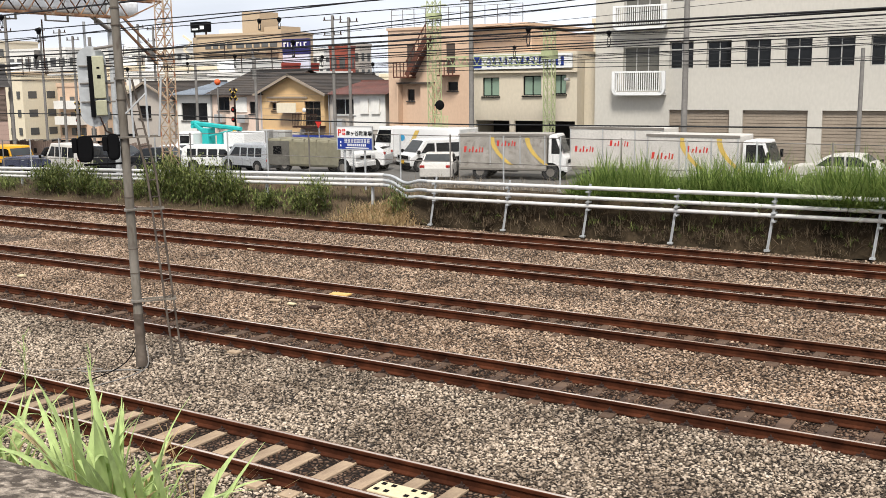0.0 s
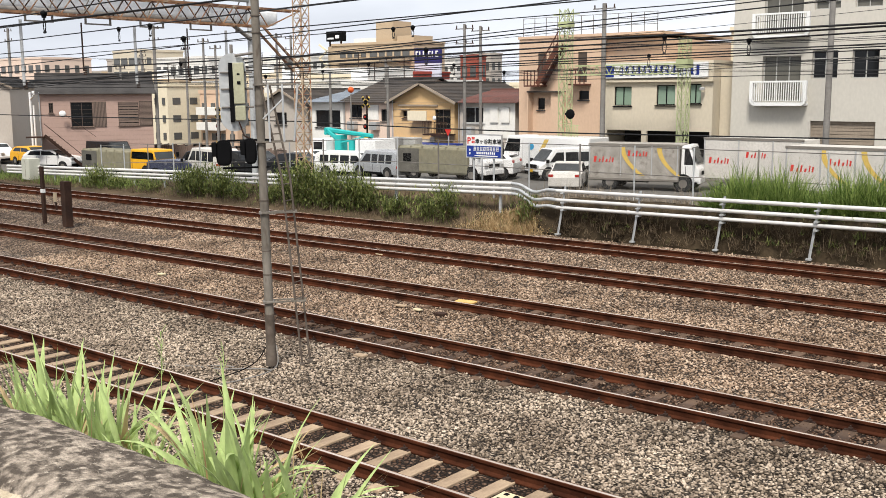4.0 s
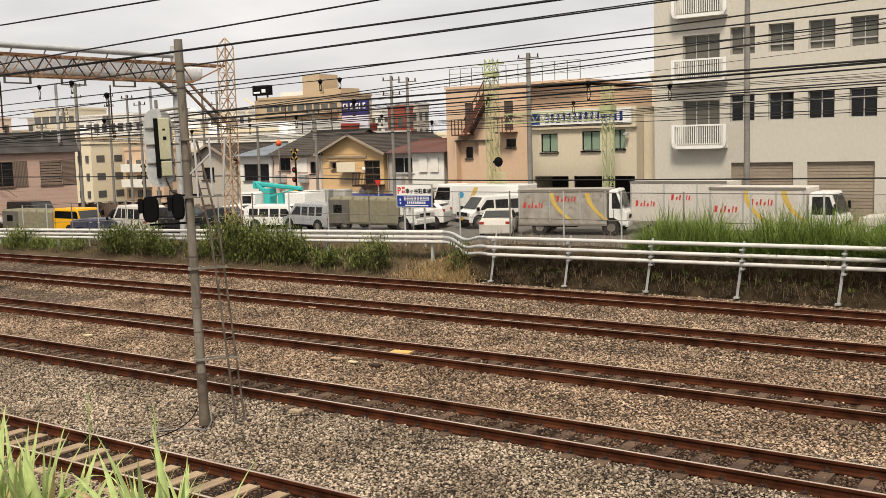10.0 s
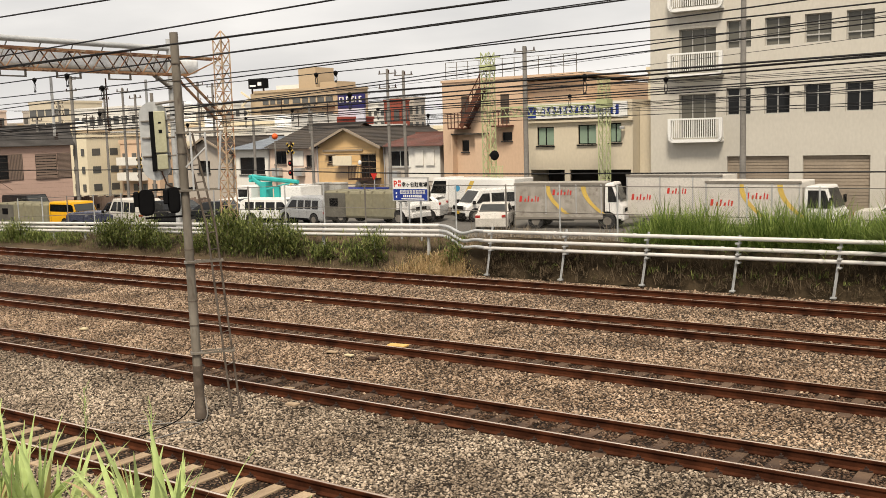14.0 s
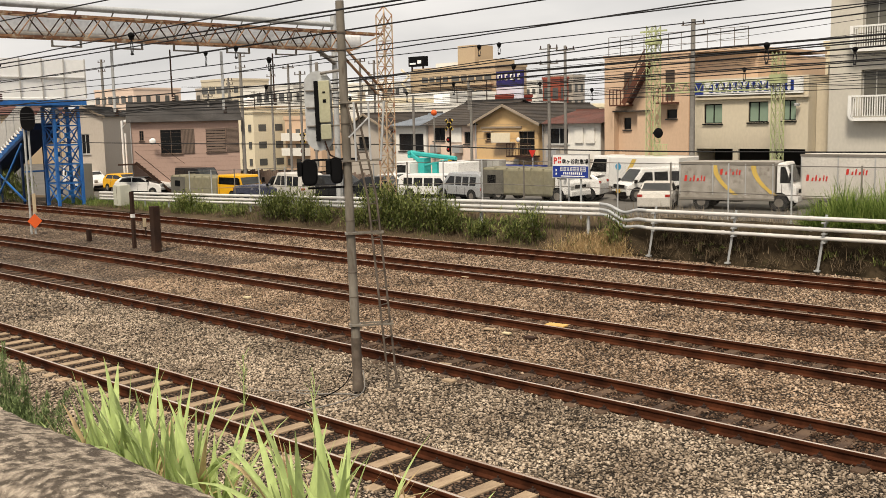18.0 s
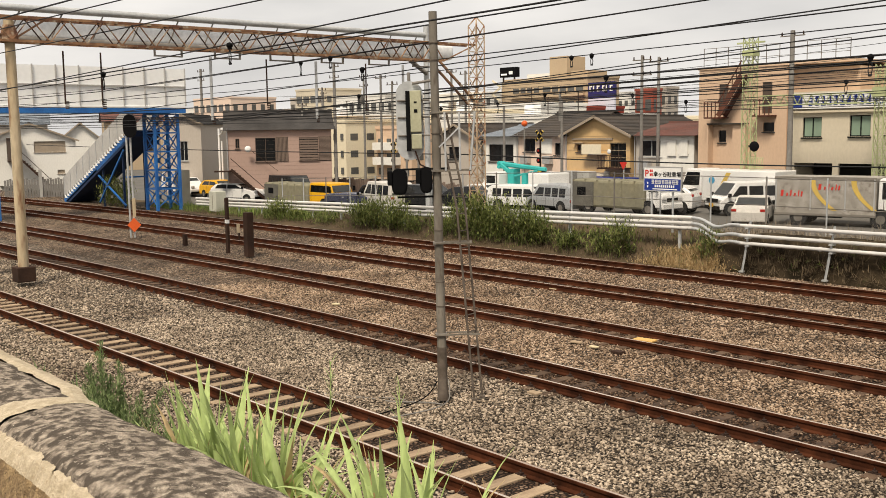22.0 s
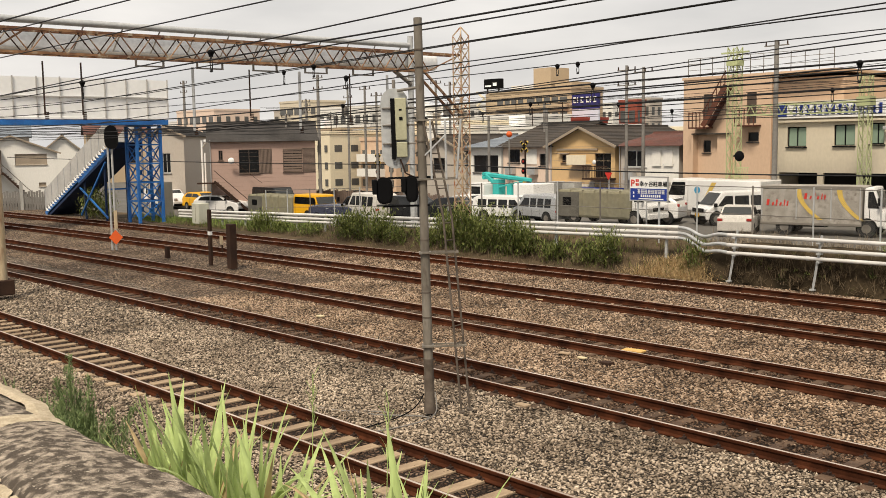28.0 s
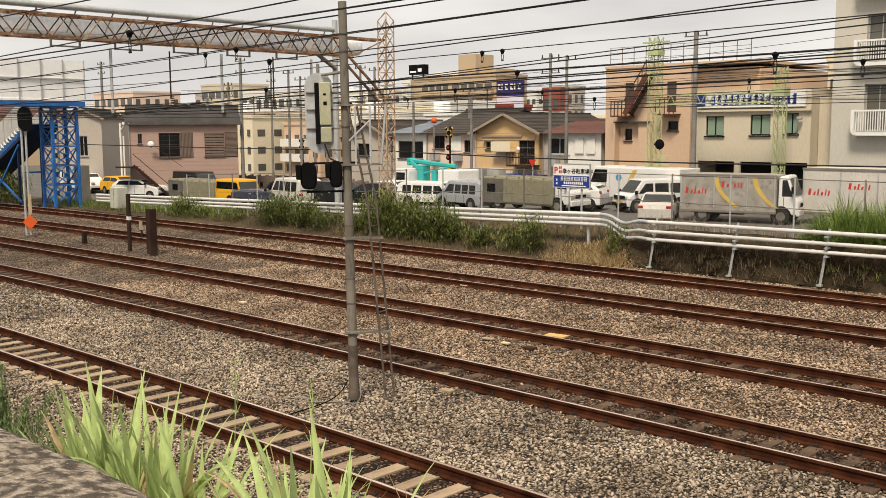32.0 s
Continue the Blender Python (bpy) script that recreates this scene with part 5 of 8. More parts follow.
for i in range(8):
    bm = B()
    angle_bar(bm, (0.45 + i * 0.09, -0.5, 1.6), (0.45 + i * 0.09, -0.5, 2.5), 0.02)
    part("baluster", bm, M_GREEN, tg1)
for z in (1.6, 2.05, 2.5):
    bm = B()
    angle_bar(bm, (0.4, -0.5, z), (1.15, -0.5, z), 0.03)
    part("handrail", bm, M_GREEN, tg1)
part("platform", boxes((0.3, 1.2, -0.6, 0.3, 1.55, 1.59)), M_GREEN, tg1)
tg2 = lattice_tower("lattice_tower", "pale green lattice tower before the beige office", -21.35, 44, 0.75, 7.4, 0.42, 0.42, M_GREEN, 11, 0.034)
part("head_frame", boxes((-0.3, 0.3, -0.3, 0.3, 5.25, 5.65)), M_GREEN, tg2)
bm = B()
for z in (5.0, 5.45):
    angle_bar(bm, (-6.0, 0, z), (-0.3, 0, z), 0.07)
for i in range(12):
    angle_bar(bm, (-5.9 + i * 0.47, 0, 5.0), (-5.67 + i * 0.47, 0, 5.45), 0.04)
    angle_bar(bm, (-5.67 + i * 0.47, 0, 5.45), (-5.43 + i * 0.47, 0, 5.0), 0.04)
part("beam", bm, M_GREEN, tg2)

# ---- the signal mast with its ladder ----
mast = thing("signal_mast", "weathered grey steel mast with signals, relay box and ladder", "signal mast", (-14.11, 12.11, -0.19), turn=50)
mast.matrix_world = pose(-14.11, 12.11, -0.19) @ Matrix.Rotation(radians(-0.85), 4, Vector((-0.72, 0.69, 0))) @ Matrix.Rotation(radians(50), 4, "Z")
bm = B()
rod(bm, (0, 0, 0), (0, 0, 7.06), 0.086, 0.074, 12)
part("pole", bm, M_MAST, mast, smooth=True)
bm = B()
rod(bm, (0, 0, 0), (0, 0, 0.3), 0.112, 0.092, 16)
rod(bm, (0, 0, 0.3), (0, 0, 1.0), 0.092, 0.0875, 16)
part("base_collar", bm, M_MASTFOOT, mast, "rust-brown foot of the mast", smooth=True)
Mz = 0.26
bm = B()
pts = []
for cz, s in ((5.36, 1), (4.42, -1)):
    for i in range(9):
        a = math.pi * i / 8
        pts.append((-0.46 + 0.245 * math.cos(a) * s, cz + Mz + 0.24 * math.sin(a) * s))
prism(bm, pts, 0.1, 0.14)
part("back_plate", bm, M_POLELT, mast, "pale grey oblong back plate")
part("relay_box", boxes((-0.45, -0.25, -0.06, 0.09, 4.68 + Mz, 5.42 + Mz), (-0.44, -0.25, -0.06, 0.09, 4.38 + Mz, 4.65 + Mz), bevel=0.015), mat("olive_relay_box", (0.43, 0.42, 0.285), 0.6, amount=0.5), mast, "pale olive relay boxes")
part("back_strip", boxes((-0.53, -0.455, 0.02, 0.099, 4.35 + Mz, 5.42 + Mz)), M_BLACK, mast)
part("nameplate", boxes((-0.38, -0.32, -0.066, -0.061, 5.03 + Mz, 5.09 + Mz), (-0.38, -0.33, -0.066, -0.061, 5.2 + Mz, 5.23 + Mz)), M_BLACK, mast)
for z in (4.62, 4.95, 5.25):
    part("plate_arm", rods(((-0.68, 0.08, z + Mz), (-0.1, 0.06, z + Mz), 0.016), seg=6), M_POLE, mast)
part("plate_bracket", rods(((-0.46, 0.12, 5.6 + Mz), (-0.46, 0.12, 5.75 + Mz), 0.03)), M_POLE, mast)
part("plate_stay", rods(((-0.4, 0.05, 5.55 + Mz), (0, 0, 5.6 + Mz), 0.026)), M_POLE, mast)
for cx, w, zc in ((-0.68, 0.145, 3.8), (-0.2, 0.115, 3.82)):
    bm = B()
    soften = lambda v: math.copysign(abs(v) ** 0.62, v)
    oval = [(cx + w * soften(math.cos(radians(a))), zc + Mz + 0.235 * soften(math.sin(radians(a)))) for a in range(10, 370, 20)]
    prism(bm, oval, -0.14, 0.06)
    bmesh.ops.bevel(bm, geom=[e for e in bm.edges if abs(e.calc_face_angle(0)) > 1.2], offset=0.03, segments=2, affect="EDGES")
    part("signal_head", bm, M_BLACK, mast, "rounded black signal lamp")
    part("hood", boxes((cx - w - 0.07, cx - w + 0.02, -0.16, 0.05, zc + Mz - 0.06, zc + Mz + 0.2), bevel=0.02), M_BLACK, mast)
part("signal_arm", boxes((-0.62, 0.2, -0.03, 0.03, 4.0 + Mz, 4.035 + Mz)), M_BLACK, mast)
part("signal_arm", boxes((-0.72, 0.12, -0.03, 0.03, 3.5 + Mz, 3.535 + Mz)), M_BLACK, mast)
bm = B()
for a, b in (((-0.38, 0, 4.35), (-0.3, 0, 4.1)), ((-0.3, 0, 4.1), (-0.1, 0, 4.0)), ((-0.1, 0, 4.0), (0.05, 0.12, 3.9)), ((0.05, 0.1, 3.9), (0.05, 0.1, 0.0))):
    rod(bm, (a[0], a[1] - 0.02, a[2] + Mz), (b[0], b[1] - 0.02, b[2] + Mz), 0.014, seg=6)
part("cable", bm, M_BROWN, mast)
for z, x1 in ((5.02, 0.74), (3.98, 0.62), (2.67, 0.6), (0.98, 0.7)):
    for y in (-0.11, 0.11):
        part("bracket", boxes((-0.05, x1, y - 0.012, y + 0.012, z + Mz - 0.016, z + Mz + 0.016)), M_MAST, mast)
    part("collar", boxes((-0.105, 0.105, -0.105, 0.105, z + Mz - 0.02, z + Mz + 0.02)), M_POLE, mast)
bm = B()
for x in (0.16, 0.42, 0.6):
    rod(bm, (x, -0.13, 3.98 + Mz), (x + 0.1 * (x > 0.5), -0.13, 5.02 + Mz), 0.02, seg=6)
rod(bm, (0.05, -0.13, 4.4 + Mz), (0.42, -0.13, 4.75 + Mz), 0.015, seg=6)
part("safety_cage", bm, M_POLELT, mast)
for y in (-0.1, 0.1):
    bm = B()
    rod(bm, (0.12 + y * 0.8, y, 5.0 + Mz), (0.42 + y * 0.8, y, 3.3 + Mz), 0.02, seg=6)
    rod(bm, (0.42 + y * 0.8, y, 3.3 + Mz), (0.65 + y * 0.8, y, 0.0), 0.02, seg=6)
    part("ladder_rail", bm, M_MASTFOOT, mast)
for i in range(15):
    z = 0.35 + i * 0.31
    f = min(max((3.56 - z) / 3.56, 0), 1)
    xc = 0.42 + 0.23 * f if z < 3.56 else 0.42 - 0.3 * (z - 3.56) / 1.7
    bm = B()
    rod(bm, (xc - 0.08, -0.1, z), (xc + 0.08, 0.1, z), 0.01, seg=6)
    part("rung", bm, M_MASTFOOT, mast)
for z in (0.9, 1.75, 2.2, 3.15, 4.9, 6.2, 6.5):
    part("clamp", rods(((0, 0, z), (0, 0, z + 0.022), 0.0885), seg=12), M_MASTFOOT, mast)
for y in (-0.1, 0.1):
    x = 0.65 + y * 0.8
    part("ladder_foot", boxes((x - 0.05, x + 0.05, y - 0.05, y + 0.05, 0.0, 0.03)), M_MASTFOOT, mast)
bm = B()
tube(bm, [(-0.1 - i * 0.065, -0.05 - i * 0.06, 0.32 * math.exp(-i * 0.4) + 0.05) for i in range(18)], 0.011)
part("ground_cable", bm, M_BLACK, mast)
bm = B()
tube(bm, [(0.1 + 0.02 * i - 0.005 * i * i, -0.1 - i * 0.07, 0.35 * math.exp(-i * 0.45) + 0.05) for i in range(18)], 0.011)
part("ground_conduit", bm, M_UPOLE, mast)

# ---- posts and signals among the far tracks ----
solid("marker_post", boxes((-36.02, -35.72, 20.5, 20.8, -0.2, 1.58), bevel=0.01), M_BROWN, "short rust-brown steel post with a pale top", "post")
thin = thing("marker_post", "thin dark post with white bands", "post", (-37.5, 20.6, -0.2))
part("shaft", boxes((-0.09, 0.09, -0.05, 0.05, 0, 2.3)), M_BROWN, thin)
part("band", boxes((-0.095, 0.095, -0.055, 0.055, 1.25, 1.4)), M_SIGNWHITE, thin)
mini = thing("marker_post", "short post with a pale notice plate", "post", (-40.8, 23.0, -0.2))
part("shaft", boxes((-0.03, 0.03, -0.03, 0.03, 0, 0.8)), M_BROWN, mini)
part("plate", boxes((-0.14, 0.14, -0.045, -0.031, 0.45, 0.85)), M_RUSTPOLE, mini)
solid("marker_post", boxes((-41.6, -41.4, 20.6, 20.75, -0.2, 0.3)), M_BROWN, "low brown stump beside the track", "post")
sig = thing("track_signal", "slim post with a black signal head and an orange diamond", "signal", (-46.6, 20.5, -0.2), turn=60)
bm = B()
for y in (-0.09, 0.09):
    rod(bm, (y, 0, 0), (y, 0, 5.0), 0.05, seg=8)
part("post", bm, M_POLELT, sig)
bm = B()
pts = []
for cz, s in ((5.55, 1), (5.15, -1)):
    for i in range(9):
        a = math.pi * i / 8
        pts.append((0.1 + 0.3 * math.cos(a) * s, cz + 0.36 * math.sin(a) * s))
prism(bm, pts, -0.2, 0.1)
part("signal_head", bm, M_BLACK, sig, "black oval signal head")
bm = B()
prism(bm, [(0.1, 0.27), (0.42, 0.62), (0.1, 0.97), (-0.22, 0.62)], -0.16, -0.13)
part("diamond", bm, M_ORANGE, sig, "orange diamond marker")
part("plate", boxes((0.05, 0.2, -0.12, -0.09, 1.0, 1.9)), M_RUSTPOLE, sig)

# ---- the blue footbridge ----
fb = thing("footbridge", "blue steel footbridge with pale parapet panels and stairs", "footbridge", (-62, 0, 0))


def bridge_bar(a, b, *size):
    bm = B()
    angle_bar(bm, a, b, *size)
    part("bracing", bm, M_BLUE, fb)


for y0, y1 in ((28.7, 30.3),):
    for x in (-0.75, 0.75):
        for y in (y0, y1):
            part("leg", boxes((x - 0.085, x + 0.085, y - 0.085, y + 0.085, -0.2, 6.0)), M_BLUE, fb)
    for n in range(5):
        z0, z1 = n * 1.2, (n + 1) * 1.2
        for x in (-0.75, 0.75):
            bridge_bar((x, y0, z0), (x, y1, z1), 0.08, 0.05)
            bridge_bar((x, y1, z0), (x, y0, z1), 0.08, 0.05)
            bridge_bar((x, y0, z1), (x, y1, z1), 0.09)
            part("gusset", boxes((x - 0.04, x + 0.04, (y0 + y1) / 2 - 0.16, (y0 + y1) / 2 + 0.16, (z0 + z1) / 2 - 0.16, (z0 + z1) / 2 + 0.16)), M_BLUE, fb)
        for y in (y0, y1):
            bridge_bar((-0.75, y, z0), (0.75, y, z1), 0.07, 0.05)
            bridge_bar((0.75, y, z0), (-0.75, y, z1), 0.07, 0.05)
            bridge_bar((-0.75, y, z1), (0.75, y, z1), 0.08)
for yc in (18.9, 2.0):
    for x in (-0.6, 0.6):
        part("leg", boxes((x - 0.11, x + 0.11, yc - 0.11, yc + 0.11, -0.2, 6.0)), M_BLUE, fb)
    for n in range(5):
        bridge_bar((-0.6, yc, n * 1.2), (0.6, yc, n * 1.2 + 1.2), 0.08, 0.05)
        bridge_bar((0.6, yc, n * 1.2), (-0.6, yc, n * 1.2 + 1.2), 0.08, 0.05)
for x in (-1.1, 1.1):
    part("girder", boxes((x - 0.1, x + 0.1, -12, 30.7, 6.06, 6.36)), M_BLUE, fb)
part("deck", boxes((-1.2, 1.2, -12, 30.7, 6.4, 6.52)), M_PANEL, fb)
for x in (-1.15, 1.15):
    for i in range(31):
        y = -12 + i * 1.378
        part("parapet_panel", boxes((x - 0.03, x + 0.03, y, y + 1.35, 6.55, 8.85)), M_PANEL, fb)
bm = B()
for i in range(32):
    y = -12 + i * 1.378
    box(bm, 1.2, 1.26, y - 0.05, y + 0.02, 6.5, 8.9)
box(bm, 1.2, 1.28, -12, 30.7, 7.7, 7.76)
part("parapet_post", bm, M_STAIRPANEL, fb)
# stairs, going down along the tracks away from the viewer
NS = 28
bm = B()
for i in range(NS):
    f = i / NS
    part("step", boxes((-1.6 - f * 12 - 0.45, -1.6 - f * 12, 28.2, 29.9, 4.95 - f * 5.0, 5.02 - f * 5.0)), M_CONC, fb)
for y in (28.15, 29.95):
    bm = B()
    angle_bar(bm, (-1.2, y, 5.0), (-13.9, y, -0.2), 0.06, 0.4)
    part("stringer", bm, M_BLUE, fb)
    bm = B()
    prism(bm, [(-1.2, 5.4), (-13.9, 0.2), (-13.9, 1.6), (-1.2, 6.9)], y - 0.03, y + 0.03)
    part("stair_parapet", bm, M_STAIRPANEL, fb)
    for i in range(11):
        f = i / 10
        part("stair_post", boxes((-1.25 - f * 12.5, -1.18 - f * 12.5, y - 0.06, y - 0.035, 5.35 - f * 5.15, 6.95 - f * 5.3)), M_POLELT, fb)
for i in range(NS):
    f = i / NS
    bm = B()
    prism(bm, [(-1.6 - f * 12 - 0.42, 4.9 - f * 5.0), (-1.6 - f * 12, 4.9 - f * 5.0), (-1.6 - f * 12 - 0.42, 5.12 - f * 5.0)], 28.06, 28.1)
    part("step_side", bm, M_SIGNWHITE, fb)
# underside and posts below the stairs: shade painted in as a darker blue
bm = B()
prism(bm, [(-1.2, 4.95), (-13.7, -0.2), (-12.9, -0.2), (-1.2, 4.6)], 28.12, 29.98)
part("stair_soffit", bm, M_BLUE_SHADED, fb, "blue underside of the stairs, shade put into its colour")
for i in range(2):
    x = -3.4 - i * 3.4
    for y in (28.3, 29.8):
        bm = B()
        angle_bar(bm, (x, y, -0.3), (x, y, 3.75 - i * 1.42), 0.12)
        part("stair_post", bm, M_BLUE_SHADED, fb)
for a, b in (((-7.4, 28.2, 0), (-3.0, 28.2, 3.7)), ((-3, 28.2, 0), (-7.4, 28.2, 1.9)), ((-3, 28.3, 1.9), (-3, 29.8, 1.9))):
    bm = B()
    angle_bar(bm, a, b, 0.1)
    part("stair_brace", bm, M_BLUE, fb)
cab = solid("equipment_cabinet", boxes((-57.4, -56.5, 30.3, 31.0, -0.1, 1.15), bevel=0.02), mat("pale_cabinet", (0.5, 0.5, 0.42), 0.6, amount=0.4), "pale cream trackside cabinet", "cabinet")
part("door_seam", boxes((-56.95, -56.93, 30.29, 30.297, 0.0, 1.05)), M_BROWN, cab)
solid("equipment_cabinet", boxes((-63.8, -63.0, 31.2, 31.9, -0.1, 2.3), bevel=0.02), mat("tan_cabinet", (0.42, 0.38, 0.3), 0.6, amount=0.4), "tall tan cabinet under the footbridge", "cabinet")

# ---- pipes along the car park ----
pipes = thing("cable_pipes", "three white pipes on slanted posts along the retaining wall", "pipes", (-19.4, 30.15, 0))
for k, (dz, r) in enumerate(((0.0, 0.085), (-0.33, 0.08), (-0.6, 0.08))):
    for i in range(14):
        x = i * 2.95
        bm = B()
        z = 1.42 + dz + 0.0085 * x
        rod(bm, (x, 0, z), (x + 2.93, 0, z + 0.025), r * 0.78, seg=14)
        rod(bm, (x + 2.86, 0, z + 0.024), (x + 2.95, 0, z + 0.025), r * 0.78 + 0.012, seg=14)
        part("pipe", bm, M_GALV, pipes, smooth=True)
for i in range(14):
    x = 0.25 + i * 2.75 + (0.25 * i if i < 5 else 1.2)
    bm = B()
    angle_bar(bm, (x - 0.1, -0.12, -0.15), (x + 0.06, 0.1, 1.6), 0.07, 0.05)
    box(bm, x - 0.18, x - 0.02, -0.2, -0.06, -0.15, -0.1)
    for z in (0.76, 1.02, 1.36):
        box(bm, x - 0.02, x + 0.1, -0.12, 0.12, z - 0.03, z + 0.015)
    part("post", bm, M_POLELT, pipes)
lpipes = thing("cable_pipes", "three white pipes on short posts along the scrubby bank", "pipes", (-21.9, 30.9, 0))
for dz, r in ((0.0, 0.075), (-0.2, 0.07), (-0.38, 0.07)):
    for i in range(13):
        x = -i * 2.95
        bm = B()
        rod(bm, (x, 0, 1.49 + dz - i * 0.072), (x - 2.93, 0, 1.49 + dz - (i + 1) * 0.072), r, seg=12)
        part("pipe", bm, M_GALV, lpipes, smooth=True)
for i in range(14):
    x = -0.6 - i * 2.7
    bm = B()
    box(bm, x - 0.05, x + 0.05, 0.06, 0.14, 0.1 - i * 0.06, 1.5 - i * 0.062)
    part("post", bm, M_POLELT, lpipes)
bend = thing("cable_pipes", "bundle of bent grey cable sleeves between the pipe runs", "pipes", (-21.9, 30.9, 0))
for za, zb in ((1.49, 1.42), (1.29, 1.09), (1.11, 0.82)):
    bm = B()
    pts = []
    for i in range(17):
        f = i / 16
        ease = f * f * (3 - 2 * f)
        pts.append((2.5 * f, -0.75 * f, za + (zb - za) * ease - 0.13 * math.sin(f * math.pi) ** 2 + 0.05 * math.sin(f * 9.0) * f * (1 - f) * 4))
    tube(bm, pts, 0.062, 10)
    part("sleeve", bm, M_POLELT, bend, smooth=True)

# ---- chain-link fence ----
fence = thing("chain_link_fence", "rusty chain-link fence on grey posts along the car park", "fence", (0, 33, 0))
for i in range(27):
    x = 8 - i * 2.35
    z = lot_z(x)
    bm = B()
    rod(bm, (x, 0, z), (x, 0, z + 2.2), 0.032, seg=8)
    part("post", bm, M_POLELT if i % 3 else M_POLE, fence)
for zz in (2.15, 1.15, 0.1):
    bm = B()
    tube(bm, [(8 - i * 2.35, 0, lot_z(8 - i * 2.35) + zz) for i in range(27)], 0.016, 5)
    part("rail", bm, M_POLE, fence)
verts, faces = [], []
for s in (1, -1):
    x = -30.0
    while x < 8:
        a, b = (x, lot_z(x) + 0.1), (x + s * 2.05, lot_z(x) + 2.15)
        k = len(verts)
        verts += [(a[0], 0, a[1]), (a[0] + 0.0032, 0, a[1]), (b[0] + 0.0032, 0, b[1]), (b[0], 0, b[1])]
        faces.append((k, k + 1, k + 2, k + 3))
        x += 0.072
mesh_net = new("netting", raw_mesh("netting", verts, faces, M_POLE))
mesh_net.parent = fence
tagged(mesh_net, kind="stuff")

# ---- the car park's sign board ----
board = thing("parking_sign", "white and blue Japanese parking sign on two posts", "sign", (-24.05, 32.0, lot_z(-24)))
SZ = 2.33 - 0.75
for x in (-0.55, 0.45):
    bm = B()
    rod(bm, (x, 0.05, -0.4), (x, 0.05, SZ + 0.9), 0.04, seg=8)
    part("post", bm, M_POLELT, board)
pl = part("panel", boxes((-0.87, 0.87, -0.03, 0.02, SZ, SZ + 0.92)), M_SIGNWHITE, board)
part("blue_field", boxes((-0.85, 0.85, -0.036, -0.031, SZ + 0.02, SZ + 0.47)), M_SIGNBLUE, pl)
bm = B()
for a, b in ((-0.89, -0.86), (0.86, 0.89)):
    box(bm, a, b, -0.04, 0.03, SZ - 0.02, SZ + 0.94)
for z in (SZ - 0.02, SZ + 0.91):
    box(bm, -0.86, 0.86, -0.04, 0.03, z, z + 0.03)
part("frame", bm, M_ALU, pl)


def words(text, x, z, size, material, parent, y=-0.04, bold=0.0, turn=(90, 0, 0)):
    cu = bpy.data.curves.new("lettering", "FONT")
    cu.body, cu.size, cu.extrude, cu.offset = text, size, 0.002, bold
    cu.materials.append(material)
    ob = new("lettering", cu)
    ob.parent = parent
    ob.matrix_basis = pose(x, y, z, *turn)
    return ob


words("P", -0.83, SZ + 0.55, 0.36, M_RED, pl, bold=0.008)
words("幸ヶ谷駐車場", -0.42, SZ + 0.57, 0.215, M_BLACK, pl, bold=0.003)
for x in (-0.6, -0.52):
    for z in (0.57, 0.72):
        part("red_tag", boxes((x, x + 0.065, -0.037, -0.031, SZ + z, SZ + z + 0.1)), M_RED, pl)


def text_bar(x0, x1, z0, z1, lift=0.0):
    part("text_bar", boxes((x0, x1, -0.042, -0.037 + lift, SZ + z0, SZ + z1)), M_SIGNWHITE, pl)


for i in range(8):
    x = -0.5 + i * 0.16
    for z in (0.272, 0.338, 0.404):
        text_bar(x, x + 0.128, z, z + 0.026)
    for dx in (0.02, 0.085):
        text_bar(x + dx, x + dx + 0.026, 0.272, 0.43, -0.0003)
for i in range(10):
    text_bar(-0.35 + i * 0.095, -0.29 + i * 0.095, 0.14, 0.235)
text_bar(-0.45, 0.7, 0.055, 0.095)
text_bar(-0.72, -0.66, 0.12, 0.2)
text_bar(-0.72, -0.66, 0.26, 0.34)
nosign = thing("road_sign", "red and white road sign on a thin post", "sign", (-38.2, 47.2, lot_z(-38)))
bm = B()
rod(bm, (0, 0, 0), (0, 0, 2.0), 0.035, seg=8)
part("post", bm, M_POLELT, nosign)
bm = B()
prism(bm, [(-0.28, 2.35), (0.28, 2.35), (0, 1.9)], -0.06, -0.04)
part("plate", bm, M_RED, nosign)


# ---- vehicles ----
M_TAIL = mat("tail_lamp_red", (0.36, 0.02, 0.015), 0.25, amount=0.3, bump=0)
M_TEALBLUE = mat("sky_blue_mark", (0.05, 0.32, 0.55), 0.5, amount=0.3, bump=0)
M_BANDYELLOW = mat("faded_yellow_band", (0.62, 0.43, 0.10), 0.6, amount=0.4, bump=0)
def wheel(parent, x, y, r, w=0.18):
    bm = B()
    rod(bm, (x, y - w / 2, r), (x, y + w / 2, r), r, seg=20)
    t = part("wheel", bm, M_TYRE, parent, smooth=False)
    bm = B()
    s = -1 if y < 0 else 1
    rod(bm, (x, y + s * (w / 2 - 0.02), r), (x, y + s * (w / 2 + 0.012), r), r * 0.52, seg=16)
    part("rim", bm, M_POLE, t)


def body_shell(bm, outline, W, belt, top_z, tumble=0.1, bevel=0.05):
    """A side outline drawn out over the width, narrowing above the belt line."""
    prism(bm, outline, -W / 2, W / 2)
    bmesh.ops.bisect_plane(bm, geom=bm.verts[:] + bm.edges[:] + bm.faces[:], plane_co=(0, 0, belt), plane_no=(0, 0, 1))
    bmesh.ops.bevel(bm, geom=[e for e in bm.edges if e.calc_face_angle(0) > 0.5], offset=bevel, segments=2, affect="EDGES", profile=0.6)
    for v in bm.verts:
        if v.co.z > belt:
            v.co.y *= 1 - tumble * (v.co.z - belt) / (top_z - belt)


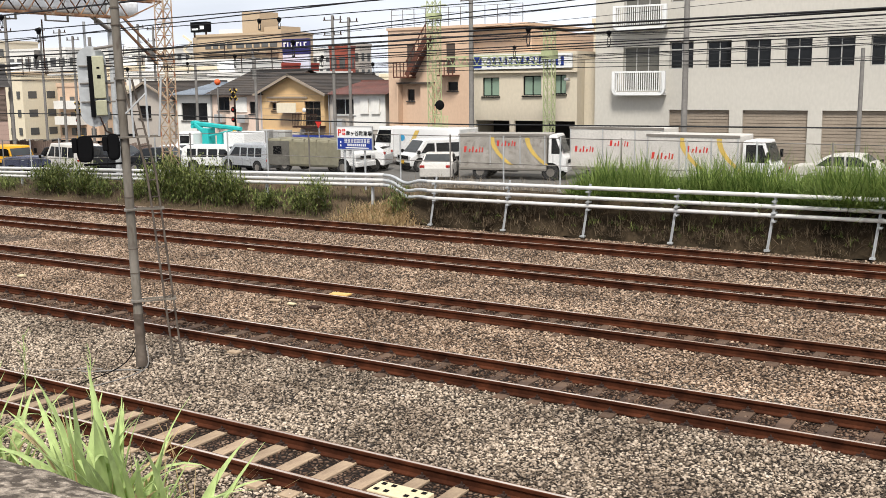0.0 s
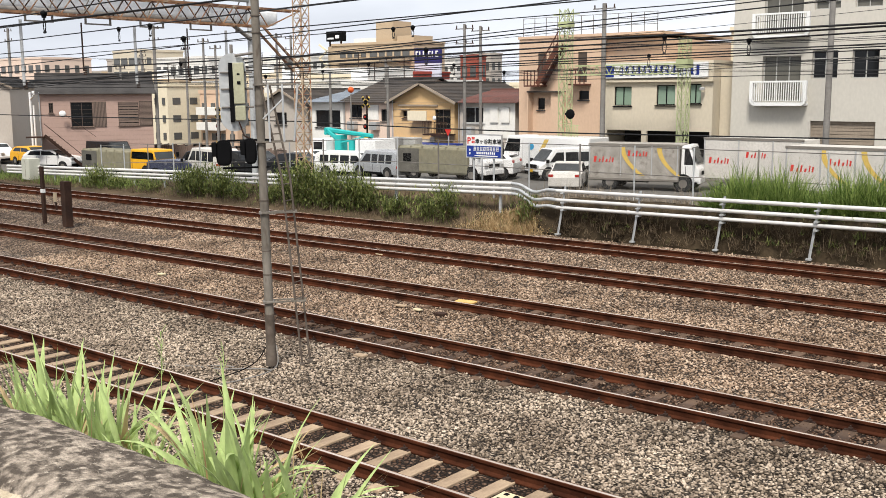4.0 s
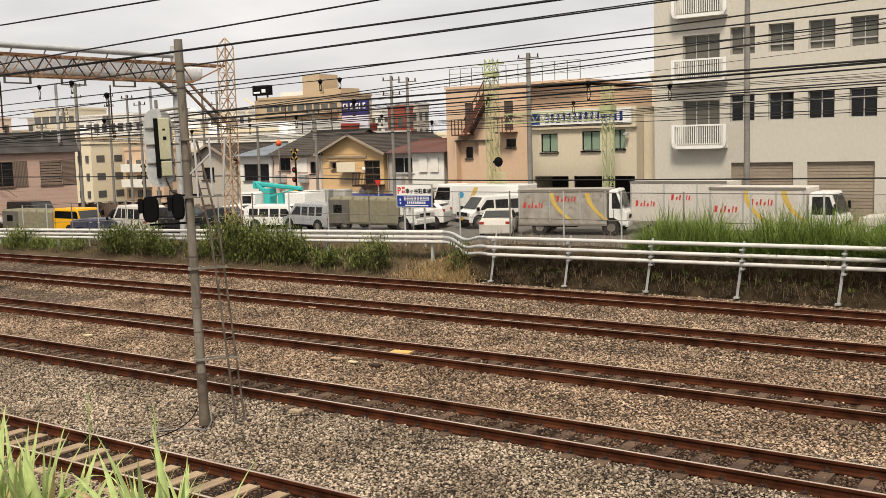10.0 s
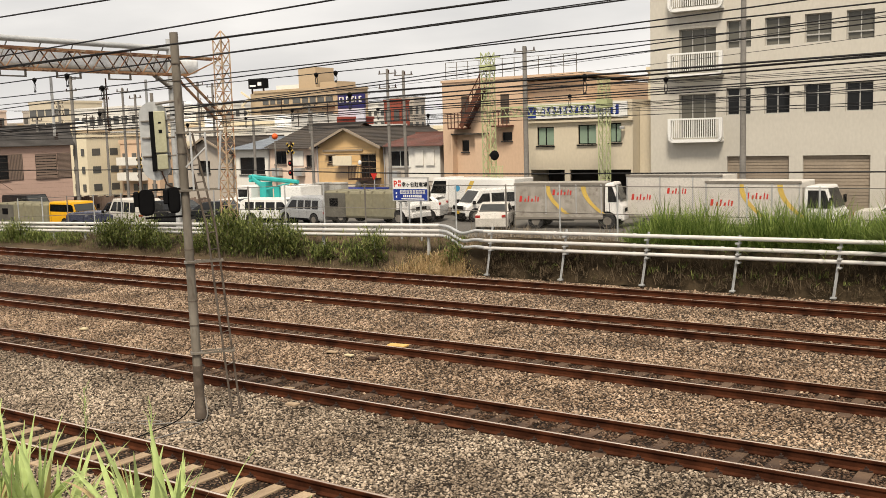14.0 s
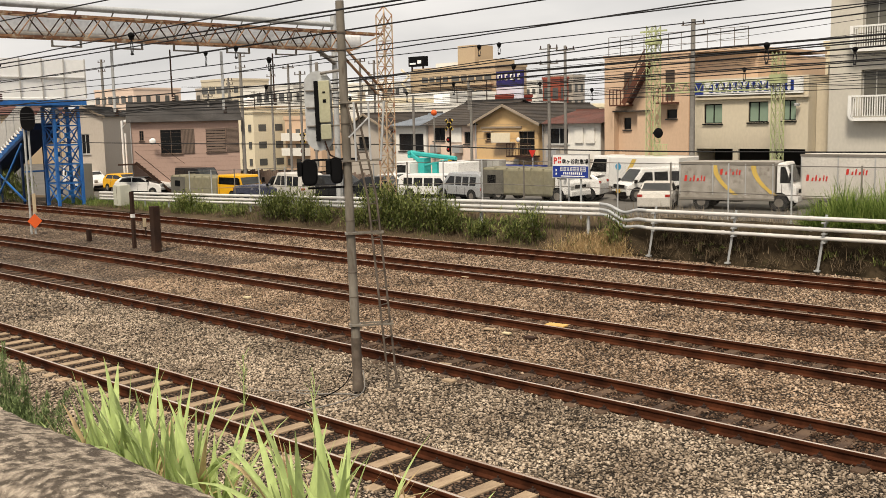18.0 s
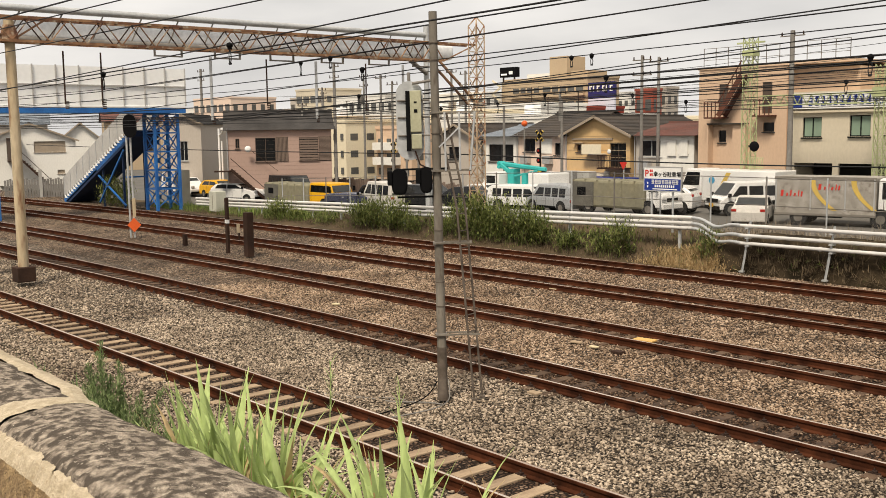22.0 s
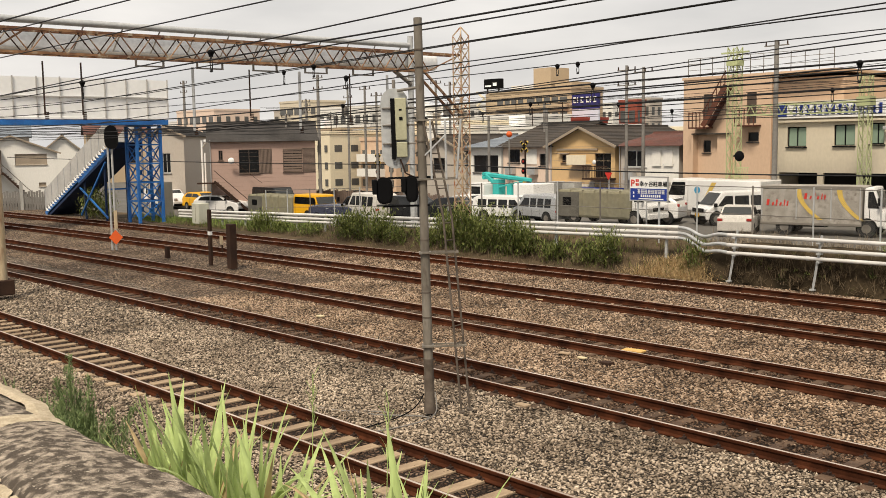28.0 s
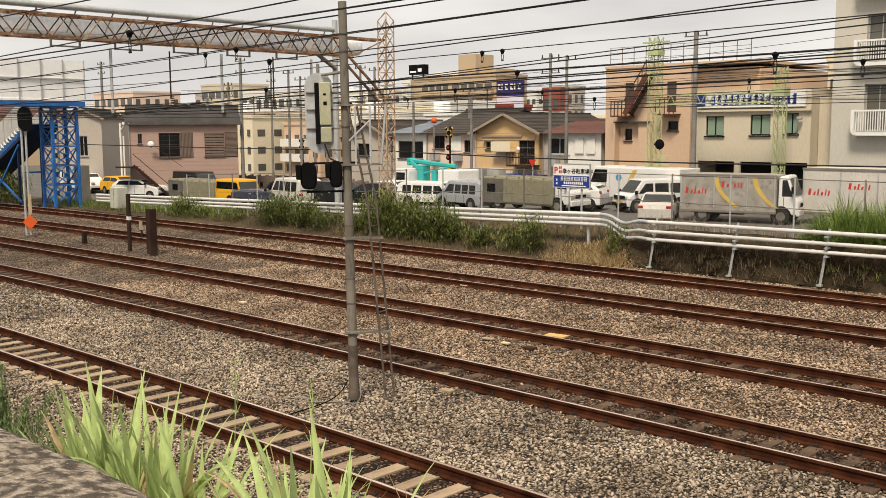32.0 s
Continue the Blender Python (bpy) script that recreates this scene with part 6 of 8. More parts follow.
def half_width(W, belt, top, tumble, z):
    return W / 2 * (1 - tumble * max(z - belt, 0) / (top - belt))


def vehicle(name, label, base, turn, L, W, outline, belt, paint, side_windows, front_glass, rear_glass=None, wheels=(0.2, 0.8), wr=0.3, tumble=0.1, group="parked vehicles", category="car",
            lights=True, tail_z=None):
    """Side on: x runs from the tail at 0 to the nose at L."""
    t = thing(name, label, category, base, group, turn)
    top = max(z for x, z in outline)
    o = lambda x: x - L / 2
    bm = B()
    body_shell(bm, [(o(x), z) for x, z in outline], W, belt, top, tumble)
    body = part("body", bm, paint, t)
    for k, poly in enumerate(side_windows):
        for s in (-1, 1):
            bm = B()
            vs = [bm.verts.new((o(x), s * (half_width(W, belt, top, tumble, z) + 0.006), z)) for x, z in poly]
            vs2 = [bm.verts.new((o(x), s * (half_width(W, belt, top, tumble, z) - 0.03), z)) for x, z in poly]
            bm.faces.new(vs)
            for i in range(len(vs)):
                bm.faces.new((vs[i], vs[(i + 1) % len(vs)], vs2[(i + 1) % len(vs)], vs2[i]))
            part("side_window", bm, M_GLASS, body)
    for nm, g in (("windscreen", front_glass), ("rear_window", rear_glass)):
        if g:
            (xa, za), (xb, zb) = g
            bm = B()
            ha, hb = half_width(W, belt, top, tumble, za) - 0.09, half_width(W, belt, top, tumble, zb) - 0.09
            d = Vector((zb - za, 0, xa - xb)).normalized() * 0.012
            if (nm == "windscreen") != (d.x > 0):
                d = -d
            bm.faces.new([bm.verts.new(Vector(p) + d) for p in ((o(xa), -ha, za), (o(xa), ha, za), (o(xb), hb, zb), (o(xb), -hb, zb))])
            bmesh.ops.solidify(bm, geom=bm.faces[:], thickness=0.02)
            part(nm, bm, M_SCREEN, body)
    for f in wheels:
        for s in (-1, 1):
            part("wheel_arch", rods(((o(f * L), s * (W / 2 - 0.06), wr), (o(f * L), s * (W / 2 + 0.004), wr), wr * 1.16), seg=18), M_BLACK, body)
            wheel(t, o(f * L), s * (W / 2 - 0.075), wr)
    a, b = wheels[0] * L + wr * 1.3, wheels[1] * L - wr * 1.3
    for s in (-1, 1):
        part("side_skirt", boxes((o(a), o(b), s * (W / 2 - 0.02), s * (W / 2 + 0.012), 0.27, 0.38)), M_BLACK, body)
        for x in (a + 0.12, (a + b) / 2, b - 0.02):
            part("door_seam", boxes((o(x), o(x + 0.018), s * (W / 2 - 0.02), s * (W / 2 + 0.003), 0.38, belt)), M_BLACK, body)
        for x in (a + 0.25, (a + b) / 2 + 0.12):
            part("door_handle", boxes((o(x), o(x + 0.16), s * (W / 2 - 0.01), s * (W / 2 + 0.02), belt - 0.12, belt - 0.085)), M_ALU, body)
    if lights:
        tz = tail_z or belt - 0.12
        for s in (-1, 1):
            part("headlight", boxes((o(L) - 0.16, o(L) - 0.005, s * (W / 2 - 0.22) - 0.13, s * (W / 2 - 0.22) + 0.15, tz - 0.12, tz + 0.06), bevel=0.03), M_ALU, t)
            part("tail_light", boxes((o(0) - 0.008, o(0) + 0.12, s * (W / 2 - 0.16) - 0.1, s * (W / 2 - 0.16) + 0.15, tz - 0.04, tz + 0.09), bevel=0.02), M_TAIL, t)
    part("bumper", boxes((o(L) - 0.12, o(L) + 0.04, -W / 2 + 0.04, W / 2 - 0.04, 0.28, 0.45), bevel=0.03), M_BLACK, t)
    for s in (-1, 1):
        part("wing_mirror", boxes((o(front_glass[0][0]) - 0.1, o(front_glass[0][0]) + 0.02, s * (W / 2 + 0.02), s * (W / 2 + 0.17), belt + 0.05, belt + 0.22), bevel=0.02), M_BLACK, t)
    return t


def sedan(label, base, turn, paint, L=4.3, H=1.45):
    o = [(0.02, 0.3), (0.0, 0.75), (0.08, 0.95), (0.75, 1.0), (1.35, H - 0.05), (1.8, H), (2.5, H), (3.1, 1.0), (4.15, 0.8), (4.3, 0.6), (4.28, 0.3)]
    k = L / 4.3
    return vehicle("car", label, base, turn, L, 1.68, [(x * k, z) for x, z in o], 0.95, paint, [[(0.98 * k, 1.0), (1.42 * k, H - 0.1), (1.95 * k, H - 0.07), (1.98 * k, 1.0)], [(2.05 * k, 1.0), (2.02 * k, H - 0.07), (2.42 * k, H - 0.09), (2.9 * k, 1.0)]],
                   ((3.02 * k, 1.03), (2.56 * k, H - 0.04)), ((0.82 * k, 1.04), (1.33 * k, H - 0.06)), (0.19, 0.81), 0.31, 0.16)


def hatch(label, base, turn, paint, L=3.9, H=1.55):
    o = [(0.02, 0.3), (0.0, 0.8), (0.12, 1.05), (0.5, H - 0.06), (0.9, H), (2.3, H), (3.0, 1.02), (3.75, 0.85), (3.9, 0.6), (3.88, 0.3)]
    k = L / 3.9
    return vehicle("car", label, base, turn, L, 1.66, [(x * k, z) for x, z in o], 0.98, paint, [[(0.45 * k, 1.03), (0.68 * k, H - 0.1), (1.45 * k, H - 0.08), (1.48 * k, 1.03)], [(1.55 * k, 1.03), (1.52 * k, H - 0.08), (2.22 * k, H - 0.1), (2.8 * k, 1.03)]],
                   ((2.93 * k, 1.05), (2.36 * k, H - 0.04)), ((0.16 * k, 1.08), (0.48 * k, H - 0.1)), (0.18, 0.82), 0.3, 0.13)


def van(label, base, turn, paint, L=4.7, W=1.7, H=1.95, nose=0.55, n=3):
    sill = min(1.12, 0.58 * H)
    o = [(0.03, 0.28), (0.0, 0.8 * sill), (0.08, H - 0.12), (0.35, H), (L - nose - 0.5, H), (L - nose, sill), (L - 0.08, sill - 0.17), (L, 0.62 * sill), (L - 0.02, 0.28)]
    ws, a, b = [], 0.35, L - nose - 1.05
    for i in range(n):
        xa, xb = a + (b - a) * i / n + 0.05, a + (b - a) * (i + 1) / n - 0.05
        ws.append([(xa, sill), (xa, H - 0.17), (xb, H - 0.17), (xb, sill)])
    ws.append([(L - nose - 1.0, sill), (L - nose - 1.0, H - 0.17), (L - nose - 0.62, H - 0.17), (L - nose - 0.22, sill)])
    t = vehicle("van", label, base, turn, L, W, o, sill - 0.07, paint, ws, ((L - nose - 0.02, sill + 0.05), (L - nose - 0.47, H - 0.05)), ((0.03, sill), (0.09, H - 0.2)), (0.2, 0.84), 0.31, 0.1, category="van")
    part("grille", boxes((L / 2 - 0.02, L / 2 + 0.02, -0.5, 0.5, 0.6, 0.78), bevel=0.01), M_BLACK, t)
    part("plate", boxes((L / 2 + 0.03, L / 2 + 0.06, -0.17, 0.17, 0.4, 0.56)), M_YELLOW, t)
    return t


M_ROOFRIM = mat("dull_steel_rim", (0.20, 0.18, 0.155), 0.6, amount=0.6, fine=20)


M_GREYTARP = mat("faded_grey_tarp", (0.125, 0.117, 0.098), 0.85, other=(0.085, 0.08, 0.068), amount=0.8, fine=6, coarse=1.2, bump=0.3)


def box_truck(label, base, turn, box_mat, cab_paint, L=5.9, W=1.85, H=2.0, cab=1.35, marks=True, stripe=True, tarp=False):
    t = thing("truck", label, "truck", base, "parked vehicles", turn)
    o = lambda x: x - L / 2
    bm = B()
    box(bm, o(0), o(L - cab - 0.06), -W / 2, W / 2, 0.3 if tarp else 0.4, H, bevel=0.05 if not tarp else 0.12)
    body = part("tarp_cover" if tarp else "box_body", bm, box_mat, t)
    lc = L - cab - 0.06
    if not tarp:
        for x in (0.03, lc * 0.36, lc * 0.7, lc - 0.09):
            part("panel_seam", boxes((o(x), o(x + 0.05), -W / 2 - 0.02, -W / 2 - 0.002, 0.64, H - 0.06)), M_ALU, body)
        part("roof_rim", boxes((o(0), o(lc), -W / 2 - 0.02, -W / 2 + 0.03, H - 0.09, H + 0.01), (o(0), o(lc), -W / 2 - 0.02, -W / 2 + 0.03, 0.43, 0.51)), M_ROOFRIM, body)
    else:
        for i in range(6):
            x = lc * (i + 0.2) / 6
            part("hoop", boxes((o(x), o(x + 0.05), -W / 2 - 0.012, W / 2 + 0.012, 0.4, H + 0.012)), box_mat, body)
        part("rear_flap", boxes((o(0.02), o(lc * 0.33), -W / 2 - 0.016, -W / 2 - 0.004, 0.34, H - 0.1)), M_GREYTARP, body, "faded grey flap")
        part("flap_opening", boxes((o(lc * 0.1), o(lc * 0.22), -W / 2 - 0.024, -W / 2 - 0.017, 0.85, H - 0.35)), M_BLACK, body)
    if marks:
        # red lettering turned into plain strokes
        for x0, z0, k in ((lc * 0.06, 1.18, 1.0), (lc * 0.44, 1.46, 0.95)):
            for i, (w, lo, hi) in enumerate(((0.17, 0, 0.25), (0.11, 0, 0.14), (0.1, 0.0, 0.24), (0.12, 0, 0.13), (0.07, 0, 0.24), (0.1, 0, 0.2))):
                x = x0 + (0, 0.22, 0.37, 0.52, 0.69, 0.80)[i] * k
                slant = 0.03
                bm = B()
                prism(bm, [(o(x), z0 + lo), (o(x + w * k * 0.62), z0 + lo), (o(x + w * k * 0.62 + slant), z0 + hi * k), (o(x + slant), z0 + hi * k)], -W / 2 - 0.012, -W / 2 - 0.003)
                part("red_mark", bm, M_RED, body)
    if stripe:
        for x0 in (lc * 0.36, lc * 0.76):
            bm = B()
            pts = [(x0 + f * f * 0.85, H - 0.12 - f * 1.2) for f in [i / 8 for i in range(9)]]
            prism(bm, [(o(a), b) for a, b in pts] + [(o(a + 0.2), b) for a, b in pts[::-1]], -W / 2 - 0.012, -W / 2 - 0.003)
            part("yellow_band", bm, M_BANDYELLOW, body)
    ch = 1.95 if H > 1.9 else 1.75
    oc = [(L - cab, 0.42), (L - cab, ch - 0.06), (L - cab + 0.12, ch), (L - 0.42, ch), (L - 0.14, 1.12), (L, 0.95), (L, 0.42)]
    bm = B()
    body_shell(bm, [(o(x), z) for x, z in oc], W - 0.14, 1.1, ch, 0.08, 0.06)
    c = part("cab", bm, cab_paint, t)
    for s in (-1, 1):
        bm = B()
        poly = [(L - cab + 0.14, 1.14), (L - cab + 0.14, ch - 0.16), (L - 0.46, ch - 0.16), (L - 0.22, 1.14)]
        hw = lambda z: half_width(W - 0.14, 1.1, ch, 0.08, z)
        vs = [bm.verts.new((o(x), s * (hw(z) + 0.008), z)) for x, z in poly]
        bm.faces.new(vs)
        bmesh.ops.solidify(bm, geom=bm.faces[:], thickness=0.01)
        part("side_window", bm, M_GLASS, c)
        part("wing_mirror", boxes((o(L - 0.25), o(L - 0.15), s * (W / 2), s * (W / 2 + 0.16), 1.25, 1.55), bevel=0.02), M_BLACK, c)
    bm = B()
    bm.faces.new([bm.verts.new(p) for p in ((o(L - 0.14) + 0.02, -0.72, 1.18), (o(L - 0.14) + 0.02, 0.72, 1.18), (o(L - 0.4) + 0.02, 0.68, ch - 0.1), (o(L - 0.4) + 0.02, -0.68, ch - 0.1))])
    bmesh.ops.solidify(bm, geom=bm.faces[:], thickness=0.015)
    part("windscreen", bm, M_SCREEN, c)
    part("chassis", boxes((o(0.1), o(L - 0.2), -0.45, 0.45, 0.42, 0.62), (o(1.7), o(2.6), -W / 2 + 0.1, -W / 2 + 0.3, 0.35, 0.6)), M_BLACK, t)
    part("bumper", boxes((o(L) - 0.1, o(L) + 0.05, -W / 2 + 0.1, W / 2 - 0.1, 0.36, 0.6), bevel=0.03), cab_paint, t)
    for s in (-1, 1):
        part("headlight", boxes((o(L) - 0.03, o(L) + 0.012, s * 0.62 - 0.14, s * 0.62 + 0.14, 0.68, 0.84), bevel=0.02), M_ALU, c)
        part("door_seam", boxes((o(L - cab + 0.2), o(L - cab + 0.22), s * (W / 2 - 0.09), s * (W / 2 - 0.066), 0.5, 1.1)), M_BLACK, c)
        part("step", boxes((o(L - cab + 0.1), o(L - 0.4), s * (W / 2 - 0.12), s * (W / 2 - 0.05), 0.36, 0.46)), M_BLACK, c)
        part("wheel_arch", rods(((o(0.86 * L), s * (W / 2 - 0.2), 0.36), (o(0.86 * L), s * (W / 2 - 0.062), 0.36), 0.4), seg=18), M_BLACK, c)
    part("grille", boxes((o(L) - 0.01, o(L) + 0.008, -0.42, 0.42, 0.7, 0.86)), M_BLACK, c)
    for f in (0.2, 0.86):
        for s in (-1, 1):
            wheel(t, o(f * L), s * (W / 2 - 0.14), 0.34, 0.2)
    return t


def at_lot(x, y):
    return (x, y, lot_z(x))


box_truck("grey delivery truck with red marks and yellow bands", at_lot(-20.45, 38.95), 14, M_TRUCKBOX, M_WHITE, 4.75, 1.85, 1.97, cab=0.78)
box_truck("dusty white delivery truck with red marks behind tall grass", at_lot(-15.5, 40.6), 0, M_DUSTWHITE, M_WHITE, 5.5, 1.85, 2.25, cab=1.2, stripe=False)
box_truck("white delivery truck with red marks and a yellow band", at_lot(-11.4, 38.2), 0, M_DUSTWHITE, M_WHITE, 4.9, 1.85, 2.12, cab=1.2)
van("white van parked behind the fence", at_lot(-26.1, 41.0), 243, M_WHITE, 3.4, 1.4, 1.5, 0.38, 2)
fence_car = sedan("silver saloon car with red tail lamps by the fence", at_lot(-23.2, 37.0), 116, M_DUSTWHITE, 4.3, 1.45)
fence_car.matrix_world = fence_car.matrix_world @ Matrix.Scale(0.82, 4)
back_truck = box_truck("white box truck with a yellow band behind the vans", at_lot(-28.2, 43.4), 180, M_WHITE, M_WHITE, 5.4, 1.9, 1.92, marks=False, stripe=False)
bm = B()
prism(bm, [(0.25, 0.75), (0.5, 0.75), (-0.1, 1.8), (-0.35, 1.8)], 0.953, 0.962)
part("yellow_band", bm, M_BANDYELLOW, back_truck)
part("blue_emblem", rods(((0.72, 0.953, 1.42), (0.72, 0.962, 1.42), 0.17), seg=16), M_TEALBLUE, back_truck)
hatch("white hatchback partly behind the sign", at_lot(-29.3, 39.2), 200, M_WHITE, 3.1, 1.3)
box_truck("small truck with an olive tarpaulin cover", at_lot(-30.6, 37.9), 0, M_TARP, M_WHITE, 5.4, 1.7, 1.6, cab=0.9, marks=False, stripe=False, tarp=True)
van("silver van with large dark windows", at_lot(-35.2, 38.3), 172, M_SILVER, 3.6, 1.6, 1.45, 0.5)
van("white estate van with dark windows", at_lot(-37.9, 38.6), 10, M_WHITE, 4.0, 1.6, 1.4, 0.6)
sedan("dark saloon car in the row", at_lot(-41.6, 38.0), 20, M_DARKCAR, 4.2, 1.4)
sedan("white saloon car with dark glass in the row", at_lot(-42.4, 40.0), 8, M_WHITE, 4.4, 1.45)
hatch("black estate car by the mast", at_lot(-45.9, 38.6), 0, M_DARKCAR, 4.6, 1.5)
van("white van with pale windows", at_lot(-49.2, 38.0), 170, M_DUSTWHITE, 4.2, 1.65, 1.75)
hatch("slate blue hatchback in the row", at_lot(-51.9, 37.4), 30, M_BLUECAR, 3.2, 1.1)
hatch("dark off-roader beside the vans", at_lot(-52.6, 40.4), 0, M_DARKCAR, 3.6, 1.5)
box_truck("yellow truck with a long cab and an olive tarpaulin", at_lot(-58.2, 38.2), 0, M_TARP, M_YELLOWCAR, 8.4, 1.8, 1.6, cab=2.8, marks=False, stripe=False, tarp=True)
van("black van with a white roof behind the tarpaulin truck", at_lot(-63.7, 40.2), 0, M_DARKCAR, 4.6, 1.7, 1.95)
van("silver van beside the pink house", at_lot(-67.4, 41.0), 0, M_SILVER, 4.6, 1.7, 1.95)
hatch("white hatchback beside the pink house", at_lot(-66.6, 37.6), 25, M_WHITE, 4.0, 1.4)
hatch("tan estate car by the grey house", at_lot(-71.8, 39.0), 0, M_YELLOWCAR, 4.2, 1.4)
sedan("white saloon car under the footbridge", at_lot(-76.5, 38.5), 0, M_WHITE, 4.3, 1.5)
van("white van under the footbridge", at_lot(-79.5, 39.5), 0, M_WHITE, 4.4, 1.7, 1.8)
sedan("white saloon car behind tall grass", at_lot(-6.6, 39.5), 0, M_DUSTWHITE, 4.3, 1.42)

crane = thing("crane_truck", "truck with a folded teal crane arm", "truck", at_lot(-41.1, 42), "parked vehicles")
bm = B()
body_shell(bm, [(-2.9, 0.4), (-2.9, 1.1), (-2.6, 2.0), (-1.6, 2.05), (-1.45, 1.9), (-1.45, 0.4)], 1.8, 1.1, 2.05, 0.08, 0.05)
c = part("cab", bm, M_WHITE, crane)
part("side_window", boxes((-2.45, -1.75, -0.9, -0.8, 1.2, 1.8)), M_GLASS, c)
part("bed", boxes((-1.4, 3.0, -0.9, 0.9, 0.7, 1.2)), M_WHITE, crane)
part("cargo", boxes((0.95, 2.5, -0.9, 0.9, 1.2, 2.05), bevel=0.08), M_SIGNWHITE, crane)
bm = B()
box(bm, -1.3, -0.8, -0.3, 0.3, 1.0, 2.2, bevel=0.03)
box(bm, -0.2, 0.2, -0.25, 0.25, 1.0, 1.9, bevel=0.03)
part("crane_base", bm, M_TEAL, crane)
bm = B()
rod(bm, (-2.1, 0, 2.46), (1.5, 0, 2.2), 0.15, 0.12, 6)
part("crane_arm", bm, M_TEAL, crane)
bm = B()
rod(bm, (-2.15, -0.05, 2.5), (-0.95, -0.05, 1.75), 0.17, 0.14, 6)
part("crane_knuckle", bm, M_TEAL, crane)
for z in (2.3, 2.5):
    part("hinge", rods(((-2.1, -0.25, z), (-2.1, 0.25, z), 0.12), seg=10), M_TEAL, crane)
part("ram", rods(((-0.9, -0.2, 1.75), (1.0, -0.2, 2.12), 0.06), seg=8), M_TEAL, crane)
part("hook_block", boxes((1.25, 1.45, -0.12, 0.12, 1.85, 2.1), bevel=0.02), M_BLACK, crane)
for x in (-2.2, 1.6):
    for s in (-1, 1):
        wheel(crane, x, s * 0.8, 0.38)

cross = thing("crossing_signal", "crossing signal with a yellow and black crossbuck and dark lamps", "signal", (-44.2, 46.4, lot_z(-44) + 0.3))
part("post", rods(((0, 0, 0), (0, 0, 4.3), 0.06)), M_BROWN, cross)
for s_ in (-1, 1):
    bm = B()
    angle_bar(bm, (-0.3 * s_, -0.08, 3.55), (0.3 * s_, -0.08, 4.2), 0.05, 0.14)
    board_ = part("crossbuck_board", bm, M_BANDYELLOW, cross)
    for f in (0.15, 0.4, 0.6, 0.85):
        bm = B()
        angle_bar(bm, (-0.3 * s_ + 0.6 * s_ * (f - 0.07), -0.1, 3.55 + 0.65 * (f - 0.07)), (-0.3 * s_ + 0.6 * s_ * (f + 0.07), -0.1, 3.55 + 0.65 * (f + 0.07)), 0.05, 0.145)
        part("stripe", bm, M_BLACK, board_)
for z in (2.35, 2.95):
    bm = B()
    rod(bm, (-0.02, -0.1, z), (-0.02, -0.16, z), 0.18, seg=16)
    part("lamp_shield", bm, M_BLACK, cross)
    bm = B()
    ball(bm, (-0.02, -0.18, z), 0.08, (1, 0.5, 1))
    part("lamp", bm, M_TAIL, cross)
part("control_box", boxes((-0.2, 0.2, -0.16, 0.12, 1.3, 1.9), bevel=0.02), M_YELLOW, cross)
copy_thing(cross, pose(-58.5, 46, lot_z(-58)))
globe = thing("orange_lamp", "round orange lamp on a thin pole", "lamp", (-45.2, 46, lot_z(-45)))
bm = B()
ball(bm, (0, 0, 5.0), 0.2)
part("globe", bm, M_ORANGE, globe, smooth=True)
part("pole", rods(((0, 0.0, 0), (0, 0.0, 4.72), 0.05)), M_UPOLE, globe)

# ---- plants ----
def blade_mat(name, lo, hi, span=0.3):
    m = bpy.data.materials.new(name)
    m.use_nodes = True
    nt = m.node_tree
    bsdf = nt.nodes["Principled BSDF"]
    rp = nt.nodes.new("ShaderNodeValToRGB")
    rp.color_ramp.elements[0].color, rp.color_ramp.elements[1].color = (*lo, 1), (*hi, 1)
    nt.links.new(nt.nodes.new("ShaderNodeNewGeometry").outputs["Random Per Island"], rp.inputs["Fac"])
    streak = noise_nodes(nt, 30.0, 3.0, (1, 1, 0.15))
    shade = mix_nodes(nt, ramp_nodes(nt, streak.outputs["Fac"], 0.3, 0.7), (1 - span, 1 - span, 1 - span), (1 + span, 1 + span, 1 + span))
    col = mix_nodes(nt, 1.0, rp.outputs["Color"], shade, "MULTIPLY")
    nt.links.new(col, bsdf.inputs["Base Color"])
    bsdf.inputs["Roughness"].default_value = 0.65
    bsdf.inputs["Specular IOR Level"].default_value = 0.15
    tr = nt.nodes.new("ShaderNodeBsdfTranslucent")
    nt.links.new(col, tr.inputs["Color"])
    mx = nt.nodes.new("ShaderNodeMixShader")
    mx.inputs["Fac"].default_value = 0.35
    nt.links.new(bsdf.outputs["BSDF"], mx.inputs[1])
    nt.links.new(tr.outputs["BSDF"], mx.inputs[2])
    nt.links.new(mx.outputs["Shader"], nt.nodes["Material Output"].inputs["Surface"])
    return m


M_LEAF = blade_mat("fresh_grass", (0.29, 0.39, 0.125), (0.53, 0.62, 0.275), 0.22)
M_WEED = blade_mat("feathery_weed", (0.105, 0.155, 0.06), (0.24, 0.30, 0.13))
M_TALL = blade_mat("tall_grass", (0.058, 0.11, 0.02), (0.29, 0.36, 0.10))
M_SCRUB = blade_mat("scrub_leaf", (0.026, 0.046, 0.011), (0.27, 0.30, 0.095))
M_DRY = blade_mat("dry_grass", (0.34, 0.235, 0.115), (0.58, 0.44, 0.25))
M_DEADPALE = blade_mat("pale_dead_stems", (0.16, 0.125, 0.09), (0.40, 0.335, 0.25))
M_DEAD = blade_mat("dead_stems", (0.06, 0.042, 0.028), (0.25, 0.19, 0.12))


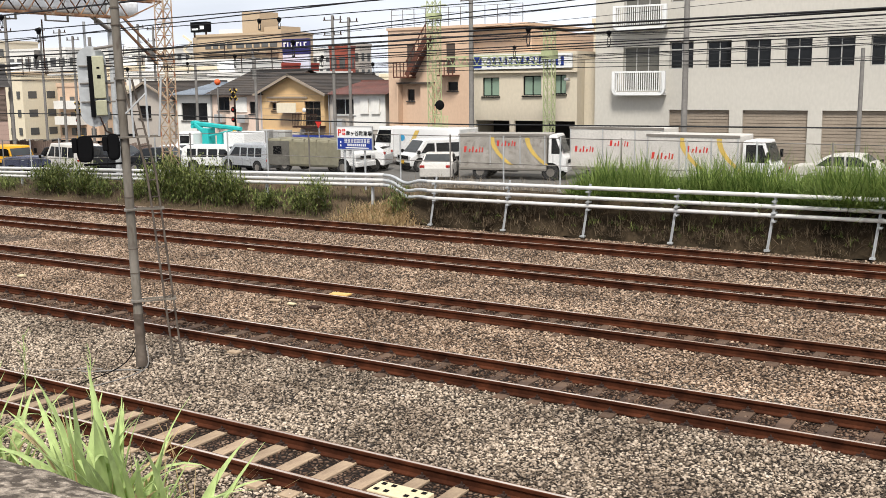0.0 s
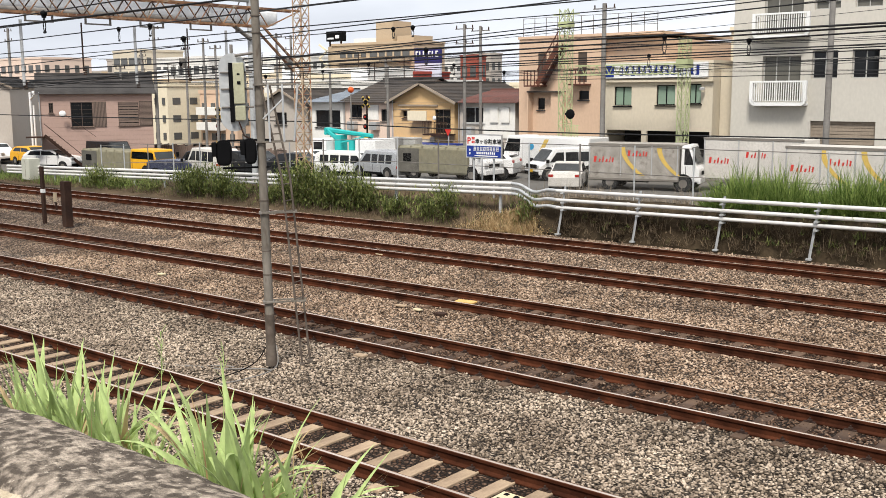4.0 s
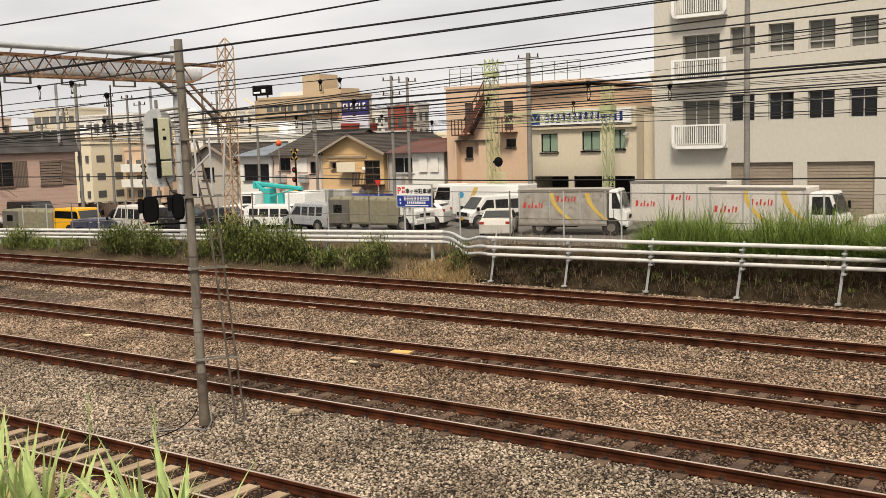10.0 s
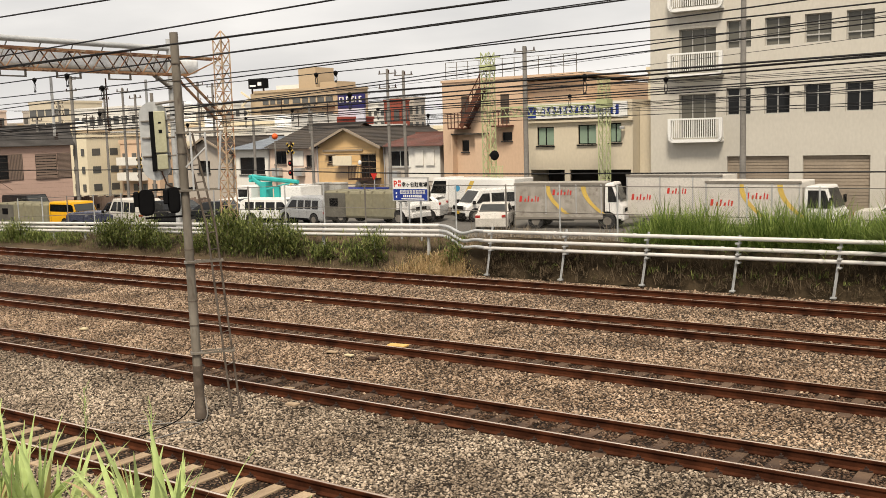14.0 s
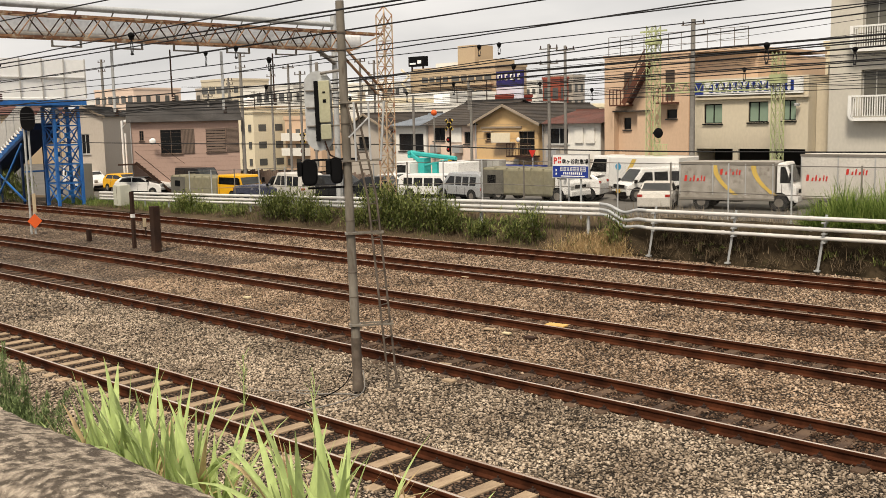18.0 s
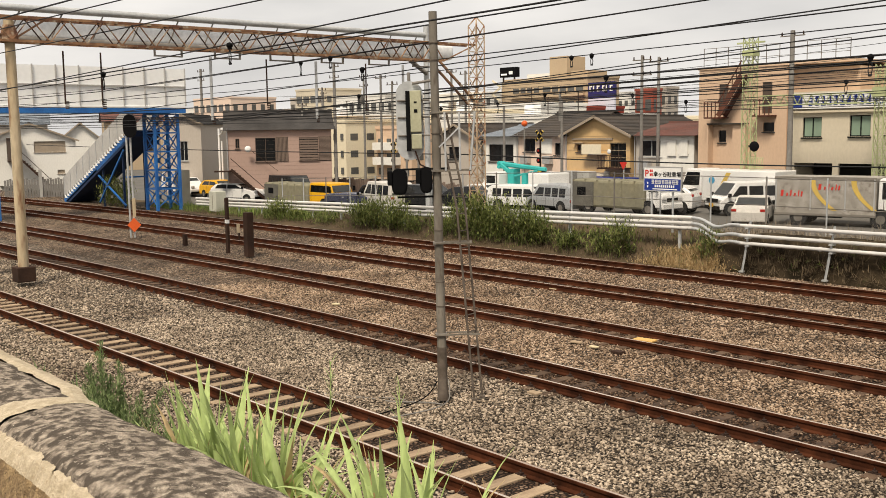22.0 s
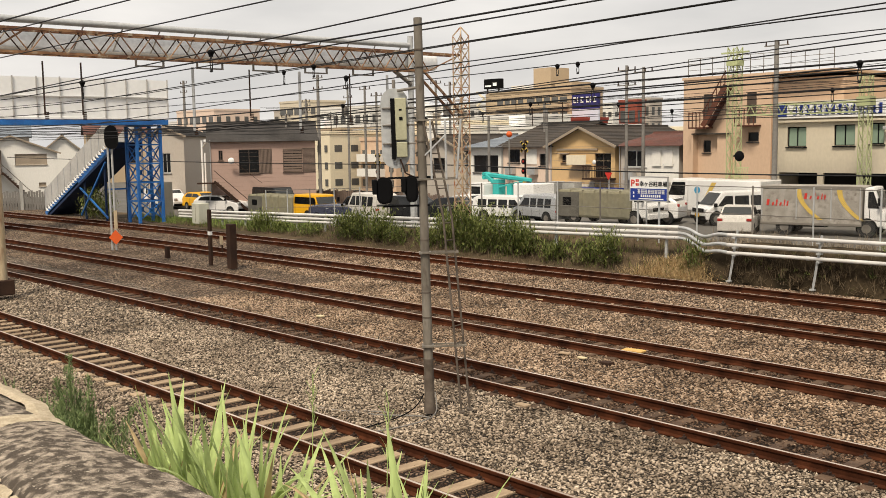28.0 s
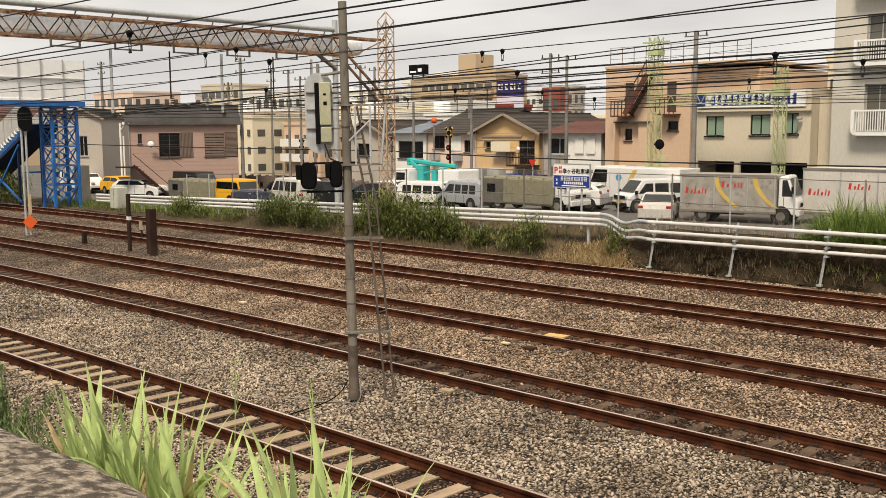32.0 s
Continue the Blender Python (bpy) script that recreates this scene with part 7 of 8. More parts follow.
def blade(verts, faces, base, heading, length, width, lean, curl, n=5, crease=0.0):
    """A tapered blade that leans over and curls towards its tip."""
    d = Vector((math.cos(heading), math.sin(heading), 0))
    side = Vector((-d.y, d.x, 0))
    p, ang = Vector(base), radians(lean)
    k = len(verts)
    for i in range(n + 1):
        f = i / n
        w = width * (0.55 + 1.3 * f if f < 0.35 else 1.0 - ((f - 0.35) / 0.65) ** 1.6) / 2
        up = Vector((0, 0, 1))
        nrm = d * math.cos(ang) - up * math.sin(ang)
        verts += [tuple(p + side * max(w, 0.0008)), tuple(p - nrm * crease * w), tuple(p - side * max(w, 0.0008))]
        p = p + (d * math.sin(ang) + up * math.cos(ang)) * (length / n)
        ang += radians(curl) * (0.35 + 1.3 * f) / n
    for i in range(n):
        a = k + i * 3
        faces += [(a, a + 1, a + 4, a + 3), (a + 1, a + 2, a + 5, a + 4)]


def tuft_field(name, label, category, material, spots, kind="stuff", group=""):
    """spots: (x, y, z, count, spread, height, width, lean)."""
    verts, faces = [], []
    for x, y, z, count, spread, height, width, lean in spots:
        for _ in range(count):
            a, r = random.uniform(0, 6.283), spread * math.sqrt(random.random())
            blade(verts, faces, (x + r * math.cos(a), y + r * math.sin(a), z), random.uniform(0, 6.283), height * random.uniform(0.55, 1.15), width * random.uniform(0.6, 1.2),
                  random.uniform(2, lean), random.uniform(10, 70), 3)
    ob = new(name, raw_mesh(name, verts, faces, material))
    return tagged(ob, label, category, group, kind)


def leaf_bush(name, label, x, y, z, w, d, h, count, material, leaf=0.1, stems=9):
    """A scrub bush: bent stems, and small leaves about them with gaps."""
    t = thing(name, label, "bush", (x, y, z))
    tips = []
    for i in range(stems):
        a = random.uniform(0, 6.283)
        p = Vector((random.uniform(-0.2, 0.2) * w, random.uniform(-0.2, 0.2) * d, 0))
        e = Vector((math.cos(a) * w * 0.5 * random.uniform(0.2, 1), math.sin(a) * d * 0.5 * random.uniform(0.2, 1), h * random.uniform(0.55, 1.05)))
        m = (p + e) / 2 + Vector((random.uniform(-0.1, 0.1), random.uniform(-0.1, 0.1), 0.1 * h))
        bm = B()
        rod(bm, p, m, 0.018, 0.012, 5)
        rod(bm, m, e, 0.012, 0.005, 5)
        part("stem", bm, M_DEAD, t)
        tips += [m.lerp(e, f) for f in (0.1, 0.4, 0.7, 1.0)] + [p.lerp(m, f) for f in (0.4, 0.8)]
    verts, faces = [], []
    for _ in range(count):
        c = random.choice(tips)
        s = 0.16 + 0.14 * w / 2
        blade(verts, faces, c + Vector((random.gauss(0, s), random.gauss(0, s * 0.7), random.gauss(0, 0.13 * h))), random.uniform(0, 6.283), leaf * random.uniform(0.7, 2.0), leaf * 0.36,
              random.uniform(8, 85), random.uniform(0, 70), 2)
    ob = new("leaves", raw_mesh("leaves", verts, faces, material))
    ob.parent = t
    tagged(ob, kind="stuff")
    return t


random.seed(17)
for tree, tz, w, hh in TREES:
    for side in range(5):
        a = side * 1.26
        tip = Vector((math.cos(a) * w * 0.35, math.sin(a) * w * 0.35, tz + hh * 0.5))
        part("limb", rods(((0.05, 0, tz * 0.7), tip, 0.07), seg=6), M_BROWN, tree)
    verts, faces = [], []
    lumps = [Vector((random.gauss(0, w * 0.26), random.gauss(0, w * 0.26), tz + random.uniform(-0.2, 0.9) * hh)) for _ in range(16)]
    for _ in range(2600):
        c = random.choice(lumps)
        blade(verts, faces, c + Vector((random.gauss(0, 0.32), random.gauss(0, 0.32), random.gauss(0, 0.26))), random.uniform(0, 6.283), random.uniform(0.12, 0.3), 0.14, random.uniform(20, 110), random.uniform(0, 60), 2)
    ob = new("crown", raw_mesh("crown", verts, faces, M_SCRUB))
    ob.parent = tree
    tagged(ob, kind="stuff")
random.seed(21)
# tall grass above the retaining wall
spots = []
for _ in range(2300):
    x = random.uniform(-14.4, 6)
    h = 1.3 + 0.035 * (x + 14) + 0.2 * math.sin(x * 1.3) + 0.15 * math.sin(x * 3.1)
    if x < -13.5:
        h *= 0.45 + 0.55 * (x + 14.4) / 0.9
    h *= 0.86 + 0.3 * noise.noise((x * 0.9, 3, 1))
    spots.append((x, random.uniform(31.1, 32.6), 1.02, 12, 0.22, h * random.uniform(0.65, 1.3), 0.034, 86))
tuft_field("tall_grass", "dense tall green grass above the retaining wall", "grass", M_TALL, spots)
spots = [(-4.9 + random.uniform(-0.9, 1.8), random.uniform(30.3, 31.0), 1.15, 14, 0.25, random.uniform(1.2, 1.9), 0.035, 75) for _ in range(150)]
tuft_field("overhanging_grass", "long dark grass hanging over the white pipes", "grass", M_TALL, spots)
spots = []
for _ in range(1100):
    z = random.uniform(-0.2, 0.85)
    spots.append((random.uniform(-19.5, 10), 30.2 + 0.27 * (z + 0.2), z, 6, 0.1, random.uniform(0.2, 0.55), 0.02, 85))
tuft_field("wall_weeds", "thin dead weeds on the retaining wall", "weeds", M_DEAD, spots)
spots = [(random.uniform(-19, 10), 30.34, random.uniform(0.1, 0.6), 8, 0.12, random.uniform(0.12, 0.35), 0.03, 80) for _ in range(110)]
tuft_field("wall_weeds", "small green weeds on the retaining wall", "weeds", M_SCRUB, spots)
spots = [(random.uniform(-21.5, -15.0), random.uniform(31.8, 33.6), 0.72, 9, 0.3, random.uniform(0.35, 0.9), 0.022, 70) for _ in range(170)]
tuft_field("dry_weeds", "pale dead weeds along the fence before the truck", "weeds", M_DEADPALE, spots)
# scrub along the bank
spots = []
for _ in range(1900):
    x, y = random.uniform(-60, -19.0), random.uniform(29.7, 32.4)
    spots.append((x, y, bank_z(x, y) - 0.02, 7, 0.14, random.uniform(0.18, 0.5), 0.014, 55))
tuft_field("bank_scrub", "dry brown grass and stems on the bank", "scrub", M_DEAD, spots)
spots = []
for _ in range(420):
    x, y = random.uniform(-60, -19.5), random.uniform(29.9, 32.2)
    spots.append((x, y, bank_z(x, y) - 0.02, 7, 0.14, random.uniform(0.2, 0.55), 0.016, 50))
tuft_field("bank_grass", "patchy green grass on the bank", "grass", M_SCRUB, spots)
spots = [(random.gauss(-21.4, 0.75), random.uniform(29.75, 31.0), 0.0, 16, 0.25, random.uniform(0.16, 0.42), 0.022, 140) for _ in range(800)]
spots = [(x, y, bank_z(x, y) - 0.02, *r) for x, y, z, *r in spots]
tuft_field("straw_grass", "flattened straw-coloured dry grass", "grass", M_DRY, spots)
spots = [(random.uniform(-66, -46), random.uniform(30.0, 33.0), 0.0, 10, 0.22, random.uniform(0.3, 0.75), 0.03, 55) for _ in range(420)]
spots = [(x, y, bank_z(x, y) - 0.02, *r) for x, y, z, *r in spots]
tuft_field("light_grass", "light green grass near the cabinet", "grass", M_TALL, spots)
for x, w, h, n in ((-41.3, 2.0, 1.3, 1500), (-40.0, 2.0, 1.45, 1700), (-38.6, 1.9, 1.3, 1500), (-37.2, 1.4, 0.9, 700), (-33.8, 1.7, 1.6, 1500), (-32.6, 2.0, 1.85, 2100), (-31.3, 2.2, 1.8, 2200), (-30.0, 2.0, 1.65, 1900), (-28.9, 1.4, 1.2, 1000),
                   (-27.4, 1.6, 0.7, 800), (-25.6, 1.3, 0.9, 700), (-24.6, 1.4, 1.25, 1000), (-20.9, 0.9, 1.1, 400), (-49.4, 2.4, 1.05, 1300), (-47.6, 1.8, 0.7, 700), (-44.5, 1.8, 0.6, 600), (-35.3, 1.6, 0.8, 700)):
    leaf_bush("bush", "leafy dark green bush in front of the white pipes", x, 30.35, bank_z(x, 30.35) - 0.05, w, 1.0, h, n, M_SCRUB, 0.13)
for x, y in ((-68.9, 28.7), (-67.8, 29.0)):
    leaf_bush("bush", "round dark bush under the footbridge stairs", x, y, -0.3, 2.4, 1.6, 1.9, 1700, M_SCRUB, 0.14)

# ---- the stone-capped wall beside the road ----
def cap_mat():
    """Weathered stone: brown-grey ground, dark crust in blotches, pale lichen flecks."""
    m = mat("lichen_stone", (0.43, 0.362, 0.288), 0.95, spec=0.1, other=(0.23, 0.19, 0.15), amount=1.0, fine=85, coarse=22.0, bump=1.0)
    nt = m.node_tree
    bsdf = nt.nodes["Principled BSDF"]
    col = bsdf.inputs["Base Color"].links[0].from_socket
    crust, fleck, broad = noise_nodes(nt, 14.0, 12.0, (1, 1.4, 1)), noise_nodes(nt, 46.0, 3.0), noise_nodes(nt, 2.2, 3.0)
    add = nt.nodes.new("ShaderNodeMath")
    add.operation = "MULTIPLY_ADD"
    add.inputs[1].default_value = 0.25
    nt.links.new(broad.outputs["Fac"], add.inputs[0])
    nt.links.new(crust.outputs["Fac"], add.inputs[2])
    col = mix_nodes(nt, ramp_nodes(nt, add.outputs["Value"], 0.53, 0.69), col, (0.085, 0.069, 0.055))
    col = mix_nodes(nt, ramp_nodes(nt, fleck.outputs["Fac"], 0.65, 0.72), col, (0.47, 0.41, 0.33))
    nt.links.new(col, bsdf.inputs["Base Color"])
    lump = nt.nodes.new("ShaderNodeBump")
    lump.inputs["Strength"].default_value, lump.inputs["Distance"].default_value = 0.5, 0.02
    nt.links.new(crust.outputs["Fac"], lump.inputs["Height"])
    old = bsdf.inputs["Normal"].links[0].from_node
    nt.links.new(lump.outputs["Normal"], old.inputs["Normal"])
    return m


M_CAP = cap_mat()
M_MORTAR = mat("cream_mortar", (0.47, 0.395, 0.29), 0.95, spec=0.1, other=(0.36, 0.30, 0.21), amount=1.0, fine=90, coarse=16, bump=0.5, stain=(0.30, 0.23, 0.15), stain_at=(0.6, 0.72))
M_FACE = mat("tan_stone_face", (0.36, 0.255, 0.14), 0.95, spec=0.1, other=(0.19, 0.13, 0.075), amount=1.0, fine=110, coarse=22, bump=1.0, stain=(0.10, 0.07, 0.045), stain_at=(0.58, 0.7))
wall = thing("stone_wall", "roadside wall with weathered lichen-dark capping stones", "wall", kind="structure")
BEND = -5.85


def wall_y(x):
    """The wall's middle line: it bends where two slabs meet."""
    return 1.485 - 0.1 * max(x, BEND)


def cap_z(x):
    """The top of the capping: it climbs with the road from the bend on."""
    f = (max(x, BEND) - BEND) / 4.0
    return 3.735 + 0.072 * max(x, BEND) + (0.16 * f * (1 - f) if f < 1 else 0)


HALF = 0.27


def cap_stone(x0, x1):
    """A capping slab with a rounded, uneven top."""
    nx, prof = max(int((x1 - x0) / 0.035), 3), []
    for i in range(19):
        a = math.pi * i / 18
        prof.append((-math.cos(a) * HALF, -0.12 + 0.12 * math.sin(a) ** 0.55))
    verts = []
    for i in range(nx + 1):
        x = x0 + (x1 - x0) * i / nx
        end = 1 - 0.12 * max(0, 1 - min(i, nx - i) / 4.0) ** 2
        for y, z in prof:
            j = noise.noise((x * 2.6, y * 4.5, 2.5)) * 0.02 + noise.noise((x * 11, y * 11, 5)) * 0.008 + noise.noise((x * 34, y * 34, 8)) * 0.003
            verts.append((x, wall_y(x) + y * end * (1 + 0.5 * j), cap_z(x) - 0.24 + (z + 0.24) * (1 - 0.3 * (1 - end)) + j))
        verts += [(x, wall_y(x) + HALF - 0.01, cap_z(x) - 0.26), (x, wall_y(x) - HALF + 0.005, cap_z(x) - 0.26)]
    n = len(prof) + 2
    faces = [(i * n + j, i * n + (j + 1) % n, (i + 1) * n + (j + 1) % n, (i + 1) * n + j) for i in range(nx) for j in range(n)]
    faces += [tuple(range(n)), tuple(range(nx * n, nx * n + n))]
    ob = new("capping_stone", raw_mesh("capping_stone", verts, faces, M_CAP))
    for p in ob.data.polygons:
        p.use_smooth = True
    ob.parent = wall
    return ob


def mortar_joint(x):
    """A hand-trowelled band of mortar over the joint between two slabs."""
    verts, n, rows = [], 24, 9
    for i in range(n + 1):
        t = 0.9 * math.pi * i / n
        for k in range(rows):
            s = k / (rows - 1) - 0.5
            half = 0.12 + 0.05 * noise.noise((x * 3, i * 0.3, 1.0 if s > 0 else 4.0)) + 0.03 * max(0, math.cos(t))
            lift = 0.014 * (1 - (2 * s) ** 4) + 0.008 * noise.noise((x + s * 9, i * 0.6, 2))
            px = x + 2 * s * half - 0.05 * math.cos(t)
            verts.append((px, wall_y(px) - math.cos(t) * (HALF + 0.004 + lift), cap_z(px) - 0.12 + (0.125 + lift) * math.sin(t) ** 0.5))
    faces = [(i * rows + k, i * rows + k + 1, (i + 1) * rows + k + 1, (i + 1) * rows + k) for i in range(n) for k in range(rows - 1)]
    ob = new("mortar_joint", raw_mesh("mortar_joint", verts, faces, M_MORTAR))
    for p in ob.data.polygons:
        p.use_smooth = True
    ob.parent = wall


EDGES = (-12.4, -9.1, BEND, -2.1, 1.5, 5.2)
for a, b in zip(EDGES, EDGES[1:]):
    cap_stone(a + 0.03, b - 0.03)
    mortar_joint(b)
# ragged mortar lip under the caps on the road side, and the bed that shows behind the further slabs
verts, faces = [], []
nx = 1300
for i in range(nx + 1):
    x = -12.4 + 17.6 * i / nx
    j = noise.noise((x * 5, 1, 2)) * 0.03 + noise.noise((x * 14, 3, 2)) * 0.036 + noise.noise((x * 37, 3, 2)) * 0.022 + noise.noise((x * 90, 3, 2)) * 0.008
    wy, wz = wall_y(x) - HALF, cap_z(x)
    verts += [(x, wy + 0.02 + j, wz - 0.065 + j * 0.3), (x, wy - 0.02 - j * 0.5, wz - 0.08 + j * 0.5), (x, wy - 0.06 - j * 0.6, wz - 0.15 + j * 0.5), (x, wy - 0.1, wz - 0.28 + j), (x, wy - 0.1 - j, wz - 0.5), (x, wy - 0.02, wz - 0.7)]
faces = [(i * 6 + k, i * 6 + k + 1, i * 6 + k + 7, i * 6 + k + 6) for i in range(nx) for k in range(5)]
ob = new("mortar_lip", raw_mesh("mortar_lip", verts, faces, [M_MORTAR, M_FACE]))
ob.data.polygons.foreach_set("material_index", [0, 0, 1, 1, 1] * nx)
ob.parent = wall
verts, faces = [], []
for i in range(401):
    x = -12.2 + 6.35 * i / 400
    j = noise.noise((x * 5, 7, 2)) * 0.03 + noise.noise((x * 17, 3, 9)) * 0.012
    wy, wz = wall_y(x) + HALF - 0.09 * max(0, (x - BEND + 0.35) / 0.35), cap_z(x)
    verts += [(x, wy - 0.035 + j, wz - 0.03), (x, wy + 0.01, wz - 0.022), (x, wy + 0.085 + j * 0.5, wz - 0.045), (x, wy + 0.095 + j * 0.5, wz - 0.24)]
faces = [(i * 4 + k, i * 4 + k + 1, i * 4 + k + 5, i * 4 + k + 4) for i in range(400) for k in range(3)]
ob = new("mortar_bed", raw_mesh("mortar_bed", verts, faces, M_MORTAR))
ob.parent = wall
verts, faces = [], []
for x in (-12.4, BEND, 5.2):
    for y, z in ((-HALF + 0.01, -1.6), (HALF - 0.015, -1.6), (HALF - 0.015, -0.2), (-HALF + 0.01, -0.2)):
        verts.append((x, wall_y(x) + y, cap_z(x) + z))
faces = [(i * 4 + k, i * 4 + (k + 1) % 4, i * 4 + 4 + (k + 1) % 4, i * 4 + 4 + k) for i in range(2) for k in range(4)] + [(0, 1, 2, 3), (8, 9, 10, 11)]
ob = new("wall_body", raw_mesh("wall_body", verts, faces, M_FACE))
ob.parent = wall


def ramp_z(x):
    """The road climbs beside the wall."""
    return cap_z(min(max(x, -12.4), 8.0)) - 0.78


def bank_top_z(x, y):
    """Earth behind the wall: a narrow shoulder, then a steep slope to the ballast."""
    back = wall_y(x) + HALF
    f = min(max((y - back - 0.75) / (5.9 - back - 0.75), 0), 1)
    return (cap_z(x) - 0.45 - 0.12 * min(max((y - back) / 0.75, 0), 1)) * (1 - f) - 0.36 * f + 0.05 * noise.noise((x, y, 1))


grid_sheet("near_bank", [-30 + i * 0.4 for i in range(105)], [0.8 + i * 0.2 for i in range(27)], bank_top_z, M_EARTH, "steep earthy bank below the roadside wall", "embankment")
grid_sheet("near_road", [-40 + i * 2 for i in range(41)], [-8, -4, -2, -0.6], lambda x, y: ramp_z(x), M_LOT, "grey road behind the wall", "road")
verge = grid_sheet("near_verge", [-40 + i * 2 for i in range(41)], [-0.6, 0.2, 0.7, 1.0], lambda x, y: ramp_z(x) - 0.02, M_EARTH, "dusty verge between the road and the wall", "verge")

# fresh grass behind the wall
random.seed(5)


def grass_clump(x, y, n, spread, height, fan, sweep=None, wide=(0.03, 0.062)):
    """Broad blades that fan out of one root; sweep: a heading that the outer blades arch towards."""
    z = bank_top_z(x, y) - 0.02
    t = thing("grass_clump", "fresh light green broad-bladed grass behind the wall", "grass", (x, y, z), "fresh grass")
    for k in range(n):
        verts, faces = [], []
        a, r = random.uniform(0, 6.283), spread * math.sqrt(random.random())
        outer, broken = k % 3 == 0, k % 11 == 5
        heading = a + random.gauss(0, 0.6) if sweep is None or not outer else radians(sweep) + random.gauss(0, 0.45)
        size = random.uniform(0.95, 1.1) if k in (1, 2, 4) else random.uniform(0.45, 0.98)
        curl = random.uniform(110, 160) if broken else random.uniform(35, 110) if outer else random.uniform(4, 50)
        blade(verts, faces, (r * math.cos(a), r * math.sin(a) * 0.7, 0), heading, height * size, random.uniform(*wide) * (0.7 + 0.3 * size), random.uniform(0.5, fan) * (1.6 if outer else 1.0), curl, 10, 0.4)
        ob = new("blade", raw_mesh("blade", verts, faces, M_DRY if k % 13 == 9 else M_LEAF))
        for p in ob.data.polygons:
            p.use_smooth = True
        ob.parent = t
    return t


for x, y, n, spread, h, fan, sweep in (
        (-5.5, 2.62, 12, 0.12, 0.36, 48, 172), (-5.22, 2.6, 20, 0.12, 0.50, 36, 170), (-4.98, 2.55, 30, 0.11, 0.66, 20, 178), (-4.76, 2.52, 34, 0.10, 0.78, 13, 180), (-4.52, 2.5, 30, 0.09, 0.75, 14, 170), (-4.3, 2.48, 24, 0.08, 0.70, 16, 10), (-4.08, 2.46, 32, 0.09, 0.74, 22, 12), (-3.86, 2.45, 24, 0.08, 0.66, 32, 8),
        (-3.6, 2.4, 18, 0.09, 0.48, 36, 165), (-3.34, 2.36, 24, 0.08, 0.56, 26, 20), (-3.1, 2.33, 30, 0.07, 0.74, 14, 170), (-2.92, 2.3, 34, 0.08, 0.74, 20, 15), (-2.74, 2.3, 32, 0.07, 0.72, 26, 8), (-2.56, 2.28, 22, 0.07, 0.58, 42, 5), (-2.4, 2.26, 14, 0.07, 0.46, 55, 0)):
    grass_clump(x, y, n, spread, h, fan, sweep)


def behind_wall(x0, x1, d0, d1):
    """A random spot on the shoulder behind the wall."""
    x = random.uniform(x0, x1)
    y = wall_y(x) + HALF + random.uniform(d0, d1)
    return x, y, bank_top_z(x, y) - 0.02


spots = [(*behind_wall(-5.2, -2.4, 0.1, 0.5), 5, 0.15, random.uniform(0.3, 0.7), 0.007, 45) for _ in range(34)]
tuft_field("straw_stems", "thin straw-coloured stems among the grass", "grass", M_DRY, spots)
spots = [(*behind_wall(-9.5, -2.2, 0.1, 0.9), 8, 0.2, random.uniform(0.1, 0.28), 0.009, 60) for _ in range(70)]
tuft_field("bank_top_weeds", "low mixed weeds on the bank behind the wall", "grass", M_WEED, spots)
for x, y, h, n in ((-6.62, 2.72, 0.66, 2500), (-6.3, 2.7, 0.58, 1900), (-6.85, 2.75, 0.42, 1000), (-6.1, 2.66, 0.34, 700), (-5.75, 2.66, 0.42, 520), (-7.2, 2.75, 0.28, 400)):
    t = thing("weed", "feathery green weed behind the wall", "weed", (x, y, bank_top_z(x, y) - 0.02))
    verts, faces = [], []
    for k in range(9):
        e = Vector((random.gauss(0, 0.1) * (k > 0), random.gauss(0, 0.08) * (k > 0), h * (1.0 if k == 0 else random.uniform(0.35, 0.85))))
        part("stem", rods(((e.x * 0.3, e.y * 0.3, 0), e, 0.0028), seg=4), M_WEED, t)
        for _ in range(n // 9):
            f = random.uniform(0.08, 1) ** 0.9
            spread = 0.045 * (1.15 - f)
            blade(verts, faces, Vector((e.x * (0.3 + 0.7 * f), e.y * (0.3 + 0.7 * f), e.z * f)) + Vector((random.gauss(0, spread), random.gauss(0, spread), 0)), random.uniform(0, 6.283), 0.058 * (1.25 - f * 0.7), 0.0068, random.uniform(15, 65), 30, 2)
    ob = new("leaves", raw_mesh("leaves", verts, faces, M_WEED))
    ob.parent = t
    tagged(ob, kind="stuff")
for x, y, h in ((-4.02, 2.7, 0.84), (-3.4, 2.6, 0.78)):
    t = thing("seeding_stem", "thin seeding grass stem with a sparse head above the grass", "grass", (x, y, bank_top_z(x, y)))
    part("stem", rods(((0, 0, 0), (0.05, 0, h), 0.002), seg=4), M_LEAF, t)
    verts, faces = [], []
    for _ in range(26):
        f = random.uniform(0.68, 1)
        blade(verts, faces, Vector((0.05 * f, 0, h * f)), random.uniform(0, 6.283), 0.06, 0.004, random.uniform(10, 40), 30, 2)
    ob = new("head", raw_mesh("head", verts, faces, M_LEAF))
    ob.parent = t
    tagged(ob, kind="stuff")

# ---- small things on the tracks ----
def slab(x, y, w, d, material, label, turn=0.0, z=-0.13, h=0.06):
    bm = B()
    box(bm, -w / 2, w / 2, -d / 2, d / 2, 0, h, bevel=0.012)
    ob = solid("track_plate", bm, material, label, "plate", "plates on the tracks")
    ob.matrix_world = pose(x, y, z, 0, 0, turn)
    return ob


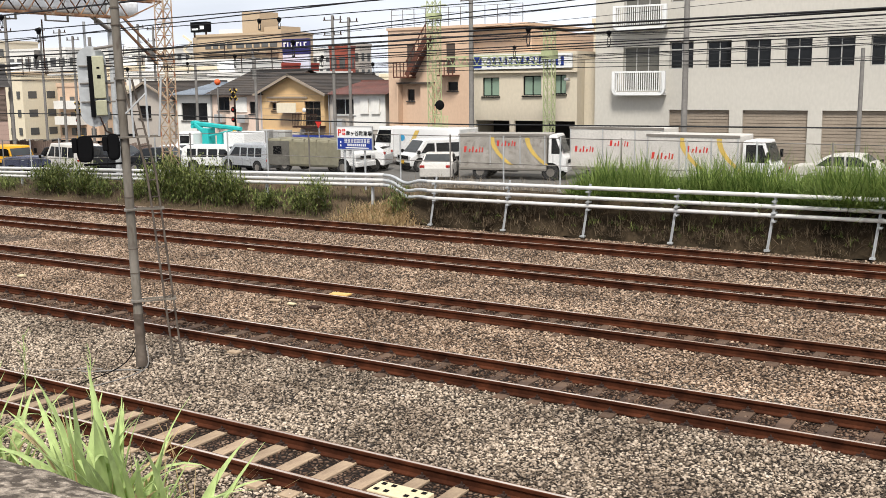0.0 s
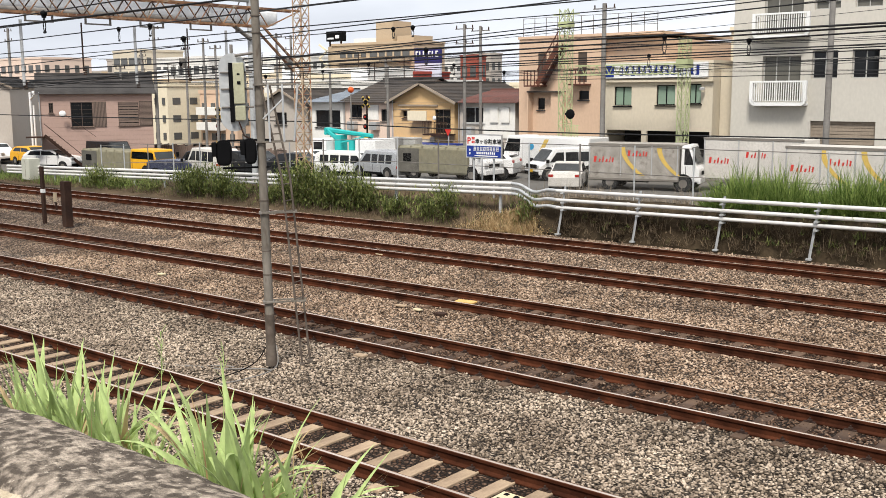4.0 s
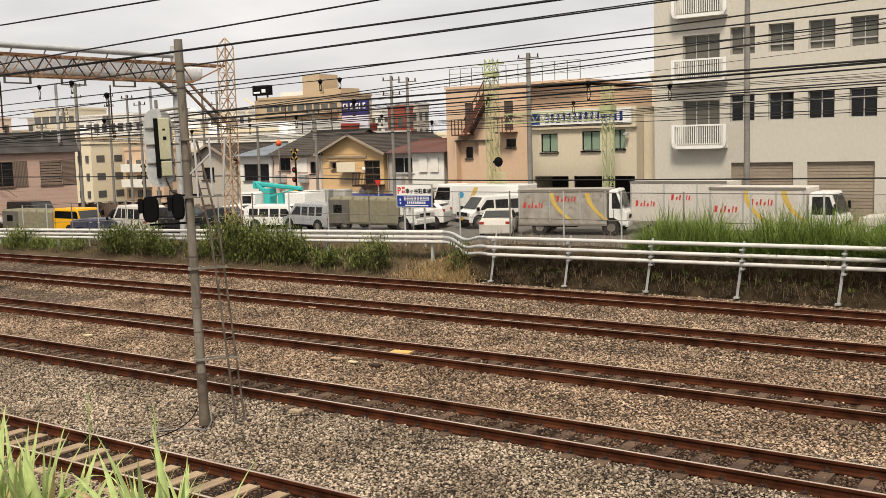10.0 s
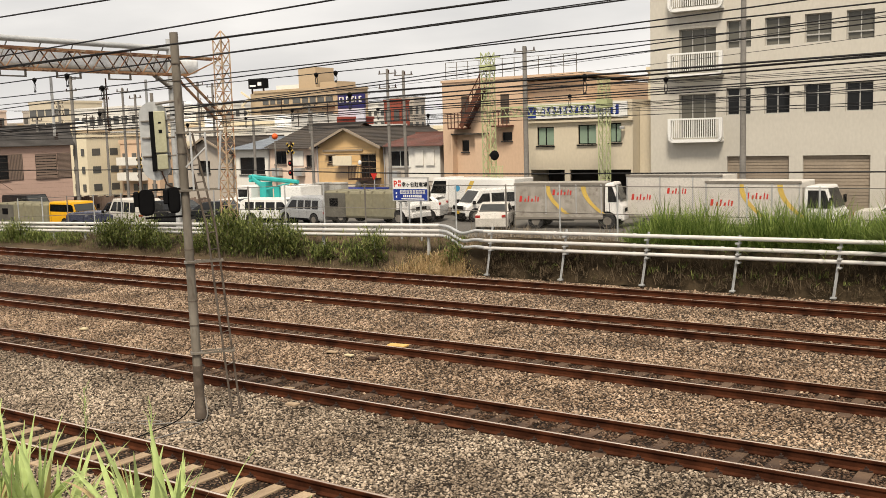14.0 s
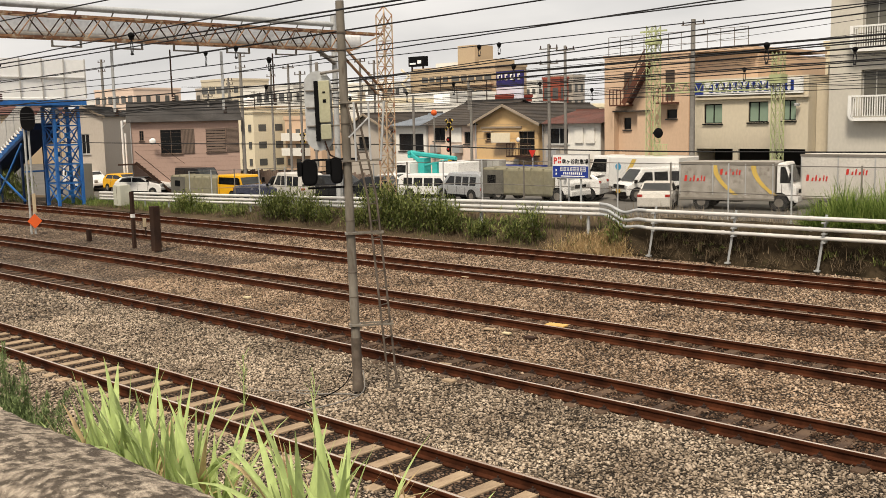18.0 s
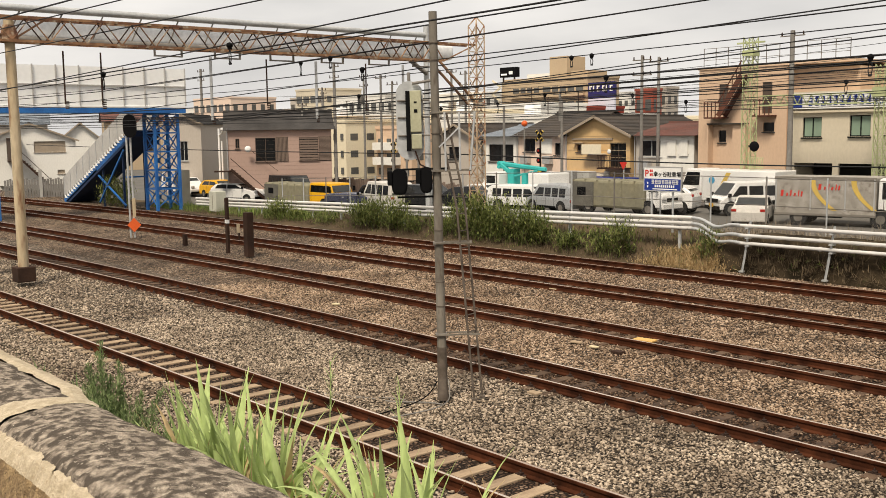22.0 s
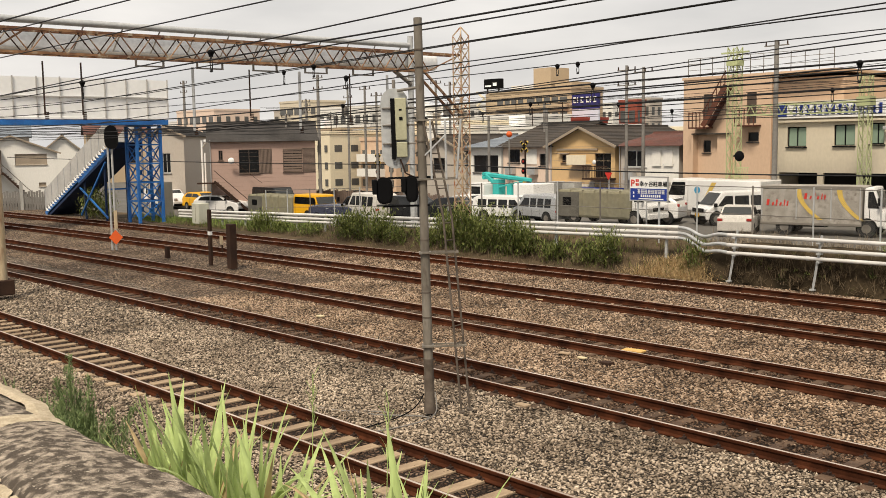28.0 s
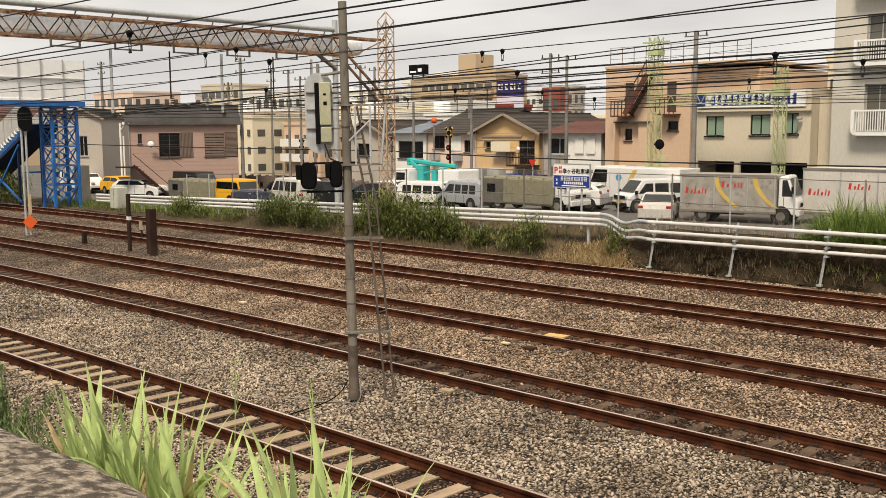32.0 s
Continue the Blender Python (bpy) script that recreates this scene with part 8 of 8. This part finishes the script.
M_CREAM = mat("cream_plate", (0.62, 0.52, 0.33), 0.7, amount=0.5)
M_OCHRE = mat("ochre_plate", (0.66, 0.40, 0.13), 0.7, amount=0.5)
slab(-14.42, 18.5, 0.5, 0.28, M_OCHRE, "ochre plate lying between the rails", 10, -0.09, 0.05)
slab(-13.6, 18.3, 0.26, 0.16, M_CREAM, "pale plate lying between the rails", 0, -0.15, 0.03)
slab(-15.6, 17.5, 0.28, 0.14, M_SLEEPER, "pale brown slab beside the rail", 8, -0.16, 0.04)
slab(-15.0, 17.4, 0.22, 0.12, M_CREAM, "small pale slab beside the rail", 0, -0.16, 0.04)
slab(-14.3, 17.4, 0.26, 0.2, M_BROWN, "brown box beside the rail", 0, -0.2, 0.08)
slab(-14.0, 14.3, 0.28, 0.15, M_SLEEPER, "tan block between the rails", 20, -0.15, 0.06)
slab(-13.2, 13.6, 0.26, 0.16, M_SLEEPER, "tan slab beside the rail", 0, -0.19, 0.05)
slab(-21.3, 22.9, 0.3, 0.16, M_CREAM, "pale plate beside the far rail", 0, -0.16, 0.04)
slab(-24.0, 16.6, 0.22, 0.16, M_CREAM, "pale stone slab on the ballast", 0, -0.2, 0.05)
box_near = solid("track_box", boxes((-6.85, -6.05, 9.28, 9.62, -0.16, -0.04), bevel=0.015), M_CREAM, "cream box between the rails with dark bolts", "box")
bm = B()
for x in (-6.75, -6.6, -6.3, -6.15):
    for y in (9.36, 9.54):
        box(bm, x - 0.03, x + 0.03, y - 0.03, y + 0.03, -0.041, -0.03)
part("bolt", bm, M_BLACK, box_near)
for x0, y0, n in ((-14.6, 11.6, 10), (-13.9, 11.9, 9)):
    bm = B()
    tube(bm, [(x0 - i * 0.16, y0 - i * 0.1 + 0.06 * math.sin(i), -0.2) for i in range(n)], 0.014)
    solid("ground_cable", bm, M_UPOLE, "pale cable lying on the ballast by the mast", "cable")

# sleepers, one by one, with clips on the near track
random.seed(3)
for i, ty in enumerate(TRACKS):
    x0, x1, step = ((-58, 6, 0.6), (-44, 5, 0.62), (-44, 4, 0.62), (-48, 2, 0.62), (-50, 0, 0.62))[i]
    n = int((x1 - x0) / step)
    for k in range(n):
        x = x1 - k * step + random.uniform(-0.02, 0.02)
        s = new("sleeper", SLEEPER if i == 0 else SLEEPER_RUST)
        s.parent = track_obs[i]
        s.matrix_basis = pose(x, ty + curve_y(x) + random.uniform(-0.03, 0.03), 0.0 if i == 0 else -0.008, 0, 0, random.uniform(-1, 1) + math.degrees(0.00096 * max(-x - 8, 0)))
        if i < 2 and x > -32:
            for r in (-GAUGE, GAUGE):
                c = new("rail_clip", CLIP)
                c.parent = track_obs[i]
                c.matrix_basis = pose(x, ty + curve_y(x) + r, 0.004 if i == 0 else 0.0)


# loose ballast stones, thickest where the camera is nearest
def stones(name, label, material, x0, x1, y0, y1, per_m2, size, keep_out=()):
    rng = np.random.default_rng(7)
    n = int((x1 - x0) * (y1 - y0) * per_m2)
    px, py = rng.uniform(x0, x1, n), rng.uniform(y0, y1, n)
    cy = np.array([curve_y(x) for x in px])
    ok = np.ones(n, bool)
    for ty in TRACKS:
        for g in (-GAUGE, GAUGE):
            ok &= abs(py - cy - ty - g) > 0.085
    for a, b, keep in keep_out:
        ok &= ~((py - cy > a) & (py - cy < b) & (rng.uniform(0, 1, n) > keep))
    px, py = px[ok], py[ok]
    n = len(px)
    base = np.array([(1, 0, 0), (0.35, 0.9, 0.1), (-0.75, 0.6, -0.1), (-0.8, -0.5, 0.1), (0.3, -0.95, 0), (0.1, 0.1, 0.55), (-0.1, 0, -0.5)])
    tri = np.array([(0, 1, 5), (1, 2, 5), (2, 3, 5), (3, 4, 5), (4, 0, 5), (1, 0, 6), (2, 1, 6), (3, 2, 6), (4, 3, 6), (0, 4, 6)])
    sc = size * rng.uniform(0.55, 1.25, (n, 1, 1)) * rng.uniform(0.65, 1.3, (n, 1, 3))
    v = base[None] * rng.uniform(0.75, 1.2, (n, 7, 1)) * sc
    q = rng.normal(size=(n, 4))
    q[:, 1:3] *= 0.3
    q /= np.linalg.norm(q, axis=1, keepdims=True)
    w, x, y, z = q.T
    rot = np.stack([np.stack([1 - 2 * (y * y + z * z), 2 * (x * y - w * z), 2 * (x * z + w * y)], -1), np.stack([2 * (x * y + w * z), 1 - 2 * (x * x + z * z), 2 * (y * z - w * x)], -1),
                    np.stack([2 * (x * z - w * y), 2 * (y * z + w * x), 1 - 2 * (x * x + y * y)], -1)], -2)
    v = np.einsum("nij,nkj->nki", rot, v)
    pz = np.array([bed_z(a, b) for a, b in zip(px, py)]) + rng.uniform(-0.005, 0.02, n)
    v += np.stack([px, py, pz], -1)[:, None]
    f = tri[None] + (np.arange(n) * 7)[:, None, None]
    me = bpy.data.meshes.new(name)
    me.vertices.add(n * 7)
    me.vertices.foreach_set("co", v.ravel().astype(np.float32))
    me.loops.add(n * 30)
    me.loops.foreach_set("vertex_index", f.ravel().astype(np.int32))
    me.polygons.add(n * 10)
    me.polygons.foreach_set("loop_start", np.arange(0, n * 30, 3, dtype=np.int32))
    me.materials.append(material)
    me.materials.append(M_STONES_DARK)
    cy = np.array([curve_y(x) for x in px])
    near = np.zeros(n, bool)
    for ty in TRACKS:
        near |= abs(py - cy - ty) < 0.56 + rng.normal(0, 0.12, n)
    me.polygons.foreach_set("material_index", np.repeat(near, 10).astype(np.int32))
    me.update(calc_edges=True)
    me.validate()
    return tagged(new(name, me), label, "ballast", kind="stuff")


stones("ballast_stones", "loose grey crushed stones round the near tracks", M_STONES, -26, 2, 7.0, 14.0, 400, 0.033, ((9.2, 10.2, 0.1), (8.7, 10.7, 0.7)))
stones("ballast_stones", "loose rust-tinted crushed stones on the middle tracks", M_STONES_RUST, -30, 3, 14.0, 21.5, 250, 0.034)
stones("ballast_stones", "loose rust-tinted crushed stones on the far tracks", M_STONES_RUST, -38, 4, 21.5, 30.2, 130, 0.04)
stones("ballast_stones", "loose grey crushed stones further along", M_STONES, -46, -26, 5.5, 14.0, 110, 0.042)



def motions():
    """Nothing but the camera moves in this place."""


motions()
